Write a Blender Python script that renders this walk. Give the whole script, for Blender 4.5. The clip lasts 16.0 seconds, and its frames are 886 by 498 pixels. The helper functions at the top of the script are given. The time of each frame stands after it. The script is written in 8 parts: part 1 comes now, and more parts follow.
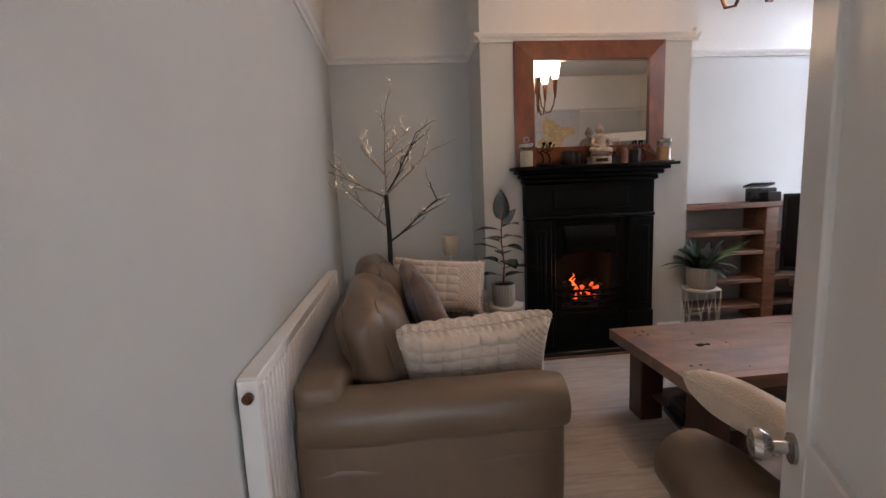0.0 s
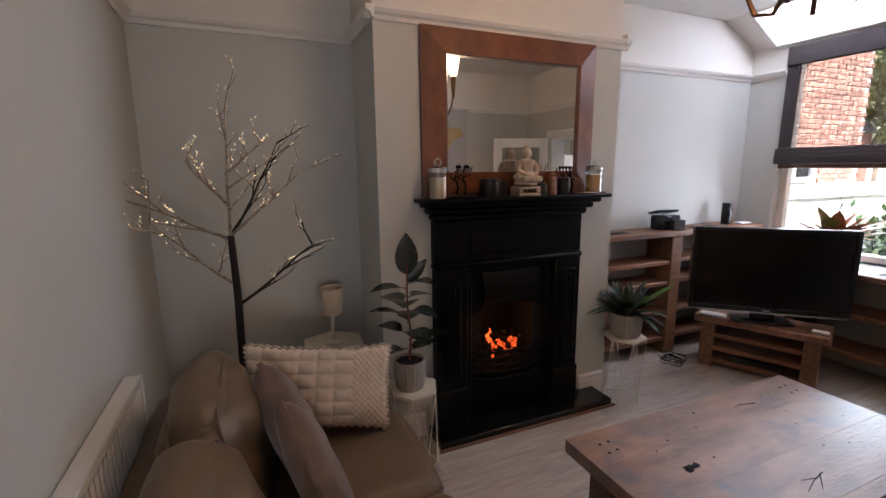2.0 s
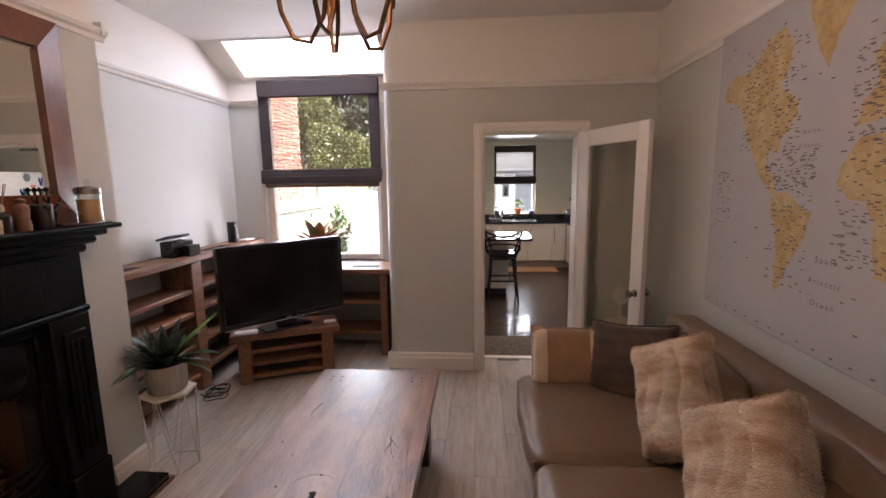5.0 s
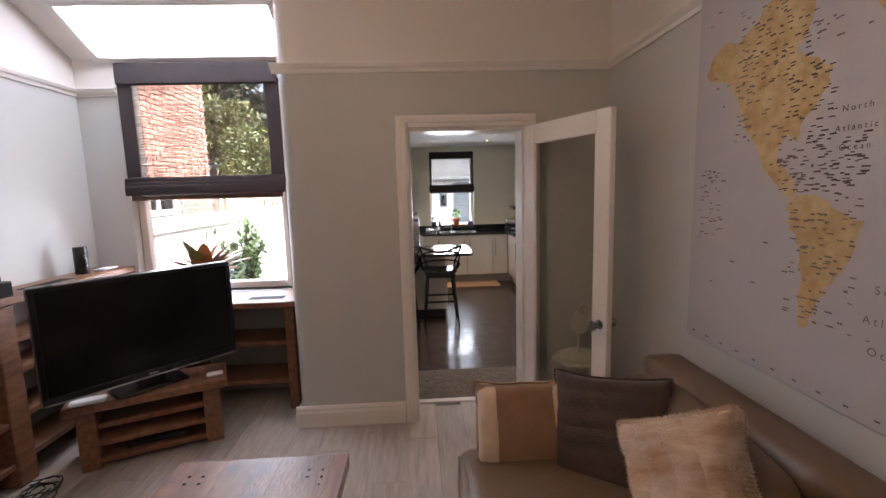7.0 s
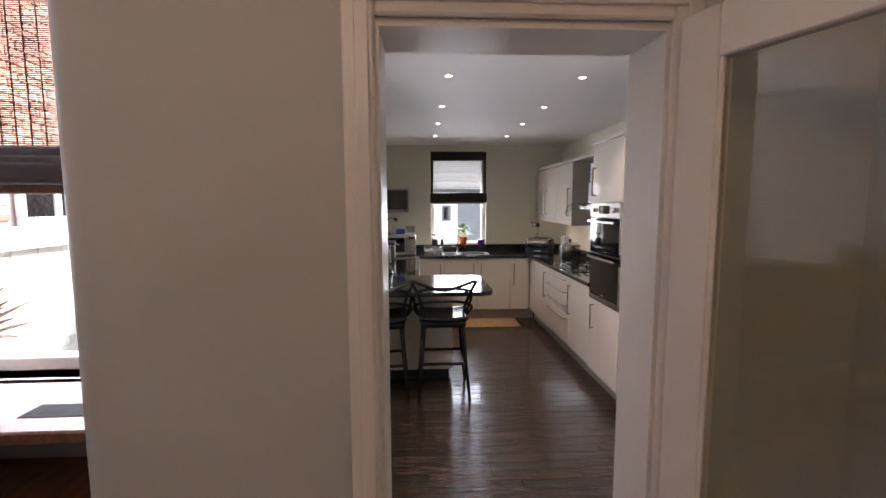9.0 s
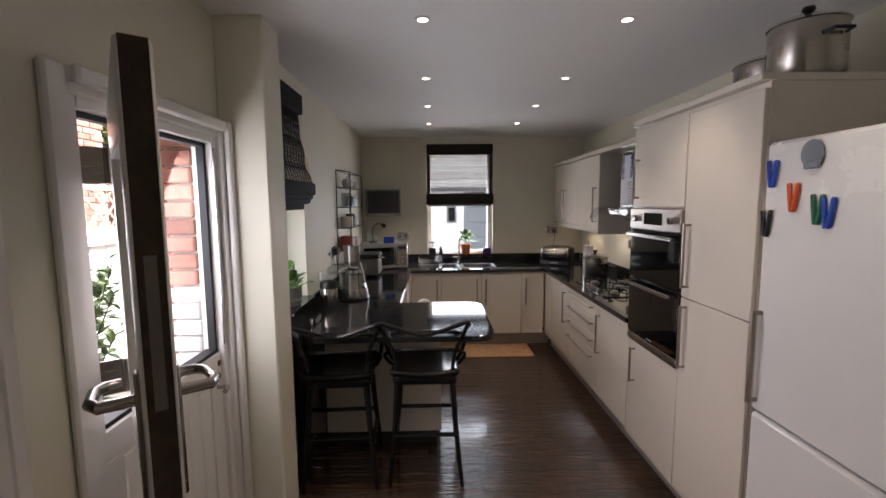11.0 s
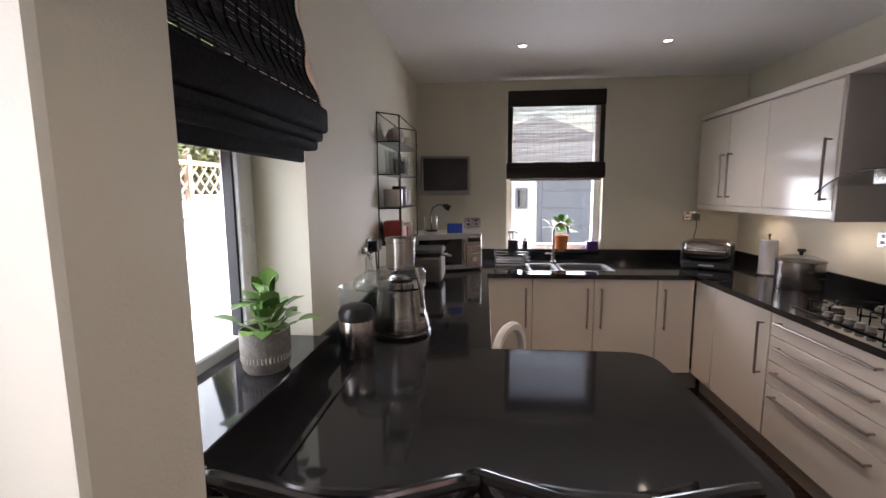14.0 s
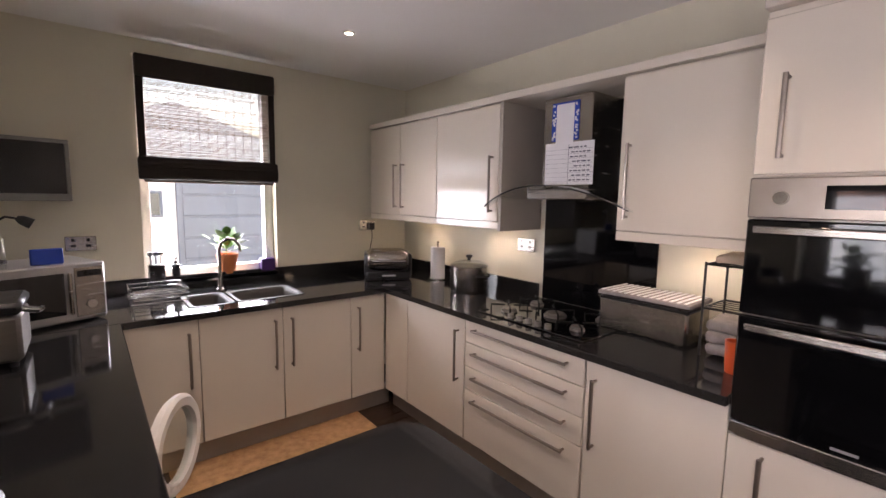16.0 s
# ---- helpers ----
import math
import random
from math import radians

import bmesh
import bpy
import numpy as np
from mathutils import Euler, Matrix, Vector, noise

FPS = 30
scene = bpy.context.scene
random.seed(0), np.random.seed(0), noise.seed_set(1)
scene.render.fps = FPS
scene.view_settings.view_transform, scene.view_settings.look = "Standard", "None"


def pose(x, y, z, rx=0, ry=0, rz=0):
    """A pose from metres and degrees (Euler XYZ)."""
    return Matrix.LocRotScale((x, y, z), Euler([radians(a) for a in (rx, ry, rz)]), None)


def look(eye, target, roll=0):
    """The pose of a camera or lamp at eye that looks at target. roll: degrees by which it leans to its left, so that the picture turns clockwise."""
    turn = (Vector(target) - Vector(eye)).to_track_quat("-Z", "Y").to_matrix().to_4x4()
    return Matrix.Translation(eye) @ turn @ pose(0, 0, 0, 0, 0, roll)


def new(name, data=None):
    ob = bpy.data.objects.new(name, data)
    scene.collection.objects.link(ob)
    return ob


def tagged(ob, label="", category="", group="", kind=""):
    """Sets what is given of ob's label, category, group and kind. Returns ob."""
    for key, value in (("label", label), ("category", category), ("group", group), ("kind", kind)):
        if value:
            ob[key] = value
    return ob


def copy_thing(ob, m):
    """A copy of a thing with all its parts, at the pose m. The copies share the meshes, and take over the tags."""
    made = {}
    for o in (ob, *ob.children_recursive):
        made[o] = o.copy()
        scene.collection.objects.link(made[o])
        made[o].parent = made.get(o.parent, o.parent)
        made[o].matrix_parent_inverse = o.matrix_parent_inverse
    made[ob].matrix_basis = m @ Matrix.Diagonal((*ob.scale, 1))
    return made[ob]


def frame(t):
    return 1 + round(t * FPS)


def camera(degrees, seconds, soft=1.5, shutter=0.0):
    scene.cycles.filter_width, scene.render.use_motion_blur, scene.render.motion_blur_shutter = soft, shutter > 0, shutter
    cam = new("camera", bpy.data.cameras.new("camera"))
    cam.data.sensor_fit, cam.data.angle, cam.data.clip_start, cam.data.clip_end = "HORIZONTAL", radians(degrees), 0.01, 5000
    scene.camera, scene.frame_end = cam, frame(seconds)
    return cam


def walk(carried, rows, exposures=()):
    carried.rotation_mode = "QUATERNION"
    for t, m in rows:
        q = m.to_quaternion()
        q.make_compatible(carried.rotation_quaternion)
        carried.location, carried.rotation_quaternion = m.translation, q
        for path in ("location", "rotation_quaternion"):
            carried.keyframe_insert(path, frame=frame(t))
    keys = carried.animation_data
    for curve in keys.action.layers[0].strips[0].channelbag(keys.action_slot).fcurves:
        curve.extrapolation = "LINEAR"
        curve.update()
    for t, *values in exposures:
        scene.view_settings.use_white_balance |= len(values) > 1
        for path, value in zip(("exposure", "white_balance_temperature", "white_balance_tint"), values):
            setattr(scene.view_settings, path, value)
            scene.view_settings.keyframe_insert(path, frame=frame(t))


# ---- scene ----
cam = camera(90.2, 16.0)
PATH = [
    (0, (0.548, 0.499, 1.373), (0.743, 2.47, 1.096), -2.5),
    (0.5, (0.554, 0.66, 1.445), (0.571, 2.633, 1.116), -1.8),
    (1, (0.553, 0.952, 1.524), (0.614, 2.921, 1.181), -1.2),
    (1.5, (0.562, 1.237, 1.591), (0.954, 3.164, 1.221), -0.7),
    (2, (0.589, 1.493, 1.66), (1.359, 3.302, 1.299), -0.5),
    (2.5, (0.603, 1.664, 1.683), (1.717, 3.29, 1.341), -0.8),
    (3, (0.625, 1.824, 1.698), (2.09, 3.146, 1.376), -0.7),
    (3.5, (0.624, 1.916, 1.693), (2.385, 2.811, 1.382), -0.3),
    (4, (0.62, 1.97, 1.696), (2.521, 2.509, 1.387), -0.3),
    (4.5, (0.63, 1.943, 1.684), (2.585, 2.229, 1.377), -0.4),
    (5, (0.635, 1.895, 1.668), (2.605, 2.059, 1.366), -0.8),
    (5.2, (0.645, 1.88, 1.662), (2.618, 2.02, 1.363), -1.0),
    (7.3, (1.618, 1.79, 1.642), (3.597, 1.68, 1.381), -1.6),
    (7.5, (1.805, 1.782, 1.638), (3.786, 1.689, 1.38), -1.6),
    (8, (2.285, 1.76, 1.613), (4.271, 1.684, 1.391), -1.3),
    (8.5, (2.721, 1.824, 1.589), (4.707, 1.715, 1.376), -0.1),
    (9, (3.16, 1.75, 1.585), (5.147, 1.648, 1.384), -0.2),
    (9.2, (3.306, 1.718, 1.597), (5.294, 1.615, 1.399), -0.7),
    (11.3, (4.315, 1.503, 1.642), (6.303, 1.496, 1.423), -0.3),
    (11.5, (4.413, 1.52, 1.633), (6.4, 1.55, 1.409), -0.3),
    (12, (4.665, 1.589, 1.654), (6.646, 1.703, 1.409), -0.2),
    (12.5, (4.91, 1.631, 1.584), (6.886, 1.81, 1.328), -0.1),
    (13, (5.182, 1.661, 1.505), (7.154, 1.876, 1.249), -0.2),
    (13.5, (5.476, 1.749, 1.522), (7.445, 1.989, 1.263), -0.3),
    (14, (5.78, 1.799, 1.502), (7.754, 1.981, 1.244), -0.4),
    (14.5, (6.113, 1.858, 1.513), (8.09, 1.721, 1.25), 0.1),
    (15, (6.325, 1.851, 1.496), (8.235, 1.311, 1.245), 0.7),
    (15.2, (6.381, 1.866, 1.515), (8.23, 1.147, 1.261), 1.0),
    (15.5, (6.447, 1.867, 1.522), (8.192, 0.922, 1.275), 0.8),
    (16, (6.453, 1.865, 1.52), (7.998, 0.616, 1.29), 0.9),
]
walk(cam, [(t, look(eye, target, roll)) for t, eye, target, roll in PATH], exposures=[(0.0, 2.42, 5700, 15), (1.5, 2.3, 5550, 15), (2.0, 2.12, 5800, 17), (3.5, 2.34, 5900, 20), (5.0, 2.32, 6300, 23), (7.5, 2.28, 6000, 21), (9.0, 2.16, 6100, 22), (11.5, 1.78, 6200, 21), (12.0, 1.78, 6100, 21), (12.5, 1.76, 6050, 21), (13.5, 1.86, 6050, 23), (14.0, 2.06, 6150, 24), (14.5, 2.1, 6300, 26), (15.0, 2.36, 6450, 28), (16.0, 2.38, 6500, 29)])

from mathutils import geometry

# ---------------- world, sun, lamps ----------------
world = bpy.data.worlds.new("sky_world")
scene.world = world
world.use_nodes = True
wn = world.node_tree
wn.nodes.clear()
w_out = wn.nodes.new("ShaderNodeOutputWorld")
w_bg = wn.nodes.new("ShaderNodeBackground")
w_sky = wn.nodes.new("ShaderNodeTexSky")
w_sky.sky_type = "NISHITA"
w_sky.sun_disc = False
w_sky.sun_elevation = radians(48)
w_sky.sun_rotation = radians(150)
w_sky.air_density = 1.6
w_sky.dust_density = 5.0
w_bg.inputs["Strength"].default_value = 0.15
wn.links.new(w_sky.outputs[0], w_bg.inputs[0])
wn.links.new(w_bg.outputs[0], w_out.inputs[0])

sun_data = bpy.data.lights.new("sun", "SUN")
sun_data.energy = 4.5
sun_data.angle = radians(14)
sun_data.color = (1.0, 0.96, 0.9)
sun_ob = new("sun", sun_data)
sun_ob.matrix_world = look((0, 0, 0), (-math.sin(radians(150)) * math.cos(radians(48)), -math.cos(radians(150)) * math.cos(radians(48)), -math.sin(radians(48))))


def area_lamp(name, eye, target, sx, sy, watts, colour=(1, 1, 1)):
    d = bpy.data.lights.new(name, "AREA")
    d.shape, d.size, d.size_y, d.energy, d.color = "RECTANGLE", sx, sy, watts, colour
    ob = new(name, d)
    ob.matrix_world = look(eye, target)
    return ob


# daylight in the window openings
# the first is an added fill from the unseen hall, for the entrance door
area_lamp("sky_front_door", (0.5, -2.02, 1.5), (0.5, 1.0, 1.3), 0.8, 0.95, 4, (0.95, 0.98, 1.0))
area_lamp("sky_window_living", (5.22, 3.45, 1.3), (2.4, 2.2, 0.8), 1.1, 0.75, 7, (0.93, 0.97, 1.0))
area_lamp("sky_roof_light", (4.76, 3.42, 2.88), (3.6, 3.3, 0.6), 1.3, 0.45, 3.8, (0.92, 0.97, 1.0))
area_lamp("sky_window_kitchen", (10.22, 1.17, 1.4), (8.0, 1.15, 1.2), 1.2, 1.0, 14, (0.95, 0.98, 1.0))
area_lamp("sky_side_window", (6.83, 2.72, 1.28), (6.9, 1.0, 0.9), 0.75, 0.6, 2.4, (0.95, 0.98, 1.0))
area_lamp("sky_yard_door", (5.77, 2.7, 1.45), (6.1, 1.2, 0.8), 0.66, 0.85, 3, (0.95, 0.98, 1.0))


# ---------------- materials ----------------
def nodes_of(name):
    m = bpy.data.materials.new(name)
    m.use_nodes = True
    return m, m.node_tree, m.node_tree.nodes["Principled BSDF"]


def mat(name, col, rough=0.5, metal=0.0, scale=6.0, var=0.12, bump=0.08, bscale=90.0, stretch=(1, 1, 1), col2=None,
        coat=0.0, rand=0.0, sheen=0.0, rvar=0.12, emit=0.0, trans=0.0, alpha=1.0, dist=0.004):
    """A surface with large soft variation, fine grain, and relief."""
    m, t, p = nodes_of(name)
    tc = t.nodes.new("ShaderNodeTexCoord")
    mp = t.nodes.new("ShaderNodeMapping")
    mp.inputs["Scale"].default_value = stretch
    t.links.new(tc.outputs["Object"], mp.inputs["Vector"])
    vec = mp.outputs[0]
    if rand:
        oi = t.nodes.new("ShaderNodeObjectInfo")
        va = t.nodes.new("ShaderNodeVectorMath")
        va.operation = "MULTIPLY_ADD"
        cx = t.nodes.new("ShaderNodeCombineXYZ")
        for k in range(3):
            t.links.new(oi.outputs["Random"], cx.inputs[k])
        va.inputs[1].default_value = (17, 31, 23)
        t.links.new(cx.outputs[0], va.inputs[0])
        t.links.new(vec, va.inputs[2])
        vec = va.outputs[0]
    n1 = t.nodes.new("ShaderNodeTexNoise")
    n1.inputs["Scale"].default_value = scale
    n1.inputs["Detail"].default_value = 6
    n1.inputs["Roughness"].default_value = 0.62
    n2 = t.nodes.new("ShaderNodeTexNoise")
    n2.inputs["Scale"].default_value = bscale
    n2.inputs["Detail"].default_value = 4
    t.links.new(vec, n1.inputs["Vector"])
    t.links.new(vec, n2.inputs["Vector"])
    c2 = col2 if col2 else tuple(c * (1 - var * 2) for c in col)
    ramp = t.nodes.new("ShaderNodeValToRGB")
    ramp.color_ramp.elements[0].position, ramp.color_ramp.elements[1].position = 0.32, 0.68
    ramp.color_ramp.elements[0].color = (*c2, 1)
    ramp.color_ramp.elements[1].color = (*col, 1)
    t.links.new(n1.outputs["Fac"], ramp.inputs[0])
    colour = ramp.outputs[0]
    if rand:
        hs = t.nodes.new("ShaderNodeHueSaturation")
        mr = t.nodes.new("ShaderNodeMapRange")
        mr.inputs["To Min"].default_value, mr.inputs["To Max"].default_value = 1 - rand, 1 + rand
        t.links.new(oi.outputs["Random"], mr.inputs["Value"])
        t.links.new(mr.outputs[0], hs.inputs["Value"])
        t.links.new(colour, hs.inputs["Color"])
        colour = hs.outputs[0]
    t.links.new(colour, p.inputs["Base Color"])
    rr = t.nodes.new("ShaderNodeMapRange")
    rr.inputs["To Min"].default_value, rr.inputs["To Max"].default_value = max(0.02, rough - rvar), min(1.0, rough + rvar)
    t.links.new(n1.outputs["Fac"], rr.inputs["Value"])
    t.links.new(rr.outputs[0], p.inputs["Roughness"])
    p.inputs["Metallic"].default_value = metal
    p.inputs["Coat Weight"].default_value = coat
    p.inputs["Coat Roughness"].default_value = 0.06
    p.inputs["Sheen Weight"].default_value = sheen
    p.inputs["Transmission Weight"].default_value = trans
    p.inputs["Alpha"].default_value = alpha
    if bump:
        b = t.nodes.new("ShaderNodeBump")
        b.inputs["Strength"].default_value = min(1.0, bump * 3)
        b.inputs["Distance"].default_value = dist
        t.links.new(n2.outputs["Fac"], b.inputs["Height"])
        t.links.new(b.outputs[0], p.inputs["Normal"])
    if emit:
        t.links.new(colour, p.inputs["Emission Color"])
        p.inputs["Emission Strength"].default_value = emit
    return m


def glass(name, tint=(0.95, 0.98, 0.97), rough=0.0, mixf=0.06):
    """Thin pane: see-through with a faint mirror coat."""
    m, t, p = nodes_of(name)
    out = t.nodes["Material Output"]
    tr = t.nodes.new("ShaderNodeBsdfTransparent")
    tr.inputs[0].default_value = (*tint, 1)
    gl = t.nodes.new("ShaderNodeBsdfGlossy")
    gl.inputs["Roughness"].default_value = rough + 0.01
    fr = t.nodes.new("ShaderNodeLayerWeight")
    fr.inputs[0].default_value = 0.5
    pw = t.nodes.new("ShaderNodeMath")
    pw.operation = "POWER"
    pw.inputs[1].default_value = 3.5
    t.links.new(fr.outputs["Facing"], pw.inputs[0])
    ad = t.nodes.new("ShaderNodeMath")
    ad.operation = "MULTIPLY_ADD"
    ad.inputs[1].default_value = 0.55
    ad.inputs[2].default_value = mixf * 0.5
    ad.use_clamp = True
    t.links.new(pw.outputs[0], ad.inputs[0])
    mx = t.nodes.new("ShaderNodeMixShader")
    t.links.new(ad.outputs[0], mx.inputs[0])
    t.links.new(tr.outputs[0], mx.inputs[1])
    t.links.new(gl.outputs[0], mx.inputs[2])
    t.links.new(mx.outputs[0], out.inputs["Surface"])
    return m


def glow(name, col, strength):
    m, t, p = nodes_of(name)
    p.inputs["Base Color"].default_value = (*col, 1)
    p.inputs["Emission Color"].default_value = (*col, 1)
    p.inputs["Emission Strength"].default_value = strength
    return m


GREY_WALL = mat("grey_wall_paint", (0.53, 0.535, 0.51), 0.62, scale=1.3, var=0.03, bump=0.05, bscale=160)
WHITE_WALL = mat("white_wall_paint", (0.74, 0.715, 0.67), 0.6, scale=1.5, var=0.02, bump=0.04, bscale=160)
CREAM_WALL = mat("cream_wall_paint", (0.69, 0.655, 0.53), 0.6, scale=1.5, var=0.03, bump=0.04, bscale=150)
CEIL = mat("ceiling_paint", (0.78, 0.76, 0.73), 0.7, scale=1.2, var=0.02, bump=0.03, bscale=120)
GLOSS_WHITE = mat("white_gloss_paint", (0.76, 0.735, 0.7), 0.32, scale=3, var=0.012, bump=0.012, bscale=50, rvar=0.02)
FLOOR_BASE = mat("subfloor", (0.06, 0.05, 0.045), 0.8)
LAMINATE = mat("washed_oak_laminate", (0.52, 0.475, 0.43), 0.36, scale=5, stretch=(0.8, 7, 7), col2=(0.35, 0.305, 0.265), bump=0.06, bscale=30, rand=0.13)
DARK_FLOOR = mat("dark_oak_floor", (0.06, 0.036, 0.025), 0.2, scale=7, stretch=(7, 0.8, 7), col2=(0.024, 0.012, 0.008), bump=0.3, bscale=9, rand=0.3, coat=0.25, dist=0.006)
COIR = mat("coir_mat_fibre", (0.2, 0.16, 0.12), 0.95, scale=40, col2=(0.07, 0.055, 0.045), bump=0.5, bscale=220, dist=0.01)
LEATHER = mat("taupe_leather", (0.15, 0.1, 0.06), 0.42, scale=4, col2=(0.12, 0.078, 0.047), bump=0.12, bscale=140, dist=0.002)
LEATHER_L = mat("worn_leather_cushion", (0.135, 0.09, 0.051), 0.4, scale=5, col2=(0.13, 0.087, 0.056), bump=0.14, bscale=60, dist=0.004)
KNIT = mat("cream_knitted_wool", (0.64, 0.53, 0.42), 0.95, scale=20, col2=(0.5, 0.4, 0.31), bump=0.5, bscale=180, sheen=0.3)
BROWN_CLOTH = mat("brown_velvet", (0.17, 0.1, 0.07), 0.85, scale=9, col2=(0.1, 0.06, 0.042), bump=0.3, bscale=120, sheen=0.4)
DARK_CLOTH = mat("dark_brown_velvet", (0.075, 0.045, 0.028), 0.85, scale=9, col2=(0.04, 0.024, 0.016), bump=0.3, bscale=120, sheen=0.2)
CREAM_CLOTH = mat("cream_linen", (0.66, 0.53, 0.4), 0.9, scale=12, var=0.1, bump=0.3, bscale=200, sheen=0.2)
TAN_CLOTH = mat("tan_linen", (0.31, 0.19, 0.105), 0.88, scale=10, var=0.12, bump=0.3, bscale=200, sheen=0.3)
FUR = mat("cream_faux_fur", (0.74, 0.62, 0.48), 0.95, scale=5.5, stretch=(0.8, 1, 2.6), col2=(0.38, 0.23, 0.12), bump=0.5, bscale=110, sheen=0.5, dist=0.006)
TABLE_WOOD = mat("reclaimed_table_top", (0.36, 0.205, 0.125), 0.36, scale=3.0, stretch=(1.0, 3.4, 3.4), col2=(0.13, 0.066, 0.044), bump=0.2, bscale=26, rand=0.05, coat=0.12)
TABLE_EDGE = mat("paler_table_edge_board", (0.33, 0.17, 0.095), 0.38, scale=4, stretch=(0.8, 5, 5), col2=(0.17, 0.078, 0.045), bump=0.2, bscale=26, coat=0.12)
for _m in (TABLE_WOOD, TABLE_EDGE):
    _t = _m.node_tree
    _p = _t.nodes["Principled BSDF"]
    _p.inputs["Coat Weight"].default_value, _p.inputs["Coat Roughness"].default_value = 0.55, 0.3
    # blue-grey stains soaked into the boards
    _tc, _n, _r, _x = _t.nodes.new("ShaderNodeTexCoord"), _t.nodes.new("ShaderNodeTexNoise"), _t.nodes.new("ShaderNodeValToRGB"), _t.nodes.new("ShaderNodeMix")
    _n.inputs["Scale"].default_value, _n.inputs["Detail"].default_value = 5.5, 5
    _r.color_ramp.elements[0].position, _r.color_ramp.elements[1].position = 0.53, 0.72
    _x.data_type = "RGBA"
    _t.links.new(_tc.outputs["Object"], _n.inputs["Vector"])
    _t.links.new(_n.outputs["Fac"], _r.inputs[0])
    _t.links.new(_r.outputs[0], _x.inputs[0])
    _t.links.new(_p.inputs["Base Color"].links[0].from_socket, _x.inputs[6])
    _x.inputs[7].default_value = (0.115, 0.085, 0.088, 1)
    _t.links.new(_x.outputs[2], _p.inputs["Base Color"])
DARK_WOOD = mat("dark_stained_wood", (0.1, 0.042, 0.022), 0.4, scale=6, stretch=(3, 3, 0.6), col2=(0.045, 0.018, 0.01), bump=0.1, bscale=30)
SHELF_WOOD = mat("reclaimed_shelf_wood", (0.24, 0.115, 0.06), 0.45, scale=6, stretch=(0.8, 5, 5), col2=(0.11, 0.048, 0.025), bump=0.14, bscale=25)
MIRROR_WOOD = mat("mirror_frame_wood", (0.2, 0.07, 0.026), 0.36, scale=5, stretch=(2, 2, 1), col2=(0.1, 0.03, 0.012), bump=0.08, bscale=40)
BLACK_IRON = mat("black_cast_iron", (0.0035, 0.0045, 0.0043), 0.46, metal=0.0, scale=9, var=0.25, bump=0.14, bscale=70)
SOOT = mat("sooty_firebrick", (0.006, 0.005, 0.005), 0.9, scale=14, var=0.3, bump=0.4, bscale=40)
HEARTH = mat("black_hearth_slate", (0.008, 0.009, 0.01), 0.13, scale=6, var=0.2, bump=0.04)
COAL = mat("coal", (0.015, 0.013, 0.012), 0.8, scale=20, var=0.4, bump=0.5, bscale=60)
BLACK_IRON.node_tree.nodes["Principled BSDF"].inputs["Specular IOR Level"].default_value = 0.12
EMBER = mat("glowing_ember", (1.0, 0.11, 0.015), 0.8, scale=55, col2=(0.02, 0.001, 0.0003), bump=0.4, bscale=60, emit=0.38)
FLAME = glow("flame", (1.0, 0.12, 0.012), 0.45)
MIRROR_MAT, _t, _p = nodes_of("mirror_silver")
_p.inputs["Metallic"].default_value, _p.inputs["Roughness"].default_value = 1.0, 0.015
_p.inputs["Base Color"].default_value = (0.86, 0.87, 0.85, 1)
GLASS = glass("window_glass")
DOOR_GLASS = glass("door_glass", (0.92, 0.92, 0.88), 0.0, 0.12)
ROOF_GLASS, _t, _p = nodes_of("frosted_roof_glass")
_tr, _tl, _mx = _t.nodes.new("ShaderNodeBsdfTransparent"), _t.nodes.new("ShaderNodeBsdfTranslucent"), _t.nodes.new("ShaderNodeMixShader")
_tl.inputs[0].default_value, _mx.inputs[0].default_value = (0.95, 0.96, 0.97, 1), 0.85
_t.links.new(_tr.outputs[0], _mx.inputs[1])
_t.links.new(_tl.outputs[0], _mx.inputs[2])
_t.links.new(_mx.outputs[0], _t.nodes["Material Output"].inputs["Surface"])
CLEAR = glass("clear_glassware", (0.93, 0.95, 0.95), 0.02, 0.1)
BLIND_FABRIC = mat("blind_border_fabric", (0.052, 0.04, 0.042), 0.9, scale=40, var=0.15, bump=0.3, bscale=260)
REED = mat("bamboo_reed", (0.16, 0.085, 0.05), 0.7, scale=30, col2=(0.05, 0.028, 0.02), bump=0.2)
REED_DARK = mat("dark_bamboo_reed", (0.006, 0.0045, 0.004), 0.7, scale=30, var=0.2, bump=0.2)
REED_BROWN = mat("brown_bamboo_edge", (0.03, 0.018, 0.012), 0.7, scale=30, stretch=(1, 1, 9), col2=(0.01, 0.006, 0.004), bump=0.3)
TV_BLACK = mat("black_plastic", (0.006, 0.006, 0.007), 0.3, scale=10, var=0.1, bump=0.02)
TV_GREY = mat("grey_tv_plastic", (0.22, 0.22, 0.21), 0.4, metal=0.2, scale=10, var=0.05, bump=0.02)
TV_SCREEN = mat("tv_screen", (0.004, 0.004, 0.005), 0.18, scale=3, var=0.05, bump=0.0, rvar=0.02)
SILVER = mat("silver_plastic", (0.42, 0.42, 0.42), 0.35, metal=0.5, scale=10, var=0.05, bump=0.02)
WHITE_METAL = mat("cream_enamelled_wire", (0.72, 0.68, 0.58), 0.4, scale=20, var=0.05, bump=0.03)
STEEL = mat("brushed_steel", (0.44, 0.41, 0.38), 0.24, metal=1.0, scale=6, stretch=(1, 1, 12), var=0.06, bump=0.04, bscale=60)
HANDLE_STEEL = mat("satin_nickel_handle", (0.36, 0.31, 0.27), 0.36, metal=1.0, scale=9, var=0.06, bump=0.03, bscale=60)
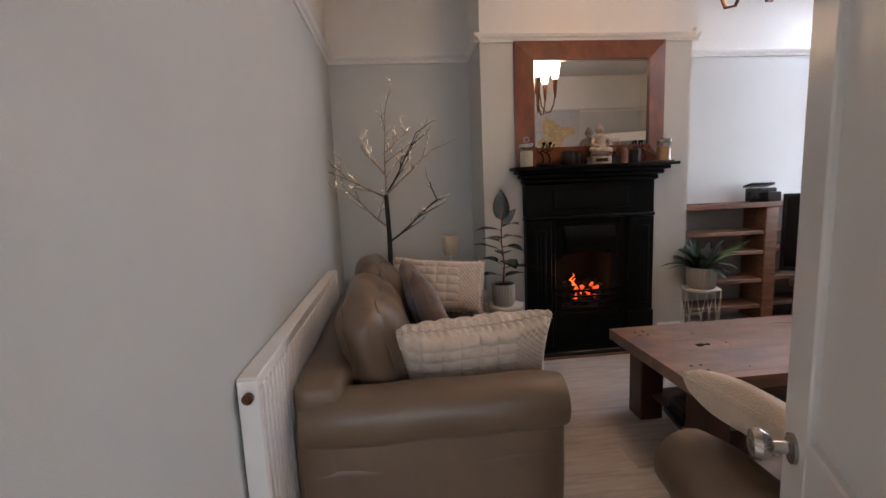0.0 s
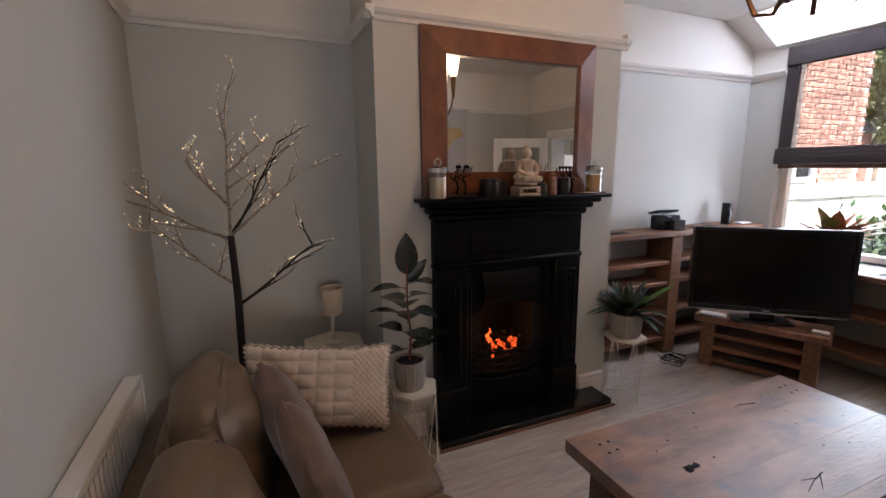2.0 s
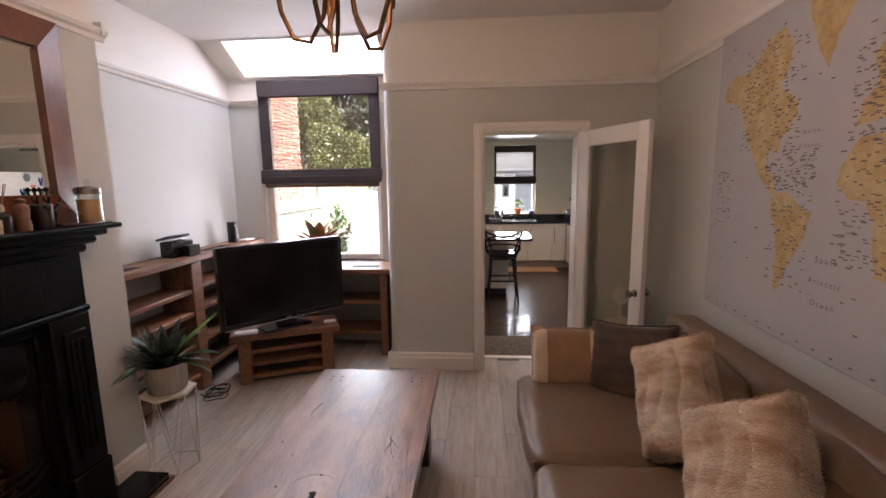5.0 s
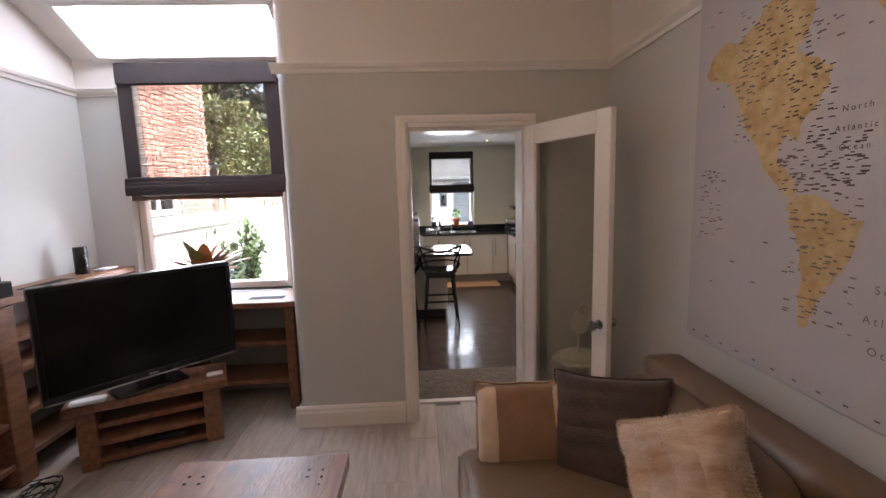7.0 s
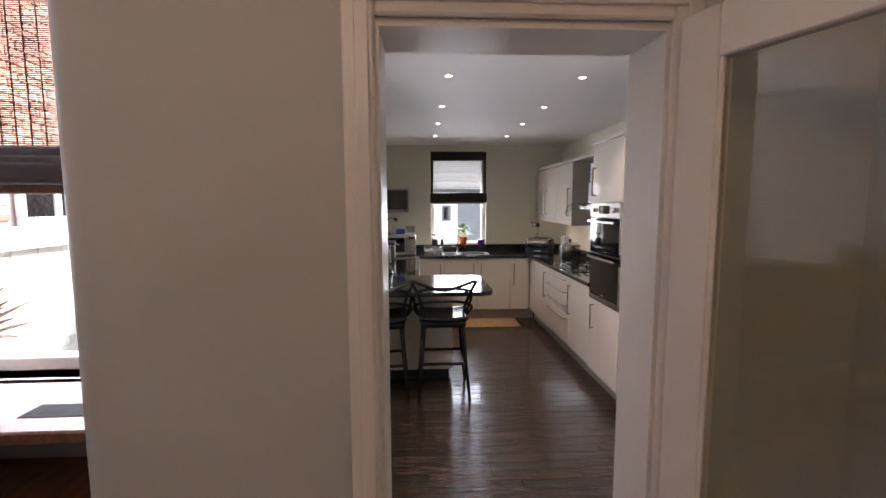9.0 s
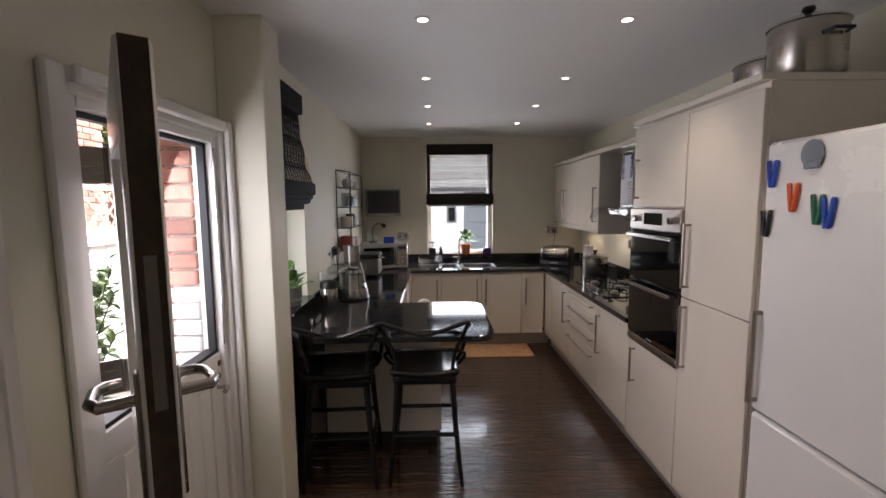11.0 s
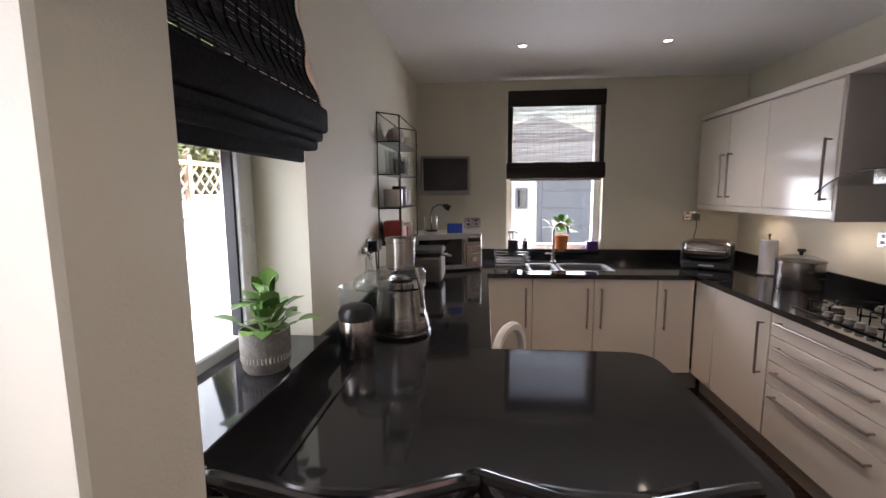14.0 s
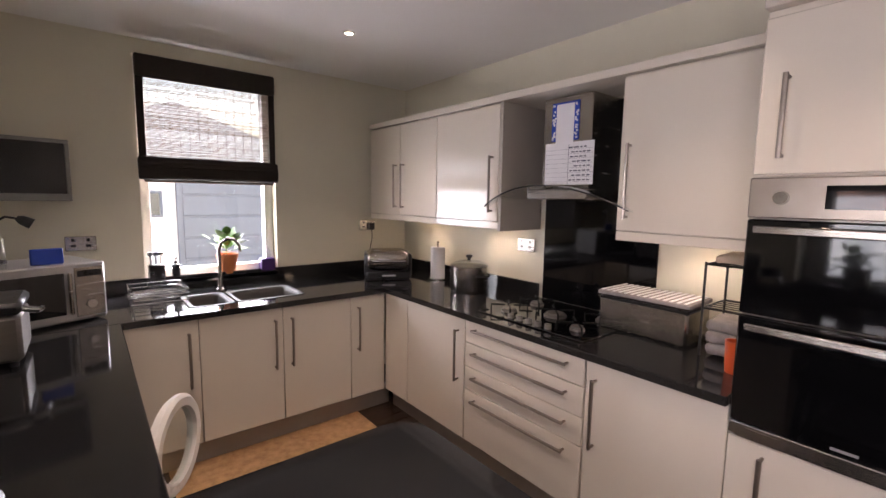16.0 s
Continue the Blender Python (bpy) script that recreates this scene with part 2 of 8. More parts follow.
DULL_STEEL = mat("dull_grey_steel", (0.2, 0.185, 0.17), 0.42, metal=0.7, scale=6, stretch=(1, 1, 10), var=0.08, bump=0.04, bscale=60)
SINK_STEEL = mat("dull_sink_steel", (0.09, 0.085, 0.08), 0.55, metal=0.6, scale=8, var=0.08, bump=0.03)
CHROME = mat("chrome", (0.62, 0.61, 0.6), 0.1, metal=1.0, scale=6, var=0.04, bump=0.0)
BRASS = mat("antique_brass", (0.21, 0.115, 0.055), 0.38, metal=1.0, scale=15, col2=(0.1, 0.05, 0.03), bump=0.12, bscale=60)
POT_GREY = mat("ribbed_stone_pot", (0.4, 0.37, 0.33), 0.8, scale=10, var=0.08, bump=0.2, bscale=80)
POT_DARK = mat("speckled_grey_pot", (0.17, 0.16, 0.14), 0.7, scale=60, col2=(0.1, 0.095, 0.085), bump=0.2, bscale=120)
SOIL = mat("potting_soil", (0.03, 0.02, 0.014), 0.95, scale=40, var=0.3, bump=0.6, bscale=90)
LEAF_DARK = mat("rubber_plant_leaf", (0.014, 0.03, 0.02), 0.26, scale=8, col2=(0.022, 0.02, 0.017), bump=0.06, rand=0.2)
LEAF_GREEN = mat("fern_leaf", (0.045, 0.085, 0.035), 0.42, scale=8, col2=(0.02, 0.042, 0.02), bump=0.08, rand=0.4)
LEAF_PALE = mat("fresh_green_leaf", (0.13, 0.28, 0.035), 0.45, scale=10, col2=(0.06, 0.15, 0.03), bump=0.08, rand=0.3)
LEAF_RUST = mat("rust_leaf", (0.5, 0.19, 0.07), 0.4, scale=8, col2=(0.24, 0.11, 0.045), bump=0.08, rand=0.3)
LEAF_BUSH = mat("shrub_leaf", (0.2, 0.3, 0.13), 0.4, scale=3, col2=(0.09, 0.16, 0.055), bump=0.05)
LEAF_TREE = mat("tree_leaf", (0.06, 0.1, 0.035), 0.55, scale=1.5, col2=(0.02, 0.045, 0.02), bump=0.05)
LEAF_YEL = mat("yellow_green_leaf", (0.2, 0.2, 0.05), 0.55, scale=2, col2=(0.09, 0.13, 0.04), bump=0.05)
BARK = mat("bark", (0.07, 0.05, 0.035), 0.9, scale=20, var=0.3, bump=0.5, bscale=50)
STEM_RED = mat("red_stem", (0.2, 0.03, 0.02), 0.5, scale=20, var=0.2, bump=0.05)
TRUNK_DARK = mat("dark_twig_bark", (0.025, 0.017, 0.012), 0.8, scale=40, var=0.3, bump=0.3)
BIRCH = mat("pale_birch_bark", (0.44, 0.36, 0.28), 0.8, scale=30, stretch=(1, 1, 4), col2=(0.12, 0.09, 0.07), bump=0.2)
LED = glow("warm_led", (1.0, 0.72, 0.36), 0.9)
WAX = mat("cream_candle_wax", (0.62, 0.47, 0.3), 0.5, scale=8, var=0.06, bump=0.03)
AMBER_WAX = mat("amber_candle_wax", (0.6, 0.33, 0.12), 0.5, scale=8, var=0.08, bump=0.03)
STONE = mat("pale_carved_stone", (0.46, 0.38, 0.31), 0.85, scale=25, col2=(0.28, 0.22, 0.17), bump=0.4, bscale=90)
DARK_JAR = mat("dark_glazed_jar", (0.02, 0.014, 0.012), 0.3, scale=8, var=0.2, bump=0.05)
GRANITE = mat("polished_black_granite", (0.008, 0.008, 0.009), 0.07, scale=240, col2=(0.018, 0.018, 0.019), bump=0.0, rvar=0.03)
GRANITE.node_tree.nodes["Principled BSDF"].inputs["Specular IOR Level"].default_value = 0.5
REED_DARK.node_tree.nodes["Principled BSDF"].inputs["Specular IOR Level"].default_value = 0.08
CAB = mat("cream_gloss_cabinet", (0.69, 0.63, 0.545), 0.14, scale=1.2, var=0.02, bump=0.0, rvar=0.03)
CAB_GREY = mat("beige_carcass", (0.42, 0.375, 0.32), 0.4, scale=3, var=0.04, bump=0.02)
PLINTH = mat("grey_plinth", (0.36, 0.32, 0.28), 0.5, scale=5, var=0.08, bump=0.03)
BLACK_GLASS = mat("black_oven_glass", (0.003, 0.003, 0.0035), 0.05, scale=4, var=0.05, bump=0.0, rvar=0.02)
BLACK_POLY = mat("black_polycarbonate", (0.007, 0.007, 0.0075), 0.22, scale=8, var=0.08, bump=0.02)
FRIDGE_W = mat("white_fridge_enamel", (0.74, 0.73, 0.71), 0.25, scale=2, var=0.02, bump=0.02)
WHITE_PLASTIC = mat("white_plastic", (0.75, 0.73, 0.7), 0.3, scale=6, var=0.03, bump=0.02)
PAPER = mat("white_paper", (0.74, 0.73, 0.75), 0.8, scale=8, var=0.03, bump=0.04)
INK = mat("blue_black_ink", (0.03, 0.03, 0.07), 0.8, var=0.02, bump=0.0)
CORK = mat("cork_floor_mat", (0.5, 0.3, 0.15), 0.9, scale=22, col2=(0.32, 0.18, 0.085), bump=0.3, bscale=120)
TERRACOTTA = mat("terracotta", (0.6, 0.19, 0.06), 0.75, scale=14, var=0.1, bump=0.15)
RED_TIN = mat("red_tin", (0.3, 0.02, 0.015), 0.4, scale=8, var=0.1, bump=0.03)
ORANGE = mat("orange_plastic", (0.6, 0.09, 0.02), 0.35, scale=8, var=0.05, bump=0.02)
BLUE_P = mat("blue_plastic", (0.015, 0.06, 0.4), 0.35, scale=8, var=0.05, bump=0.02)
GREEN_P = mat("green_plastic", (0.01, 0.12, 0.06), 0.35, scale=8, var=0.05, bump=0.02)
PURPLE_P = mat("purple_plastic", (0.06, 0.02, 0.14), 0.35, scale=8, var=0.05, bump=0.02)
CANVAS = mat("map_canvas", (0.46, 0.45, 0.47), 0.8, scale=3, var=0.03, bump=0.12, bscale=300)
LAND = mat("map_land_print", (0.58, 0.47, 0.26), 0.8, scale=16, col2=(0.42, 0.28, 0.11), bump=0.1, bscale=300)
LAND_DARK = mat("map_highland_print", (0.36, 0.25, 0.11), 0.8, scale=14, col2=(0.45, 0.36, 0.2), bump=0.1, bscale=300)
MAP_INK = mat("map_lettering", (0.17, 0.14, 0.13), 0.8, var=0.02, bump=0.0)
RED_BRICK = mat("red_brick", (0.43, 0.225, 0.165), 0.85, scale=9, col2=(0.3, 0.135, 0.1), bump=0.3, bscale=60, rand=0.38)
MORTAR = mat("lime_mortar", (0.62, 0.58, 0.53), 0.95, scale=12, var=0.12, bump=0.3, bscale=60)
WHITE_BRICK = mat("whitewashed_brick", (0.76, 0.76, 0.75), 0.75, scale=5, var=0.04, bump=0.25, bscale=40, rand=0.04)
WHITE_RENDER = mat("white_render", (0.74, 0.74, 0.73), 0.8, scale=2, var=0.04, bump=0.1)
SLATE = mat("grey_slate", (0.13, 0.13, 0.14), 0.7, scale=4, var=0.2, bump=0.2, rand=0.2)
GREY_DOOR = mat("grey_garage_paint", (0.17, 0.19, 0.22), 0.5, scale=3, var=0.06, bump=0.05)
YARD = mat("yard_concrete", (0.3, 0.29, 0.26), 0.9, scale=1.4, var=0.15, bump=0.3, bscale=30)
UPVC = mat("white_upvc", (0.76, 0.76, 0.76), 0.3, scale=4, var=0.02, bump=0.0)
RUBBER = mat("black_rubber_seal", (0.012, 0.012, 0.014), 0.6, scale=10, var=0.1, bump=0.05)
BAMBOO_FENCE = mat("trellis_wood", (0.5, 0.42, 0.3), 0.8, scale=10, var=0.15, bump=0.2)
SHADE_LIT = glow("lit_glass_shade", (1.0, 0.66, 0.36), 2.0)
SPOT_GLOW = glow("downlight_bulb", (1.0, 0.85, 0.65), 5.0)
UNDER_GLOW = glow("cabinet_light", (1.0, 0.76, 0.48), 8.0)
CUP = mat("glazed_white_mug", (0.66, 0.6, 0.55), 0.25, scale=12, var=0.1, bump=0.02)
STRIPE = mat("grey_striped_towel", (0.34, 0.31, 0.3), 0.9, scale=14, var=0.2, bump=0.4, bscale=200)
GREEN_BOOK = mat("worn_paper_pages", (0.4, 0.34, 0.26), 0.85, scale=20, var=0.15, bump=0.2)


# ---------------- mesh helpers ----------------
class Mesh:
    """Collects shapes into one bmesh."""

    def __init__(self):
        self.bm = bmesh.new()

    def face(self, vs):
        return self.bm.faces.new([self.bm.verts.new(v) for v in vs])

    def box(self, x0, y0, z0, x1, y1, z1, c=0.0, m=None):
        """Box with chamfered edges of width c; m turns or moves it."""
        hx, hy, hz = (x1 - x0) / 2, (y1 - y0) / 2, (z1 - z0) / 2
        ctr = Vector(((x0 + x1) / 2, (y0 + y1) / 2, (z0 + z1) / 2))
        c = min(c, abs(hx) * 0.9, abs(hy) * 0.9, abs(hz) * 0.9)
        h = (hx, hy, hz)
        add = self.bm.verts.new
        if c <= 0:
            v = {}
            for sx in (-1, 1):
                for sy in (-1, 1):
                    for sz in (-1, 1):
                        q = ctr + Vector((sx * hx, sy * hy, sz * hz))
                        v[sx, sy, sz] = add(m @ q if m else q)
            for a in ((-1, -1, -1, -1, 1, -1, 1, 1, -1, 1, -1, -1), (-1, -1, 1, 1, -1, 1, 1, 1, 1, -1, 1, 1),
                      (-1, -1, -1, 1, -1, -1, 1, -1, 1, -1, -1, 1), (1, -1, -1, 1, 1, -1, 1, 1, 1, 1, -1, 1),
                      (1, 1, -1, -1, 1, -1, -1, 1, 1, 1, 1, 1), (-1, 1, -1, -1, -1, -1, -1, -1, 1, -1, 1, 1)):
                self.bm.faces.new([v[a[i], a[i + 1], a[i + 2]] for i in (0, 3, 6, 9)])
            return self
        v = {}
        for sx in (-1, 1):
            for sy in (-1, 1):
                for sz in (-1, 1):
                    s = (sx, sy, sz)
                    for ax in range(3):
                        q = Vector([s[k] * (h[k] if k == ax else h[k] - c) for k in range(3)]) + ctr
                        v[s, ax] = add(m @ q if m else q)
        for ax in range(3):
            u, w = (ax + 1) % 3, (ax + 2) % 3
            for sg in (-1, 1):
                loop = []
                for su, sw in ((-1, -1), (1, -1), (1, 1), (-1, 1)):
                    s = [0, 0, 0]
                    s[ax], s[u], s[w] = sg, su, sw
                    loop.append(v[tuple(s), ax])
                self.bm.faces.new(loop if sg > 0 else loop[::-1])
            for su in (-1, 1):
                for sw in (-1, 1):
                    s0, s1 = [0, 0, 0], [0, 0, 0]
                    s0[ax], s1[ax] = -1, 1
                    s0[u] = s1[u] = su
                    s0[w] = s1[w] = sw
                    loop = [v[tuple(s0), u], v[tuple(s1), u], v[tuple(s1), w], v[tuple(s0), w]]
                    self.bm.faces.new(loop if su * sw < 0 else loop[::-1])
        for sx in (-1, 1):
            for sy in (-1, 1):
                for sz in (-1, 1):
                    s = (sx, sy, sz)
                    loop = [v[s, 0], v[s, 1], v[s, 2]]
                    self.bm.faces.new(loop if sx * sy * sz > 0 else loop[::-1])
        return self

    def rings(self, rings, cap=True, closed=False):
        """Skin over rings of equal length."""
        rs = [[self.bm.verts.new(p) for p in r] for r in rings]
        n = len(rs[0])
        pairs = list(zip(rs, rs[1:]))
        if closed:
            pairs.append((rs[-1], rs[0]))
        for a, b in pairs:
            for i in range(n):
                j = (i + 1) % n
                self.bm.faces.new((a[i], a[j], b[j], b[i]))
        if cap and not closed:
            self.bm.faces.new(rs[0][::-1])
            self.bm.faces.new(rs[-1])
        return self

    def tube(self, pts, r, seg=8, r1=None, closed=False):
        """Round bar along points; tapers to r1."""
        pts = [Vector(p) for p in pts]
        n = len(pts)
        rings, up = [], None
        for i, p in enumerate(pts):
            if closed:
                d = pts[(i + 1) % n] - pts[i - 1]
            else:
                d = pts[min(i + 1, n - 1)] - pts[max(i - 1, 0)]
            d.normalize()
            if up is None:
                up = Vector((0, 0, 1)) if abs(d.z) < 0.9 else Vector((1, 0, 0))
            a = d.cross(up)
            if a.length < 1e-4:
                a = d.orthogonal()
            a.normalize()
            b = a.cross(d).normalized()
            up = b
            rad = r if r1 is None else r + (r1 - r) * i / max(1, n - 1)
            rings.append([p + (a * math.cos(k * 2 * math.pi / seg) + b * math.sin(k * 2 * math.pi / seg)) * rad for k in range(seg)])
        return self.rings(rings, True, closed)

    def lathe(self, prof, x=0, y=0, z=0, seg=24, flute=0.0, nf=0, m=None):
        """Turned shape from (radius, height) pairs."""
        rings = []
        for r, h in prof:
            ring = []
            for k in range(seg):
                a = k * 2 * math.pi / seg
                rr = max(r, 0.0004) * (1 + flute * math.cos(nf * a))
                q = Vector((x + rr * math.cos(a), y + rr * math.sin(a), z + h))
                ring.append(m @ q if m else q)
            rings.append(ring)
        return self.rings(rings)

    def soft(self, cx, cy, cz, hx, hy, hz, r, n=10, puff=0.0, noise_amp=0.0, nscale=6.0, m=None, relief=None, seed=0.0):
        """Rounded, upholstered block: corner radius r, bulging faces, small creases."""
        ctr = Vector((cx, cy, cz))
        h = Vector((hx, hy, hz))
        r = min(r, hx, hy, hz)
        grid = {}

        def vert(i, j, k):
            key = (i, j, k)
            if key in grid:
                return grid[key]
            s = []
            for a in key:
                u = 2 * a / n - 1
                s.append(math.sin(u * math.pi / 2) * 0.55 + u * 0.45)
            q = Vector((s[0] * hx, s[1] * hy, s[2] * hz))
            inner = Vector([max(-(h[k2] - r), min(h[k2] - r, q[k2])) for k2 in range(3)])
            d = q - inner
            nd = d.normalized() if d.length > 1e-9 else Vector((0, 0, 0))
            p = inner + nd * r
            if puff:
                big = [abs(s[0]) > 0.999, abs(s[1]) > 0.999, abs(s[2]) > 0.999]
                for ax in range(3):
                    o = [b for b in range(3) if b != ax]
                    if big[ax]:
                        f = (1 - s[o[0]] ** 2) * (1 - s[o[1]] ** 2)
                        p[ax] += math.copysign(puff * f, s[ax])
            if relief:
                p += relief(s)
            if noise_amp:
                p += noise.noise_vector((p + Vector((seed, seed * 2, 3))) * nscale) * noise_amp
            p = p + ctr
            grid[key] = self.bm.verts.new(m @ p if m else p)
            return grid[key]

        for a in range(n):
            for b in range(n):
                for e, flip in ((0, True), (n, False)):
                    for ax in range(3):
                        ks = []
                        for da, db in ((0, 0), (1, 0), (1, 1), (0, 1)):
                            key = [0, 0, 0]
                            key[ax], key[(ax + 1) % 3], key[(ax + 2) % 3] = e, a + da, b + db
                            ks.append(vert(*key))
                        self.bm.faces.new(ks[::-1] if flip else ks)
        return self

    def leaf(self, base, tip, width, up=(0, 0, 1), fold=0.15, droop=0.0, n=5, thick=0.0):
        """One leaf blade from base to tip, folded along its rib."""
        base, tip, up = Vector(base), Vector(tip), Vector(up)
        d = tip - base
        side = d.cross(up)
        if side.length < 1e-5:
            side = d.orthogonal()
        side.normalize()
        nrm = side.cross(d).normalized()
        mid, lft, rgt = [], [], []
        for i in range(n + 1):
            t = i / n
            w = width * 0.5 * math.sin(math.pi * (0.04 + 0.96 * t) ** 0.8) ** 0.8 if 0 < i < n else width * 0.02
            p = base + d * t + Vector((0, 0, -droop * t * t))
            mid.append(self.bm.verts.new(p))
            lft.append(self.bm.verts.new(p + side * w + nrm * w * fold * 2))
            rgt.append(self.bm.verts.new(p - side * w + nrm * w * fold * 2))
        for i in range(n):
            self.bm.faces.new((mid[i], mid[i + 1], lft[i + 1], lft[i]))
            self.bm.faces.new((rgt[i], rgt[i + 1], mid[i + 1], mid[i]))
        return self


def shade(me, smooth):
    for p in me.polygons:
        p.use_smooth = smooth


def to_mesh(name, mb, material, smooth=None):
    me = bpy.data.meshes.new(name)
    mb.bm.normal_update()
    mb.bm.to_mesh(me)
    mb.bm.free()
    me.materials.append(material)
    if smooth is None:
        smooth = False
    if smooth:
        shade(me, True)
        me.set_sharp_from_angle(angle=radians(40))
    return me


def part(name, mb, material, parent, label="", smooth=True):
    ob = new(name, to_mesh(name, mb, material, smooth))
    ob.parent = parent
    if label:
        ob["label"] = label
    return ob


def thing(name, x, y, z, label, category, group="", rz=0.0, kind=""):
    ob = new(name)
    ob.empty_display_size = 0.1
    ob.matrix_world = pose(x, y, z, 0, 0, rz)
    return tagged(ob, label, category, group, kind)


def single(name, mb, material, label, category, x=0, y=0, z=0, rz=0, group="", kind="", smooth=True):
    ob = new(name, to_mesh(name, mb, material, smooth))
    ob.matrix_world = pose(x, y, z, 0, 0, rz)
    return tagged(ob, label, category, group, kind)


def structure(name, mb, material, label="", category="", smooth=False):
    ob = new(name, to_mesh(name, mb, material, smooth))
    return tagged(ob, label, category, "", "structure")


def piece(name, me, parent, m):
    ob = new(name, me)
    ob.parent = parent
    ob.matrix_basis = m
    return ob


# ---------------- structure ----------------
FL = 0.035      # living-room floor
RAIL = 2.432     # picture rail
CH = 2.92       # living-room ceiling
KC = 2.455        # kitchen ceiling


def two_tone(name, boxes, label, split=RAIL, top=CH + 0.05, low=GREY_WALL, high=WHITE_WALL):
    """Wall in two paints, below and above the picture rail. boxes: x0, y0, x1, y1, z0."""
    a, b = Mesh(), Mesh()
    for x0, y0, x1, y1, z0, z1 in boxes:
        if z0 < split:
            a.box(x0, y0, z0, x1, y1, min(z1, split))
        if z1 > split:
            b.box(x0, y0, max(z0, split), x1, y1, z1)
    w = structure(name, a, low, label, "wall")
    structure(name + "_upper", b, high, "white painted plaster wall above the picture rail", "wall")
    return w


T = CH + 0.05
two_tone("wall_west", [(-0.12, 0.4, 0.05, 4.5, 0, T)], "grey painted plaster wall behind the radiator")
two_tone("wall_north", [(-0.12, 4.35, 1.21, 4.5, 0, T), (2.86, 4.38, 5.2, 4.5, 0, T)], "grey painted plaster alcove walls beside the chimney")
two_tone("chimney_breast", [(1.21, 3.84, 1.74, 4.5, 0, T), (2.34, 3.84, 2.86, 4.5, 0, T), (1.74, 3.84, 2.34, 4.5, 0.95, T), (1.74, 4.25, 2.34, 4.5, 0, 0.95)], "painted plaster chimney breast")
two_tone("wall_window", [(5.0, 2.62, 5.2, 2.87, 0, 2.7), (5.0, 4.07, 5.2, 4.38, 0, 2.7), (5.0, 2.87, 5.2, 4.07, 0, 0.88), (5.0, 2.87, 5.2, 4.07, 2.64, 2.7)], "grey painted plaster wall around the sash window")
two_tone("wall_east", [(4.32, 0.4, 4.52, 1.09, 0, T), (4.32, 1.09, 4.52, 1.87, 2.05, T), (4.32, 1.87, 4.52, 2.46, 0, T)], "grey painted plaster wall around the kitchen doorway")
two_tone("wall_south", [(0.92, 0.38, 4.32, 0.52, 0, T), (-0.12, 0.38, 0.1, 0.52, 0, T), (0.1, 0.38, 0.92, 0.52, 2.05, T)], "grey painted plaster wall behind the large map")
# rounded pier that returns to the window
def pier_ring(z):
    ring = []
    for k in range(9):
        a = math.pi / 2 + k * math.pi / 16
        ring.append((4.40 + 0.08 * math.cos(a), 2.60 + 0.08 * math.sin(a), z))
    return [(5.0, 2.68, z)] + ring + [(4.32, 2.46, z), (5.0, 2.46, z)]
structure("wall_pier", Mesh().rings([pier_ring(0), pier_ring(RAIL)]), GREY_WALL, "grey painted plaster pier with a rounded corner", "wall", True)
structure("wall_pier_upper", Mesh().rings([pier_ring(RAIL), pier_ring(T)]), WHITE_WALL, "white painted plaster pier above the picture rail", "wall", True)

# living-room ceiling with the opening of the roof light
c = Mesh()
c.box(-0.12, 0.38, CH, 4.55, 4.5, CH + 0.12)
c.box(4.55, 4.2, CH, 5.2, 4.5, CH + 0.12)
c.box(4.55, 2.46, CH, 5.2, 2.72, CH + 0.12)
structure("ceiling", c, CEIL, "white painted plaster ceiling", "ceiling")
sl = thing("window_2", 4.98, 3.46, 2.7, "sloping roof light above the sash window", "skylight", kind="structure")
ang = math.atan2(0.24, -0.42)
ms = pose(0, 0, 0) @ Matrix.Rotation(-ang, 4, "Y")
part("window_frame", Mesh().box(0, -0.74, -0.02, 0.5, -0.69, 0.03, 0.005, ms).box(0, 0.69, -0.02, 0.5, 0.74, 0.03, 0.005, ms).box(-0.02, -0.74, -0.02, 0.03, 0.74, 0.03, 0.005, ms).box(0.46, -0.74, -0.02, 0.5, 0.74, 0.03, 0.005, ms), GLOSS_WHITE, sl)
gp = part("pane", Mesh().box(0.02, -0.7, 0.0, 0.48, 0.7, 0.008, 0, ms), ROOF_GLASS, sl)
gp.visible_shadow = False
tri = Mesh()
for y0, y1 in ((4.2, 4.38), (2.68, 2.72)):
    tri.rings([[(4.55, y0, CH), (5.0, y0, 2.7), (5.0, y0, CH)], [(4.55, y1, CH), (5.0, y1, 2.7), (5.0, y1, CH)]])
structure("trim_roof_light", tri, WHITE_WALL, "white plastered cheeks of the roof light", "trim")


def rail_run(name, p, q, out, prof, z, material, label, cat):
    """Moulding from p to q along a wall; out is the way it stands proud."""
    o = Vector((*out, 0))
    r = Mesh()
    rings = []
    for e in (p, q):
        rings.append([Vector((e[0], e[1], z)) + o * a + Vector((0, 0, b)) for a, b in prof])
    r.rings(rings)
    bmesh.ops.recalc_face_normals(r.bm, faces=r.bm.faces)
    return structure(name, r, material, label, cat)


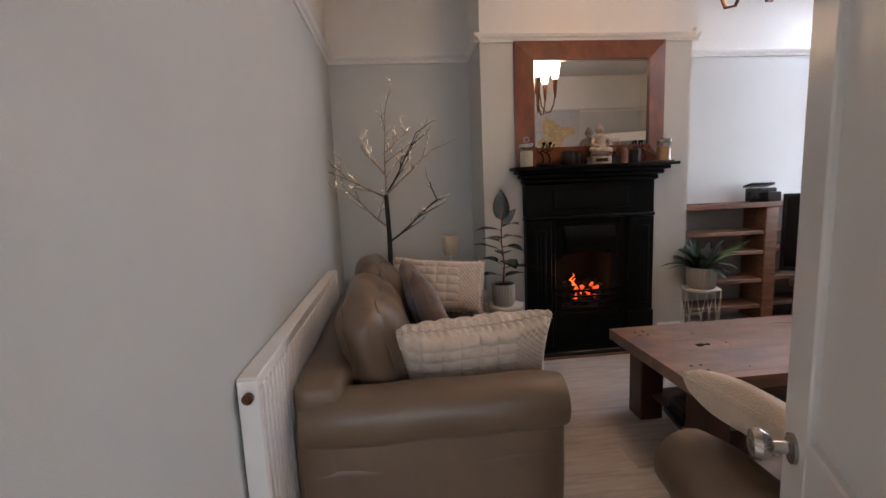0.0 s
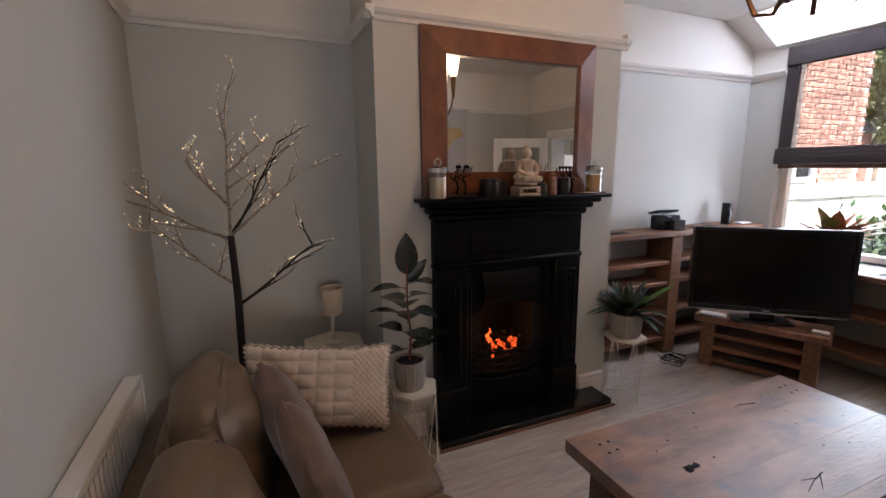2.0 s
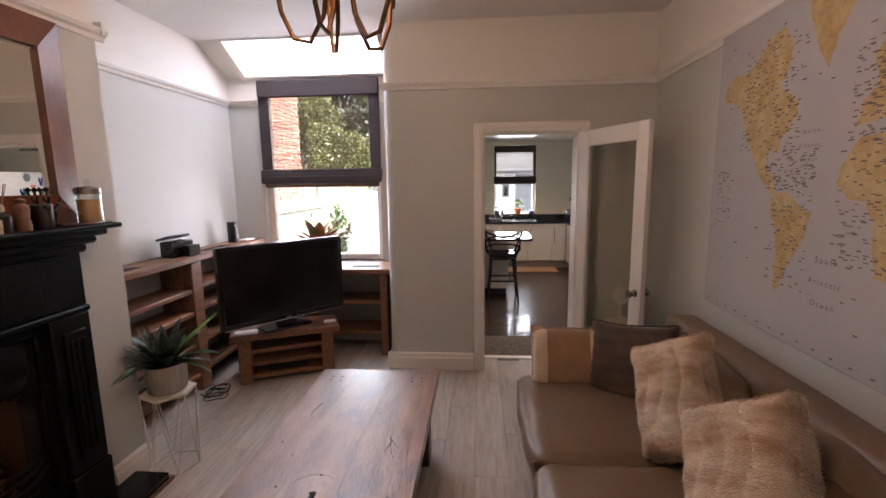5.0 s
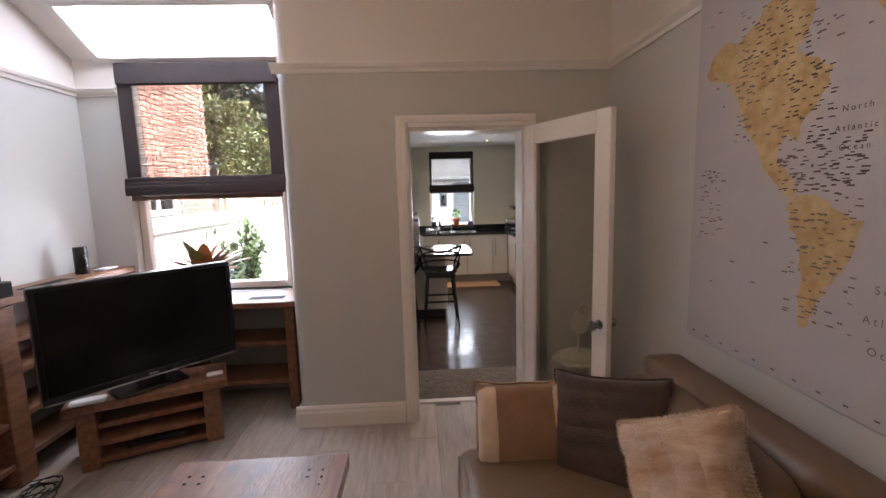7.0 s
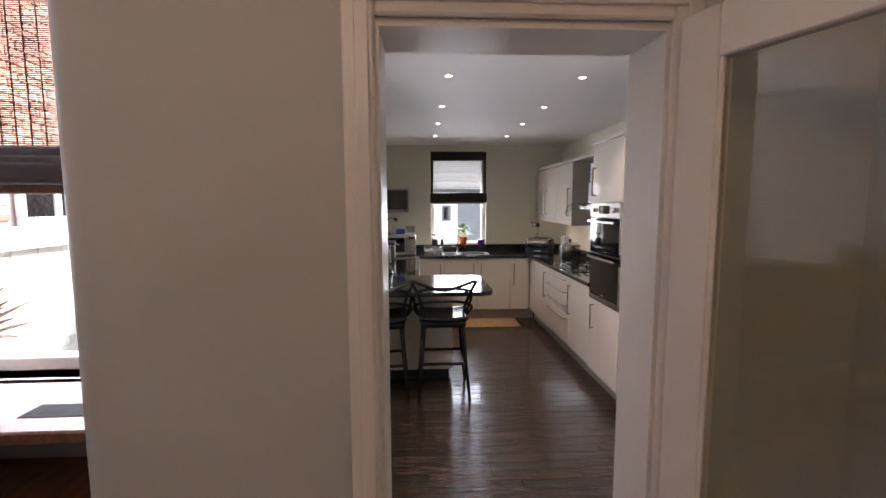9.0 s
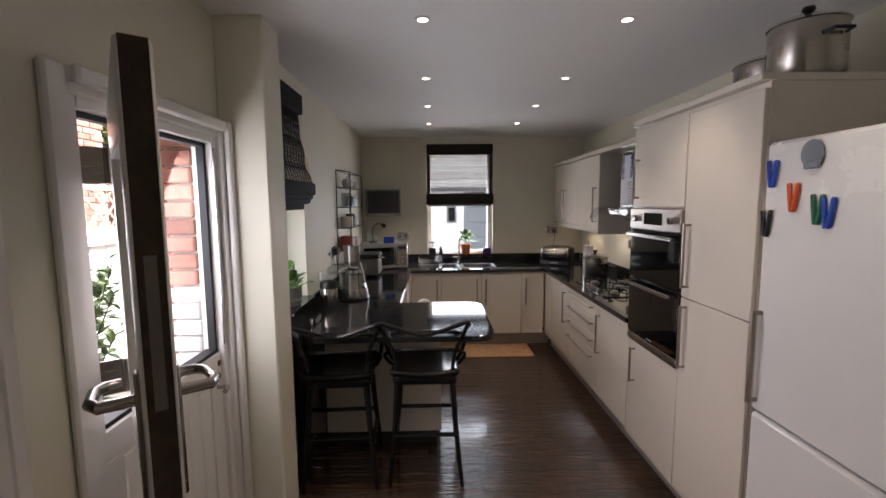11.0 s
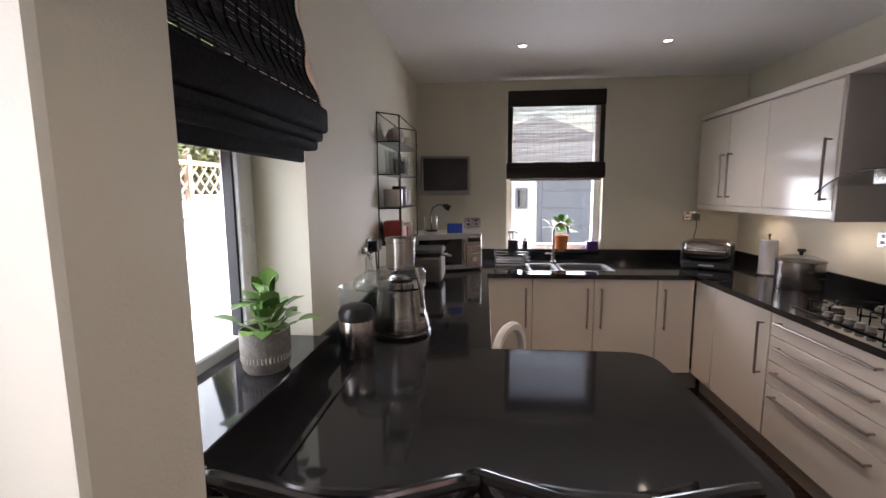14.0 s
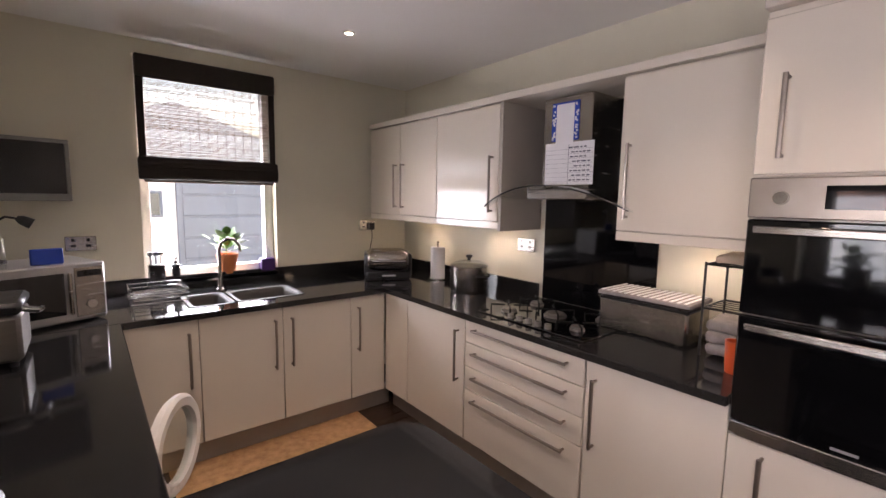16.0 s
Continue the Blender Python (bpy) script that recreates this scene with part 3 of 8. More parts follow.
PIC = [(0.0, -0.03), (0.012, -0.03), (0.018, -0.01), (0.035, 0.0), (0.045, 0.018), (0.045, 0.026), (0.03, 0.03), (0.0, 0.03)]
SKIRT = [(0.0, 0.0), (0.02, 0.0), (0.02, 0.1), (0.012, 0.118), (0.016, 0.13), (0.008, 0.145), (0.0, 0.15)]
runs = [((0.05, 0.52), (0.05, 4.35), (1, 0)), ((0.05, 4.35), (1.21, 4.35), (0, -1)), ((1.21, 4.35), (1.21, 3.795), (-1, 0)),
        ((1.165, 3.84), (2.905, 3.84), (0, -1)), ((2.86, 3.795), (2.86, 4.38), (1, 0)), ((2.86, 4.38), (5.0, 4.38), (0, -1)),
        ((5.0, 4.38), (5.0, 4.07), (-1, 0)), ((4.32, 2.70), (4.32, 0.52), (-1, 0)), ((4.4, 2.68), (5.0, 2.68), (0, 1)), ((0.05, 0.52), (4.32, 0.52), (0, 1))]
for p, q, o in runs:
    rail_run("trim_picture_rail", p, q, o, PIC, RAIL + (0.025 if p[0] > 2.8 and p[1] > 3.7 else 0.0), GLOSS_WHITE, "white moulded wooden picture rail", "picture rail")
runs = [((0.05, 0.52), (0.05, 4.35), (1, 0)), ((0.05, 4.35), (1.21, 4.35), (0, -1)), ((1.21, 4.35), (1.21, 3.84), (-1, 0)), ((1.21, 3.84), (1.46, 3.84), (0, -1)),
        ((2.63, 3.84), (2.86, 3.84), (0, -1)), ((2.86, 3.84), (2.86, 4.38), (1, 0)), ((2.86, 4.38), (5.0, 4.38), (0, -1)), ((5.0, 4.38), (5.0, 2.68), (-1, 0)),
        ((4.32, 2.70), (4.32, 1.945), (-1, 0)), ((4.32, 1.015), (4.32, 0.52), (-1, 0)), ((4.38, 2.68), (5.0, 2.68), (0, 1)), ((0.92, 0.52), (4.32, 0.52), (0, 1))]
for p, q, o in runs:
    rail_run("baseboard", p, q, o, SKIRT, FL, GLOSS_WHITE, "white painted moulded skirting board", "skirting board")

# kitchen doorway: lining and casing
d = Mesh()
d.box(4.32, 1.87, FL, 4.52, 1.85, 2.05).box(4.32, 1.09, FL, 4.52, 1.11, 2.05).box(4.32, 1.11, 2.03, 4.52, 1.85, 2.05)
structure("trim_door_lining", d, GLOSS_WHITE, "white gloss door lining of the kitchen doorway", "door lining")
d = Mesh()
for y0, y1, z0, z1 in ((1.86, 1.94, FL, 2.13), (1.02, 1.1, FL, 2.13), (1.1, 1.86, 2.05, 2.13)):
    d.box(4.297, y0, z0, 4.32, y1, z1, 0.006)
    if y1 - y0 < 0.2:
        d.box(4.288, y0 + 0.012, z0, 4.297, y1 - 0.03, z1 - 0.012, 0.004)
    else:
        d.box(4.288, y0 - 0.03, z0 + 0.03, 4.297, y1 + 0.03, z1 - 0.012, 0.004)
structure("trim_casing", d, GLOSS_WHITE, "white gloss moulded casing of the kitchen doorway", "door casing")
d = Mesh().box(4.53, 1.03, 0.0, 4.55, 1.1, 2.12, 0.004).box(4.53, 1.86, 0.0, 4.55, 1.93, 2.12, 0.004).box(4.53, 1.1, 2.05, 4.55, 1.86, 2.12, 0.004)
structure("trim_casing_kitchen", d, GLOSS_WHITE, "white gloss casing on the kitchen side of the doorway", "door casing")
structure("threshold", Mesh().box(4.56, 1.09, 0, 4.62, 1.87, FL + 0.012, 0.006), GLOSS_WHITE, "pale worn threshold strip", "threshold")

# hall behind the entrance, unseen; its end-wall opening is added for the fill lamp
h = Mesh().box(-0.3, -2.0, 0, -0.12, 0.4, T).box(1.3, -2.0, 0, 1.42, 0.38, T).box(-0.3, -2.1, 0, 0.1, -2.0, T).box(0.9, -2.1, 0, 1.42, -2.0, T).box(0.1, -2.1, 0, 0.9, -2.0, 1.0).box(0.1, -2.1, 2.0, 0.9, -2.0, T)
structure("wall_hall", h, WHITE_WALL, "cream painted hall walls behind the entrance", "wall")
structure("ceiling_hall", Mesh().box(-0.3, -2.1, CH, 1.42, 0.38, CH + 0.1), CEIL, "white painted hall ceiling", "ceiling")
structure("floor_hall", Mesh().box(-0.3, -2.1, -0.1, 1.42, 0.38, FL - 0.004), LAMINATE, "washed oak hall floor", "floor")
d = Mesh().box(0.1, 0.37, FL, 0.125, 0.53, 2.05).box(0.895, 0.37, FL, 0.92, 0.53, 2.05).box(0.125, 0.37, 2.025, 0.895, 0.53, 2.05)
structure("trim_entrance_lining", d, GLOSS_WHITE, "white gloss lining of the entrance doorway", "door lining")

# kitchen walls
k = Mesh()
k.box(4.52, 2.46, -0.1, 5.36, 2.68, KC + 0.1).box(5.36, 2.46, 1.95, 6.16, 2.68, KC + 0.1).box(6.16, 2.46, -0.1, 6.41, 2.68, KC + 0.1)
structure("wall_kitchen_yard", k, CREAM_WALL, "cream painted wall around the yard door", "wall")
structure("wall_kitchen_pier", Mesh().box(6.2, 2.245, -0.1, 6.41, 2.46, KC + 0.1, 0.008), CREAM_WALL, "cream painted pier beside the yard door", "wall")
k = Mesh()
k.box(6.41, 2.4, -0.1, 7.25, 2.68, 0.976).box(6.41, 2.4, 2.37, 7.25, 2.68, KC + 0.1).box(7.25, 2.4, -0.1, 9.98, 2.68, KC + 0.1)
structure("wall_kitchen_north", k, CREAM_WALL, "cream painted kitchen wall with a side window", "wall")
k = Mesh()
k.box(9.82, -0.5, -0.1, 10.0, 0.755, KC + 0.1).box(9.82, 1.595, -0.1, 10.0, 2.4, KC + 0.1).box(9.82, 0.755, -0.1, 10.0, 1.595, 0.955).box(9.82, 0.755, 2.365, 10.0, 1.595, KC + 0.1)
structure("wall_kitchen_east", k, CREAM_WALL, "cream painted kitchen end wall around the window", "wall")
structure("wall_kitchen_south", Mesh().box(4.52, -0.52, -0.1, 9.82, -0.4, KC + 0.1), CREAM_WALL, "cream painted kitchen wall behind the cabinets", "wall")
structure("wall_kitchen_west", Mesh().box(4.5205, -0.4, -0.1, 4.53, 1.09, KC + 0.1).box(4.5205, 1.09, 2.05, 4.53, 1.87, KC + 0.1).box(4.5205, 1.87, -0.1, 4.53, 2.46, KC + 0.1).box(4.40, -0.52, -0.1, 4.52, 0.4, KC + 0.1), CREAM_WALL, "cream painted kitchen wall around the doorway", "wall")
structure("ceiling_kitchen", Mesh().box(4.53, -0.4, KC, 9.82, 2.46, KC + 0.1), CEIL, "white painted kitchen ceiling with downlights", "ceiling")


# ---------------- windows ----------------
def pane(parent, mb):
    g = part("pane", mb, GLASS, parent, smooth=False)
    g.visible_shadow = False
    return g


# sash window of the living room (wall faces west)
w = thing("window_1", 5.1, 3.47, 0.88, "tall white sash window looking onto the yard", "window", kind="structure")
part("window_frame", Mesh().box(-0.02, -0.6, 0, 0.06, -0.54, 1.76, 0.006).box(-0.02, 0.54, 0, 0.06, 0.6, 1.76, 0.006).box(-0.02, -0.54, 0, 0.06, 0.54, 0.06, 0.006).box(-0.02, -0.54, 1.7, 0.06, 0.54, 1.76, 0.006).box(-0.01, -0.54, 0.86, 0.05, 0.54, 0.9, 0.006), GLOSS_WHITE, w)
part("window_sill", Mesh().box(-0.16, -0.6, -0.025, 0.0, 0.6, 0.0, 0.006), GLOSS_WHITE, w)
pane(w, Mesh().box(0.02, -0.54, 0.06, 0.026, 0.54, 0.86))
pane(w, Mesh().box(0.02, -0.54, 0.9, 0.026, 0.54, 1.7))
# end window of the kitchen
w = thing("window_3", 9.93, 1.175, 0.955, "white framed kitchen window above the sink", "window", kind="structure")
part("window_frame", Mesh().box(-0.03, -0.42, 0, 0.05, -0.36, 1.41, 0.006).box(-0.03, 0.36, 0, 0.05, 0.42, 1.41, 0.006).box(-0.03, -0.36, 0, 0.05, 0.36, 0.06, 0.006).box(-0.03, -0.36, 1.35, 0.05, 0.36, 1.41, 0.006).box(-0.02, -0.36, 0.66, 0.04, 0.36, 0.7, 0.006), GLOSS_WHITE, w)
part("window_sill", Mesh().box(-0.13, -0.42, -0.03, -0.03, 0.42, 0.005, 0.006), GLOSS_WHITE, w)
pane(w, Mesh().box(0.01, -0.36, 0.06, 0.016, 0.36, 0.66))
pane(w, Mesh().box(0.01, -0.36, 0.7, 0.016, 0.36, 1.35))
# side window of the kitchen
w = thing("window_4", 6.83, 2.62, 0.976, "white framed side window above a granite sill", "window", kind="structure")
part("window_frame", Mesh().box(-0.42, -0.03, 0, -0.36, 0.05, 1.394, 0.006).box(0.36, -0.03, 0, 0.42, 0.05, 1.394, 0.006).box(-0.36, -0.03, 0, 0.36, 0.05, 0.06, 0.006).box(-0.36, -0.03, 1.334, 0.36, 0.05, 1.394, 0.006).box(0.3, -0.045, 0.06, 0.36, 0.0, 1.334, 0.004), UPVC, w)
part("seal", Mesh().box(0.288, -0.032, 0.06, 0.3, -0.0, 1.334, 0.0), RUBBER, w)
pane(w, Mesh().box(-0.36, 0.01, 0.06, 0.36, 0.016, 1.334))


def blind(x, y, z, rz, width, drop, reed_mat, border, label, fold=0.12, head=0.16, reedp=0.0075, side=0.1, cover=0.36, billow=0.0):
    """Roman blind of woven reeds with fabric edges. Hangs in its local yz plane, facing local -x."""
    b = thing("roman_blind", x, y, z, label, "blind", rz=rz)
    hw = width / 2

    def swell(zz):
        """How far the cloth hangs forward at a height."""
        u = max(0.0, min(1.0, (-zz - head) / (drop - fold - head)))
        return -billow * u ** 1.6 - 0.18 * billow * math.sin(u * 16) * u

    part("headboard", Mesh().box(-0.03, -hw, -head, 0.02, hw, 0, 0.008), border, b, "dark fabric valance")
    r = Mesh()
    zz = -head
    rng = random.Random(5)
    while zz > -(drop - fold):
        t = reedp * rng.uniform(cover - 0.14, cover + 0.14)
        r.box(swell(zz) - 0.002, -hw + side * 0.6, zz - t, swell(zz) + 0.002, hw - side * 0.6, zz)
        zz -= reedp
    part("reeds", r, reed_mat, b, "woven bamboo reeds with light between them", smooth=False)
    for k in range(int(width / 0.055)):
        r2 = -hw + side + 0.01 + k * 0.055
        if r2 < hw - side:
            zs = [-head - (drop - fold - head) * i / 12 for i in range(13)]
            part("cord", Mesh().rings([[(swell(q) - 0.004, r2, q), (swell(q) + 0.003, r2, q), (swell(q) + 0.003, r2 + 0.0011, q), (swell(q) - 0.004, r2 + 0.0011, q)] for q in zs]), reed_mat, b, smooth=False)
    for s in (-1, 1):
        if side > 0.02:
            y0, y1 = (-hw, -hw + side) if s < 0 else (hw - side, hw)
            part("edge_band", Mesh().box(-0.008, y0, -(drop - fold), 0.006, y1, -head, 0.002), border, b)
    f = Mesh()
    for k in range(3):
        z0 = -(drop - fold) - k * 0.028 + 0.02
        f.soft(-0.015 - 0.008 * k - billow * (0.75 - 0.3 * k), 0, z0 - 0.035, 0.028 - 0.004 * k, hw + 0.01, 0.045, 0.02, 8, 0.0, 0.006, 9)
    part("fold", f, border, b, "gathered folds at the bottom")
    part("bottom_bar", Mesh().box(-0.02, -hw + 0.02, -drop - 0.03, 0.0, hw - 0.02, -drop + 0.04, 0.006), reed_mat, b)
    return b


blind(4.975, 3.455, 2.66, 0, 1.2, 1.0, REED, BLIND_FABRIC, "dark grey woven roman blind half lowered over the window")
blind(9.8, 1.175, 2.36, 0, 0.83, 0.74, REED, REED_BROWN, "dark brown bamboo roman blind half lowered over the sink", fold=0.1, head=0.13, side=0.04, cover=0.58)
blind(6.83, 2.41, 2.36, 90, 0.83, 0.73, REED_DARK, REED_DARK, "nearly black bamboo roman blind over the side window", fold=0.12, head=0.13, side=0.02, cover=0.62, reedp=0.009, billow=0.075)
single("blind_lining", Mesh().rings([[(7.243, 2.405 - 0.09 * u ** 1.6, 2.21 - 0.48 * u), (7.249, 2.405 - 0.09 * u ** 1.6, 2.21 - 0.48 * u), (7.249, 2.397, 2.21 - 0.48 * u), (7.243, 2.397, 2.21 - 0.48 * u)] for u in [k / 10 for k in range(11)]]), CREAM_CLOTH, "cream lining edge along the side blind", "blind lining")


# ---------------- doors ----------------
def knob(mb, x, y, z, s):
    mb.lathe([(0.026, 0), (0.026, 0.006), (0.011, 0.01), (0.01, 0.03), (0.02, 0.036), (0.028, 0.05), (0.024, 0.062), (0.008, 0.067)], m=Matrix.Translation((x, y, z)) @ Matrix.Rotation(radians(-90 * s), 4, "X"))


def glazed_door(name, x, y, rz, wd, ht, label, glazed=True):
    """Leaf along local +x from its hinge, thickness along y."""
    dr = thing(name, x, y, FL + 0.005, label, "door", rz=rz, kind="structure")
    st = 0.1
    f = Mesh().box(0, -0.02, 0, st, 0.02, ht, 0.004).box(wd - st, -0.02, 0, wd, 0.02, ht, 0.004).box(st, -0.02, ht - 0.12, wd - st, 0.02, ht, 0.004).box(st, -0.02, 0, wd - st, 0.02, 0.2, 0.004)
    if not glazed:
        f.box(st, -0.02, 0.78, wd - st, 0.02, 0.9, 0.004).box(st, -0.008, 0.2, wd - st, 0.008, 0.78, 0.002).box(st, -0.008, 0.9, wd - st, 0.008, ht - 0.12, 0.002)
        f.box(wd / 2 - 0.05, -0.02, 0.2, wd / 2 + 0.05, 0.02, ht - 0.12, 0.004)
    part("door_frame", f, GLOSS_WHITE, dr)
    if glazed:
        b = Mesh()
        for s in (-1, 1):
            b.box(st, s * 0.012 - 0.004, 0.2, st + 0.012, s * 0.012 + 0.004, ht - 0.12, 0.002).box(wd - st - 0.012, s * 0.012 - 0.004, 0.2, wd - st, s * 0.012 + 0.004, ht - 0.12, 0.002)
        part("glazing_bead", b, GLOSS_WHITE, dr)
        g = part("pane", Mesh().box(st, -0.003, 0.2, wd - st, 0.003, ht - 0.12), DOOR_GLASS, dr, "slightly tinted glass", smooth=False)
        g.visible_shadow = False
    for s in (-1, 1):
        kb = Mesh()
        knob(kb, wd - 0.05, s * 0.02, 0.86, s)
        part("door_handle", kb, STEEL, dr, "aged nickel door knob")
    return dr


glazed_door("door_1", 4.275, 1.085, 202.5, 0.725, 2.0, "white framed glass door standing open into the room")
glazed_door("door_2", 0.9, 0.5, 63, 0.76, 2.0, "white panelled entrance door standing open", glazed=False)

# stable door to the yard
sd = thing("door_3", 5.38, 2.48, 0.0, "white stable door with its upper half open", "door", kind="structure")
part("door_frame", Mesh().box(-0.04, -0.03, 0, 0.02, 0.06, 1.95, 0.004).box(0.735, -0.03, 0, 0.79, 0.06, 1.95, 0.004).box(0.02, -0.03, 1.9, 0.735, 0.06, 1.95, 0.004), GLOSS_WHITE, sd)
part("architrave", Mesh().box(0.765, -0.055, 0, 0.822, -0.02, 2.0, 0.008).box(0.786, -0.085, 0, 0.82, -0.055, 2.0, 0.008).box(-0.02, -0.075, 1.955, 0.786, -0.045, 2.0, 0.008).box(-0.09, -0.045, 0, -0.02, -0.02, 2.0, 0.008).box(-0.02, -0.045, 1.93, 0.765, -0.02, 2.0, 0.008), GLOSS_WHITE, sd)
part("seal", Mesh().box(0.715, 0.0, 0.99, 0.733, 0.03, 1.9, 0).box(0.02, 0.0, 1.882, 0.735, 0.03, 1.9, 0).box(0.02, 0.0, 0.985, 0.735, 0.05, 1.0, 0), RUBBER, sd)
part("lock_strip", Mesh().box(0.728, -0.036, 1.02, 0.748, -0.03, 1.88, 0.002).box(0.724, -0.04, 1.28, 0.752, -0.03, 1.34, 0.003).box(0.724, -0.04, 1.58, 0.75, -0.03, 1.63, 0.003), CHROME, sd, "steel lock keep strip")
part("lower_leaf", Mesh().box(0.022, 0.0, 0.01, 0.733, 0.045, 0.985, 0.004), GLOSS_WHITE, sd)
for i in range(6):
    part("board", Mesh().box(0.11 + i * 0.088, -0.01, 0.12, 0.194 + i * 0.088, 0.002, 0.87, 0.004), GLOSS_WHITE, sd)
part("lower_rail", Mesh().box(0.022, -0.012, 0.89, 0.733, 0.0, 0.985, 0.004).box(0.022, -0.012, 0.01, 0.105, 0.0, 0.89, 0.004).box(0.643, -0.012, 0.01, 0.733, 0.0, 0.89, 0.004), GLOSS_WHITE, sd)
kb = Mesh()
kb.tube([(0.69, -0.012, 0.84), (0.69, -0.06, 0.84)], 0.009, 10).tube([(0.69, -0.055, 0.84), (0.655, -0.06, 0.835)], 0.011, 10)
part("door_handle", kb, STEEL, sd, "small brushed steel latch")
part("catch", Mesh().box(0.7, -0.02, 0.93, 0.722, -0.01, 0.955, 0.004), BRASS, sd, "small bolt catch")
ul = thing("door_4", 5.46, 2.385, 1.0, "open upper leaf of the stable door with glass", "door", rz=216.5, kind="structure")
part("hinge", Mesh().tube([(0.0, -0.034, 0.1), (0.0, -0.034, 0.2)], 0.008, 8).box(-0.002, -0.1, 0.1, 0.002, -0.034, 0.2), STEEL, ul, "steel butt hinge")
part("hinge", Mesh().tube([(0.0, -0.034, 0.7), (0.0, -0.034, 0.8)], 0.008, 8).box(-0.002, -0.1, 0.7, 0.002, -0.034, 0.8), STEEL, ul, "steel butt hinge")
part("leaf_frame", Mesh().box(0, -0.026, 0, 0.09, 0.026, 0.9, 0.004).box(0.62, -0.026, 0, 0.7, 0.026, 0.9, 0.004).box(0.09, -0.026, 0, 0.62, 0.026, 0.1, 0.004).box(0.09, -0.026, 0.76, 0.62, 0.026, 0.9, 0.004), GLOSS_WHITE, ul)
part("lock_edge", Mesh().box(0.7, -0.02, 0, 0.703, 0.02, 0.9), BARK, ul, "worn brown lock edge")
part("lock_plate", Mesh().box(0.703, -0.009, 0.3, 0.705, 0.009, 0.56), DULL_STEEL, ul, "steel lock plate")
g = part("pane", Mesh().box(0.09, -0.004, 0.1, 0.62, 0.004, 0.76), GLASS, ul, smooth=False)
g.visible_shadow = False
for s in (-1, 1):
    hb = Mesh().box(0.64, s * 0.03 - 0.004, 0.12, 0.672, s * 0.03 + 0.004, 0.36, 0.003)
    hb.tube([(0.656, s * 0.03, 0.31), (0.656, s * 0.085, 0.31), (0.63, s * 0.095, 0.31), (0.57, s * 0.09, 0.308), (0.545, s * 0.075, 0.306), (0.54, s * 0.05, 0.305)], 0.0105, 10)
    part("door_handle", hb, STEEL, ul, "brushed steel lever handle on a long plate")


# ---------------- living room ----------------
# fireplace
fp = thing("fireplace", 2.025, 3.84, FL, "black cast-iron fireplace surround with a lit coal grate", "fireplace")
part("mantel_shelf", Mesh().box(-0.615, -0.19, 1.435, 0.65, 0.0, 1.458, 0.006), BLACK_IRON, fp)
part("cornice", Mesh().box(-0.58, -0.155, 1.405, 0.6, 0, 1.435, 0.008), BLACK_IRON, fp)
part("cornice", Mesh().box(-0.555, -0.13, 1.37, 0.565, 0, 1.405, 0.012), BLACK_IRON, fp)
part("cornice", Mesh().box(-0.53, -0.1, 1.33, 0.535, 0, 1.37, 0.012), BLACK_IRON, fp)
part("frieze", Mesh().box(-0.515, -0.075, 1.08, 0.515, 0, 1.33, 0.006), BLACK_IRON, fp)
part("frieze_panel", Mesh().box(-0.3, -0.085, 1.13, 0.3, -0.075, 1.28, 0.006), BLACK_IRON, fp)
part("moulding", Mesh().box(-0.52, -0.09, 1.05, 0.52, 0, 1.079, 0.008), BLACK_IRON, fp)
for s in (-1, 1):
    p = part("pilaster", Mesh().box(s * 0.412 - 0.1, -0.085, 0.3, s * 0.412 + 0.1, 0, 1.05, 0.008), BLACK_IRON, fp)
    part("pilaster_panel", Mesh().box(s * 0.415 - 0.055, -0.1, 0.36, s * 0.415 + 0.055, -0.085, 0.98, 0.008), BLACK_IRON, p)
    for k in range(3):
        part("flute", Mesh().box(s * 0.415 - 0.04 + k * 0.03, -0.108, 0.4, s * 0.415 - 0.02 + k * 0.03, -0.1, 0.94, 0.003), BLACK_IRON, p)
    part("plinth_block", Mesh().box(s * 0.412 - 0.105, -0.1, 0.03, s * 0.412 + 0.105, 0, 0.3, 0.01), BLACK_IRON, fp)
    q = Mesh().box(s * 0.31 - 0.04, -0.05, 0.05, s * 0.31 + 0.04, 0, 1.05, 0.004)
    part("inner_jamb", q, BLACK_IRON, fp)
    for k in range(5):
        part("tile", Mesh().box(s * 0.31 - 0.034, -0.058, 0.16 + k * 0.155, s * 0.31 + 0.034, -0.05, 0.31 + k * 0.155, 0.004), BLACK_IRON, fp)
part("lintel", Mesh().box(-0.269, -0.05, 1.0, 0.269, 0, 1.049, 0.006), BLACK_IRON, fp)
hood = []
for j in range(7):
    tt = j / 6
    hood.append([(-0.21 + 0.02 * tt, -0.05 - 0.03 * math.sin(tt * 3.1), 1.0 - 0.2 * tt), (0.21 - 0.02 * tt, -0.05 - 0.03 * math.sin(tt * 3.1), 1.0 - 0.2 * tt), (0.21 - 0.02 * tt, -0.02, 1.0 - 0.2 * tt), (-0.21 + 0.02 * tt, -0.02, 1.0 - 0.2 * tt)])
part("hood", Mesh().rings(hood), BLACK_IRON, fp, "curved cast hood")
for k in range(12):
    a0, a1 = math.pi * k / 12, math.pi * (k + 1) / 12
    x0, x1 = -0.27 * math.cos(a0), -0.27 * math.cos(a1)
    part("arch_piece", Mesh().box(min(x0, x1), -0.04, 0.7 + 0.09 * math.sin((a0 + a1) / 2), max(x0, x1), -0.008, 1.0, 0.002), BLACK_IRON, fp)
part("fire_back", Mesh().box(-0.2, 0.33, 0.0, 0.2, 0.4, 0.98), SOOT, fp, "sooty fire brick")
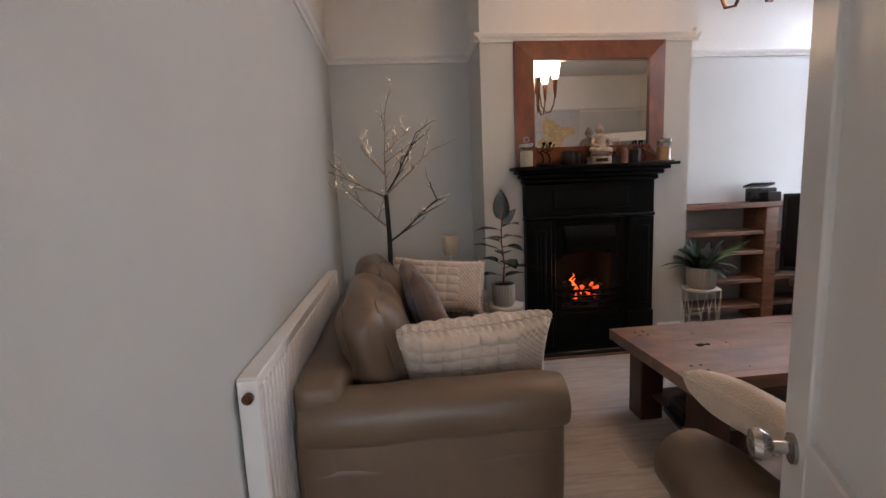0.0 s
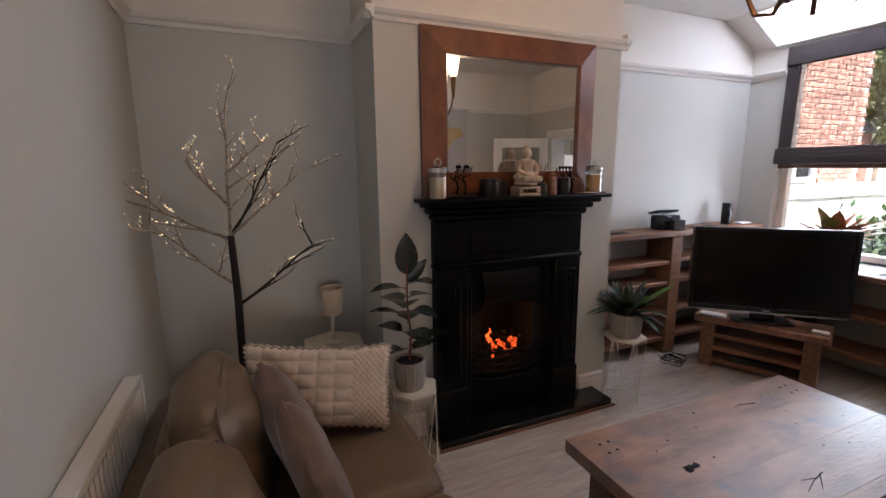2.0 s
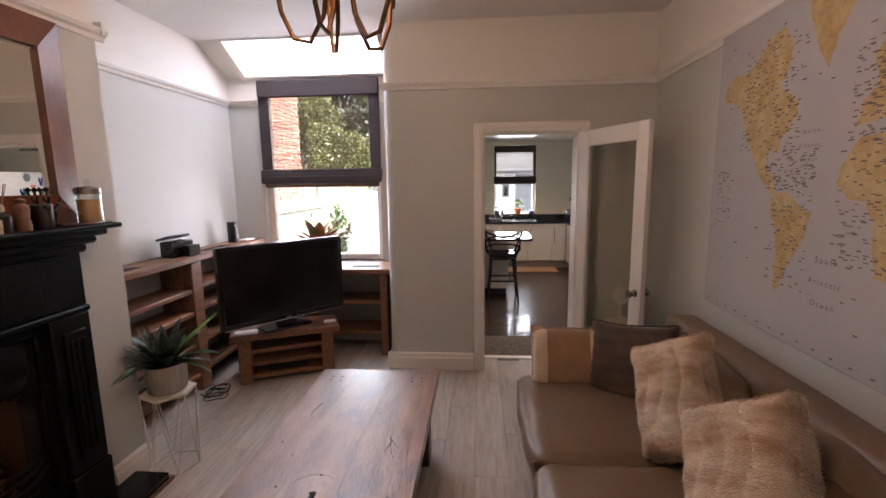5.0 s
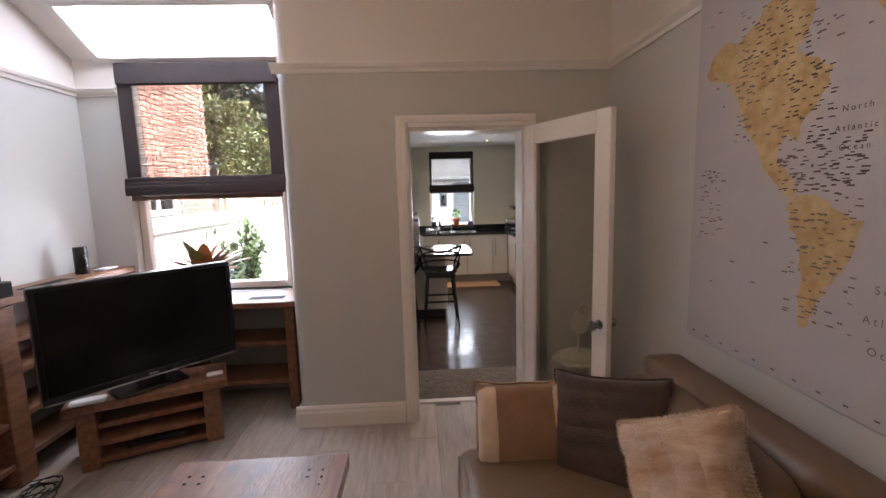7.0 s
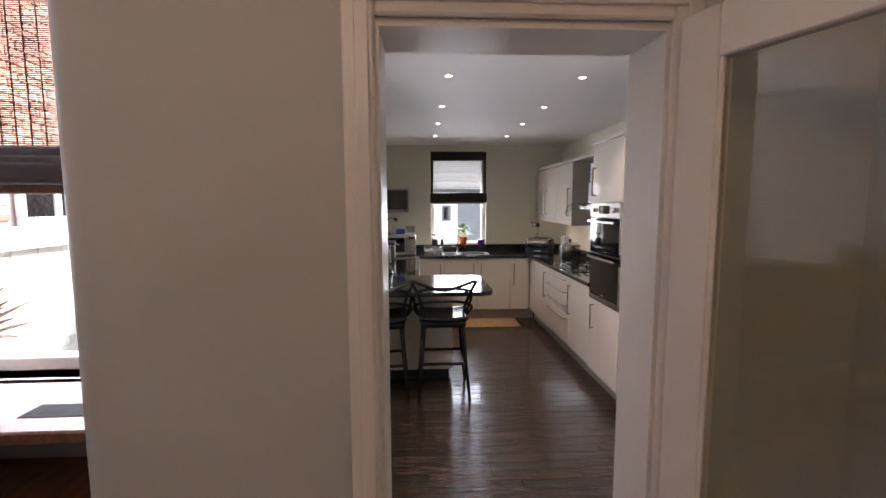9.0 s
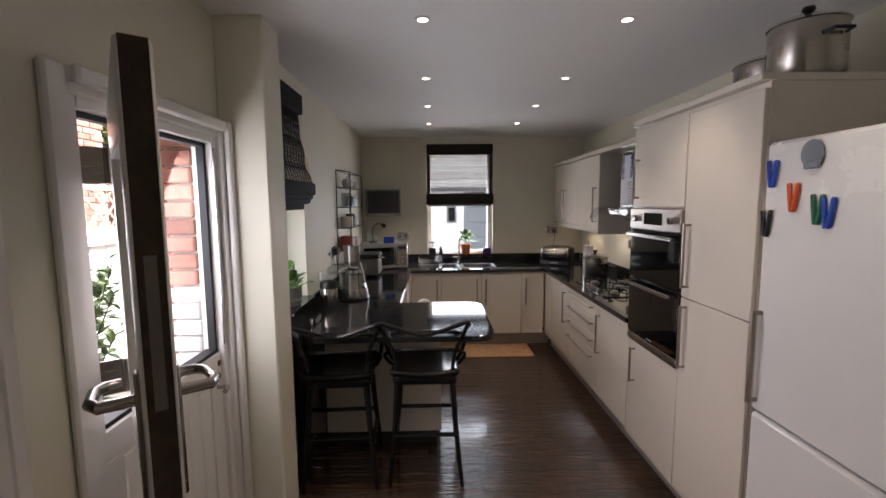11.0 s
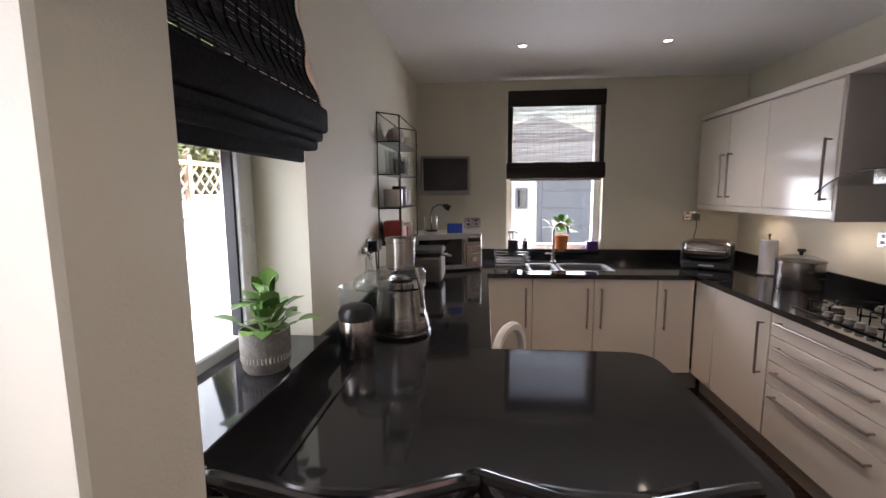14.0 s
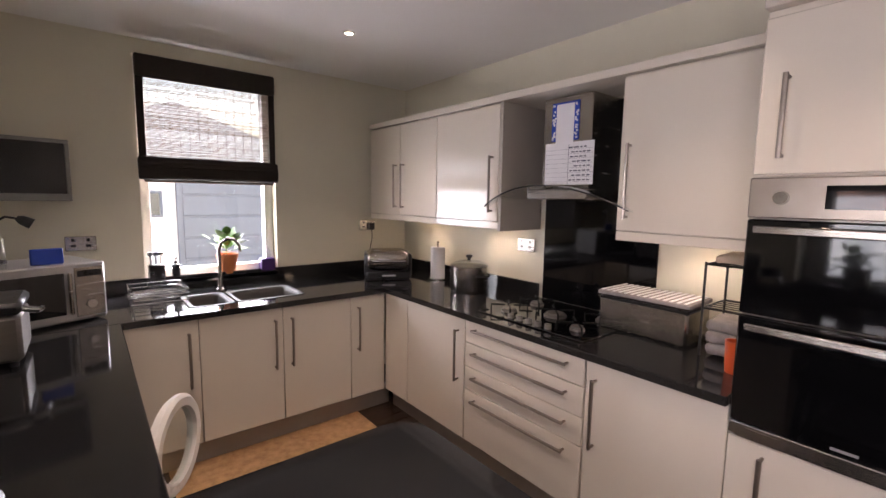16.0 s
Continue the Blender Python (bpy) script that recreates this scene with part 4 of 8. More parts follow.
for s in (-1, 1):
    part("fire_cheek", Mesh().box(min(s * 0.2, s * 0.29), 0.0, 0, max(s * 0.2, s * 0.29), 0.36, 0.98), SOOT, fp, "sooty fire brick")
part("throat", Mesh().box(-0.29, 0.0, 0.982, 0.29, 0.4, 0.999), SOOT, fp)
for k in range(5):
    zz = 0.31 + k * 0.045
    part("grate_bar", Mesh().tube([(-0.27, -0.02, zz), (-0.15, -0.085, zz), (0, -0.1, zz), (0.15, -0.085, zz), (0.27, -0.02, zz)], 0.009, 8), BLACK_IRON, fp)
part("ash_front", Mesh().box(-0.27, -0.05, 0.0, 0.27, -0.02, 0.29, 0.01), BLACK_IRON, fp)
part("fire_bed", Mesh().box(-0.2, 0.0, 0.28, 0.2, 0.33, 0.325, 0.004), SOOT, fp)
rng = random.Random(3)
for k in range(110):
    x, y, z = rng.uniform(-0.18, 0.18), rng.uniform(0.0, 0.24), 0.33 + rng.uniform(0, 0.19)
    cm = Mesh().soft(x, y, z, rng.uniform(0.011, 0.02), rng.uniform(0.011, 0.02), rng.uniform(0.01, 0.018), 0.009, 4, 0, 0.012, 30, seed=k)
    hot = rng.random() < 0.6 and z > 0.38 and y < 0.16 and -0.08 < x < 0.15
    part("coal", cm, EMBER if hot else COAL, fp, "glowing coal" if hot else "")
for k in range(2):
    x, y, h = -0.1 + 0.03 * k, 0.05 + 0.05 * k, 0.11 - 0.04 * k
    fm = Mesh().rings([[(x + r * math.cos(a) + 0.02 * math.sin(9 * t + k), y + r * math.sin(a) * 0.5, 0.49 + h * t) for a in [i * 6.283 / 7 for i in range(7)]] for t, r in ((0, 0.006), (0.25, 0.009), (0.55, 0.007), (0.8, 0.004), (1, 0.001))])
    part("flame", fm, FLAME, fp, "small orange flame")
fire = bpy.data.lights.new("fire_light", "POINT")
fire.energy, fire.color, fire.shadow_soft_size = 0.12, (1.0, 0.35, 0.1), 0.08
new("fire_light", fire).location = (2.03, 3.85, FL + 0.6)
single("hearth", Mesh().box(1.478, 3.625, FL, 2.755, 3.84, FL + 0.05, 0.006), HEARTH, "polished black slate hearth slab", "hearth")
single("hearth_trim", Mesh().box(1.463, 3.607, FL, 2.77, 3.624, FL + 0.018, 0.004), SHELF_WOOD, "thin pale wooden trim round the hearth", "trim")

# mirror
mi = thing("mirror", 2.048, 3.84, 1.497, "large mirror in a wide dark-stained wooden frame", "mirror")
W, H, B = 0.588, 0.908, 0.138
part("frame_rail", Mesh().rings([[(-W, -0.02, H), (W, -0.02, H), (W - B, -0.05, H - B), (-W + B, -0.05, H - B)], [(-W, 0, H), (W, 0, H), (W - B, 0, H - B), (-W + B, 0, H - B)]]), MIRROR_WOOD, mi, smooth=False)
part("frame_rail", Mesh().rings([[(-W, -0.02, 0), (-W + B, -0.05, B), (W - B, -0.05, B), (W, -0.02, 0)], [(-W, 0, 0), (-W + B, 0, B), (W - B, 0, B), (W, 0, 0)]]), MIRROR_WOOD, mi, smooth=False)
for s in (-1, 1):
    part("frame_stile", Mesh().rings([[(s * W, -0.02, 0), (s * W, -0.02, H), (s * (W - B), -0.05, H - B), (s * (W - B), -0.05, B)], [(s * W, 0, 0), (s * W, 0, H), (s * (W - B), 0, H - B), (s * (W - B), 0, B)]]), MIRROR_WOOD, mi, smooth=False)
for ob in mi.children:
    b2 = bmesh.new(); b2.from_mesh(ob.data); bmesh.ops.recalc_face_normals(b2, faces=b2.faces); b2.to_mesh(ob.data); b2.free()
part("mirror_glass", Mesh().box(-W + B - 0.01, -0.03, B - 0.01, W - B + 0.01, -0.02, H - B + 0.01), MIRROR_MAT, mi, "silvered mirror glass", smooth=False)
part("bevel_strip", Mesh().box(-W + B, -0.034, H - B - 0.014, W - B, -0.0305, H - B).box(-W + B, -0.034, B, -W + B + 0.012, -0.0305, H - B - 0.014), CHROME, mi, "bright bevelled edge", smooth=False)

# things on the mantel
MZ = FL + 1.458


def candle_jar(x, wax, lidded, label):
    j = thing("candle_jar", x, 3.73, MZ, label, "candle", "candle jars on the mantel")
    part("wax", Mesh().lathe([(0.046, 0.004), (0.046, 0.115), (0.0, 0.115)]), wax, j, "pale candle wax")
    part("jar", Mesh().lathe([(0.05, 0), (0.051, 0.006), (0.051, 0.135), (0.046, 0.14), (0.049, 0.14), (0.049, 0.004), (0.0, 0.003)]), CLEAR, j, "clear glass jar")
    lid = part("lid", Mesh().lathe([(0.05, 0.14), (0.054, 0.142), (0.054, 0.165), (0.045, 0.172), (0.014, 0.176), (0.0, 0.176)]), STEEL, j, "grey metal lid")
    if lidded:
        part("ring", Mesh().tube([(0.02 * math.cos(a), 0, 0.195 + 0.02 * math.sin(a)) for a in [i * 6.283 / 12 for i in range(12)]], 0.004, 6, closed=True), STEEL, lid)
    else:
        part("finial", Mesh().lathe([(0.008, 0.176), (0.014, 0.19), (0.012, 0.206), (0.0, 0.21)]), CLEAR, lid)
    return j


candle_jar(1.515, WAX, True, "glass candle jar of cream wax with a ringed lid")
candle_jar(2.585, AMBER_WAX, False, "glass candle jar of amber wax with a glass finial")
st = Mesh()
st.box(-0.075, -0.05, 0, 0.075, 0.05, 0.018, 0.004).box(-0.075, -0.05, 0.018, -0.045, 0.05, 0.045, 0.004).box(0.045, -0.05, 0.018, 0.075, 0.05, 0.045, 0.004).box(-0.075, -0.05, 0.04, 0.075, 0.05, 0.056, 0.004)
st.lathe([(0.05, 0.056), (0.068, 0.066), (0.07, 0.075), (0.058, 0.085), (0.066, 0.095), (0.075, 0.108), (0.068, 0.125), (0.042, 0.14), (0.04, 0.165), (0.052, 0.19), (0.05, 0.205), (0.02, 0.215), (0.018, 0.224), (0.03, 0.236), (0.032, 0.252), (0.024, 0.27), (0.016, 0.275), (0.014, 0.287), (0.0, 0.292)], seg=20)
st.soft(0, -0.05, 0.1, 0.07, 0.03, 0.018, 0.016, 6, 0, 0.004, 20)
for s in (-1, 1):
    st.tube([(s * 0.05, -0.01, 0.195), (s * 0.062, -0.02, 0.15), (s * 0.03, -0.06, 0.118)], 0.013, 7)
single("statuette", st, STONE, "pale carved stone seated statuette on a small stand", "statuette", 2.07, 3.72, MZ)


def sculpture(x, flip, label, s=1.0):
    sc = Mesh()
    sc.box(-0.04, -0.03, 0, 0.04, 0.03, 0.01, 0.003)
    for i in range(2):
        o = -0.025 + 0.05 * i
        sc.tube([(o, 0, 0.01), (o + 0.012, 0, 0.07 * s), (o - 0.012, 0, 0.13 * s), (o + 0.02 * flip, 0, 0.19 * s)], 0.007, 7, 0.004)
        sc.tube([(o - 0.01, 0, 0.13 * s), (o + 0.035 * flip, 0, 0.15 * s), (o + 0.05 * flip, 0, 0.2 * s)], 0.005, 6, 0.003)
        sc.tube([(o + 0.01, 0, 0.1 * s), (o - 0.035 * flip, 0, 0.13 * s), (o - 0.045 * flip, 0, 0.175 * s)], 0.005, 6, 0.003)
        sc.lathe([(0.0, 0.0), (0.01, 0.006), (0.011, 0.014), (0.0, 0.024)], o + 0.02 * flip, 0, 0.19 * s, 8)
    return single("figurine", sc, BLACK_IRON, label, "figurine", x, 3.795, MZ)


sculpture(1.68, 1, "twisted dark metal abstract figurine pair", 0.85)
sculpture(2.44, -1, "dark metal abstract figurine with raised arms", 0.8)
single("jar", Mesh().lathe([(0.05, 0), (0.056, 0.01), (0.056, 0.1), (0.05, 0.106), (0.044, 0.1), (0.044, 0.03), (0.0, 0.03)]), DARK_JAR, "squat dark glazed jar", "jar", 1.84, 3.74, MZ)
single("cup", Mesh().lathe([(0.04, 0), (0.042, 0.09), (0.036, 0.09), (0.034, 0.02), (0.0, 0.02)]), DARK_JAR, "small dark cup behind the jar", "cup", 1.93, 3.78, MZ)
dfu = thing("reed_diffuser", 2.2, 3.74, MZ, "small dark bottle with amber diffuser reeds", "diffuser")
part("bottle", Mesh().lathe([(0.028, 0), (0.03, 0.01), (0.03, 0.065), (0.014, 0.078), (0.013, 0.092), (0.0, 0.092)]), DARK_JAR, dfu)
for k in range(5):
    a = k * 1.25
    part("reed", Mesh().tube([(0, 0, 0.08), (0.035 * math.cos(a), 0.02 * math.sin(a), 0.19)], 0.0016, 5), TAN_CLOTH, dfu)
single("grinder", Mesh().lathe([(0.026, 0), (0.028, 0.02), (0.022, 0.05), (0.026, 0.08), (0.024, 0.1), (0.014, 0.11), (0.018, 0.125), (0.0, 0.135)]), SHELF_WOOD, "small turned wooden grinder", "grinder", 2.27, 3.73, MZ)
single("jar", Mesh().lathe([(0.036, 0), (0.04, 0.01), (0.04, 0.1), (0.036, 0.104), (0.032, 0.1), (0.03, 0.03), (0, 0.03)]), DARK_JAR, "dark straight-sided pot on the mantel", "jar", 2.36, 3.74, MZ)
ic = thing("incense_holder", 2.5, 3.69, MZ, "dark incense tray with a leaning stick", "incense holder")
part("tray", Mesh().box(-0.1, -0.02, 0, 0.14, 0.02, 0.012, 0.005), DARK_WOOD, ic)
part("stick", Mesh().tube([(0.08, 0, 0.012), (-0.11, 0.0, 0.11)], 0.0025, 5), TAN_CLOTH, ic)
single("dish", Mesh().lathe([(0.05, 0), (0.08, 0.012), (0.082, 0.018), (0.05, 0.008), (0, 0.008)]), DARK_JAR, "shallow dark dish by the candle", "dish", 1.66, 3.705, MZ)
for k in range(3):
    single("figurine", Mesh().box(-0.012, -0.012, 0, 0.012, 0.012, 0.008, 0.002).tube([(0, 0, 0.008), (0.006, 0, 0.05), (-0.004, 0, 0.06 + 0.012 * (k % 2))], 0.004, 6, 0.0025), BLACK_IRON, "thin dark metal figurine against the mirror", "figurine", 1.9 + 0.05 * k, 3.815, MZ, group="thin figurines on the mantel")


# hexagonal wire side tables
def wire_table(x, y, h, r, rz, label):
    t = thing("side_table", x, y, FL, label, "side table", "wire side tables", rz)
    hexa = [(r * math.cos(k * math.pi / 3), r * math.sin(k * math.pi / 3)) for k in range(6)]
    part("tabletop", Mesh().rings([[(a, b, h - 0.014) for a, b in hexa], [(a, b, h) for a, b in hexa]]), WHITE_METAL, t, "cream hexagonal top", smooth=False)
    low = [(r * 0.92 * math.cos(k * math.pi / 3 + math.pi / 6), r * 0.92 * math.sin(k * math.pi / 3 + math.pi / 6)) for k in range(6)]
    for k in range(6):
        a = hexa[k]
        for b in (low[k], low[k - 1]):
            part("leg", Mesh().tube([(a[0] * 0.96, a[1] * 0.96, h - 0.014), (b[0], b[1], 0.004)], 0.0036, 6), WHITE_METAL, t)
    for k in range(6):
        part("foot_ring", Mesh().tube([(*low[k], 0.0045), (*low[(k + 1) % 6], 0.0045)], 0.0036, 6), WHITE_METAL, t)
    return t


wire_table(1.3, 3.6, 0.465, 0.145, 10, "cream wire side table with a hexagonal top by the sofa")
wire_table(2.9, 3.69, 0.465, 0.145, 10, "cream wire side table with a hexagonal top by the hearth")
wire_table(4.1, 0.79, 0.5, 0.175, 20, "cream wire side table behind the glass door")


def ribbed_pot(parent, r, h, material=POT_GREY):
    part("pot", Mesh().lathe([(r * 0.82, 0), (r * 0.92, 0.01), (r, h * 0.5), (r, h), (r * 0.9, h), (r * 0.88, h - 0.02), (0.0, h - 0.022)], seg=72, flute=0.022, nf=24), material, parent, "ribbed grey stoneware pot")
    part("soil", Mesh().lathe([(r * 0.88, h - 0.03), (r * 0.86, h - 0.012), (0.0, h - 0.006)]), SOIL, parent)


# rubber plant
rp = thing("rubber_plant", 1.285, 3.6, FL + 0.465, "dark-leaved rubber plant in a ribbed grey pot", "houseplant")
ribbed_pot(rp, 0.083, 0.16)
part("stem", Mesh().tube([(0, 0, 0.14), (0.01, -0.01, 0.3), (-0.005, 0, 0.46), (0.0, 0.0, 0.7)], 0.007, 7, 0.004), STEM_RED, rp)
rng = random.Random(9)
for k, (z, a, l, w) in enumerate(((0.2, 0.3, 0.17, 0.06), (0.22, 3.4, 0.17, 0.07), (0.27, 0.0, 0.26, 0.065), (0.3, 2.6, 0.14, 0.075), (0.33, 5.0, 0.15, 0.08), (0.36, 1.2, 0.14, 0.075), (0.4, 3.3, 0.19, 0.06), (0.43, 5.6, 0.13, 0.08), (0.46, 2.2, 0.15, 0.085), (0.48, 4.3, 0.14, 0.085), (0.5, 0.4, 0.16, 0.06), (0.55, 3.2, 0.16, 0.07), (0.57, 5.3, 0.14, 0.07))):
    lf = Mesh()
    b = Vector((-0.005, 0, z))
    d = Vector((math.cos(a), math.sin(a), rng.uniform(0.0, 0.5)))
    lf.tube([b, b + d * 0.03], 0.0025, 5)
    lf.leaf(b + d * 0.03, b + d * 0.03 + d.normalized() * l * 1.05, w * 1.7, fold=0.12, droop=0.035, n=8)
    part("leaf", lf, LEAF_DARK, rp)
part("leaf", Mesh().leaf((0.0, 0, 0.62), (-0.005, -0.01, 0.84), 0.12, up=(0.2, 1, 0), fold=0.08, n=10), LEAF_DARK, rp, "large upright top leaf")
part("leaf", Mesh().leaf((0.0, 0, 0.58), (0.1, -0.02, 0.7), 0.065, up=(0.3, 1, 0), fold=0.1, n=8), LEAF_DARK, rp)

# fern-like plant by the hearth
fn = thing("fern_plant", 2.9, 3.69, FL + 0.465, "spiky green houseplant in a ribbed grey pot", "houseplant")
ribbed_pot(fn, 0.105, 0.165)
rng = random.Random(14)
for k in range(38):
    a = rng.uniform(0, 6.283)
    e = rng.uniform(0.25, 1.4)
    l = rng.uniform(0.2, 0.36)
    d = Vector((math.cos(a) * math.cos(e), math.sin(a) * math.cos(e), math.sin(e)))
    b = Vector((0.03 * math.cos(a), 0.03 * math.sin(a), 0.15))
    part("leaf", Mesh().leaf(b, b + d * l, rng.uniform(0.04, 0.062), fold=0.18, droop=0.1 * math.cos(e) * l / 0.2, n=7), LEAF_GREEN if k % 3 else LEAF_DARK, fn)
for k in range(3):
    a = 0.4 + k * 0.25
    part("leaf", Mesh().leaf((0.01, 0, 0.16), (0.3 * math.cos(-a), 0.3 * math.sin(-a), 0.36 + 0.04 * k), 0.05, fold=0.2, droop=0.02, n=7), LEAF_PALE, fn, "pale long leaf")

# twig tree with lights
tw = thing("light_tree", 0.48, 3.93, FL, "birch twig tree dotted with warm lights", "light tree")
part("base", Mesh().box(-0.1, -0.1, 0, 0.1, 0.1, 0.02, 0.004), TRUNK_DARK, tw)
part("trunk", Mesh().tube([(0, 0, 0.02), (-0.01, 0, 0.6), (-0.005, 0, 1.0), (-0.012, 0, 1.3)], 0.023, 10, 0.017), TRUNK_DARK, tw, "dark wrapped trunk")
rng = random.Random(31)
bulb_mesh = to_mesh("bulb", Mesh().lathe([(0, -0.0023), (0.0023, 0), (0, 0.0023)], seg=6), LED)
def limb(p, d, l, r, depth, material):
    pts = [p]
    q, dd = p.copy(), d.copy()
    for i in range(5):
        dd = (dd + Vector((rng.gauss(0, 0.1), rng.gauss(0, 0.1), 0.015))).normalized()
        q = q + dd * (l / 5)
        pts.append(q.copy())
    part("branch" if depth < 2 else "twig", Mesh().tube(pts, r * 0.85, 6, r * 0.3), material, tw)
    if depth >= 1:
        for i in range(2, 6):
            if rng.random() < 0.4:
                piece("bulb", bulb_mesh, tw, Matrix.Translation(pts[i] + Vector((rng.uniform(-0.012, 0.012), -0.006, rng.uniform(0.004, 0.014)))))
    if depth < 2:
        for i in (1, 2, 3, 4, 5) if depth == 0 else (2, 3, 5):
            e = (dd + Vector((rng.gauss(0, 0.7), rng.gauss(0, 0.3), rng.uniform(-0.15, 0.5)))).normalized()
            limb(pts[i], e, l * rng.uniform(0.26, 0.42), r * 0.6, depth + 1, material)
for z, dx, dz, l, m_ in ((1.3, -0.04, 1.0, 0.74, BIRCH), (1.3, 0.46, 0.88, 0.66, TRUNK_DARK), (1.28, -0.88, 0.4, 0.64, BIRCH), (1.05, -0.8, 0.58, 0.6, BIRCH), (0.93, 0.8, 0.6, 0.66, TRUNK_DARK), (1.3, 0.76, 0.62, 0.6, BIRCH), (1.45, -0.5, 0.85, 0.34, BIRCH), (1.6, 0.6, 0.5, 0.3, BIRCH)):
    limb(Vector((-0.012, 0, z)), Vector((dx, rng.uniform(-0.2, 0.08), dz)).normalized(), l * 0.8, 0.011, 0, m_)

# small lamp on a table in the alcove
wire_table(0.96, 4.05, 0.61, 0.19, 25, "cream wire side table in the alcove corner")
tl_ = thing("table_lamp", 0.96, 4.04, FL + 0.61, "small cream table lamp with a drum shade", "lamp")
part("base", Mesh().lathe([(0.05, 0), (0.052, 0.012), (0.014, 0.02), (0.009, 0.04), (0.009, 0.16), (0.03, 0.168), (0.03, 0.178), (0.0, 0.178)]), WHITE_METAL, tl_)
part("shade", Mesh().lathe([(0.044, 0.178), (0.056, 0.182), (0.07, 0.335), (0.066, 0.335), (0.053, 0.186), (0.04, 0.182)]), CREAM_CLOTH, tl_, "frosted cream shade")

# radiator
ra = thing("radiator", 0.05, 2.64, FL + 0.1, "long white ribbed panel radiator on the wall", "radiator")
rd = Mesh().box(0.03, -0.87, 0, 0.055, 0.87, 0.7, 0.008)
part("panel", rd, GLOSS_WHITE, ra)
ribs = Mesh()
for k in range(41):
    y0 = -0.85 + k * 0.0415
    ribs.box(0.055, y0, 0.03, 0.064, y0 + 0.026, 0.67, 0.006)
part("ribs", ribs, GLOSS_WHITE, ra, "pressed vertical ribs")
part("top_grille", Mesh().box(0.004, -0.87, 0.7, 0.066, 0.87, 0.715, 0.004), GLOSS_WHITE, ra)
for s in (-1, 1):
    part("side_panel", Mesh().box(0.006, s * 0.87 - 0.006, 0.0, 0.066, s * 0.87 + 0.006, 0.71, 0.003), GLOSS_WHITE, ra)
    part("bracket", Mesh().box(0, s * 0.6 - 0.02, 0.2, 0.03, s * 0.6 + 0.02, 0.5, 0.003), GLOSS_WHITE, ra)
    part("pipe", Mesh().tube([(0.04, s * 0.82, 0.0), (0.04, s * 0.82, -0.1)], 0.008, 8), CHROME, ra)
part("valve", Mesh().lathe([(0.012, 0), (0.016, 0.006), (0.016, 0.022), (0.008, 0.03), (0, 0.03)], m=Matrix.Translation((0.04, -0.876, 0.66)) @ Matrix.Rotation(radians(90), 4, "X")), BRASS, ra, "brass bleed valve")


# sofas
def rounded_loop(hx, hz, r):
    """Closed rectangle with round corners."""
    out = []
    for qx, qz, a0 in ((1, 1, 0), (-1, 1, 90), (-1, -1, 180), (1, -1, 270)):
        for k in range(5):
            a = radians(a0 + k * 22.5)
            out.append((qx * (hx - r) + r * math.cos(a), qz * (hz - r) + r * math.sin(a)))
    return out


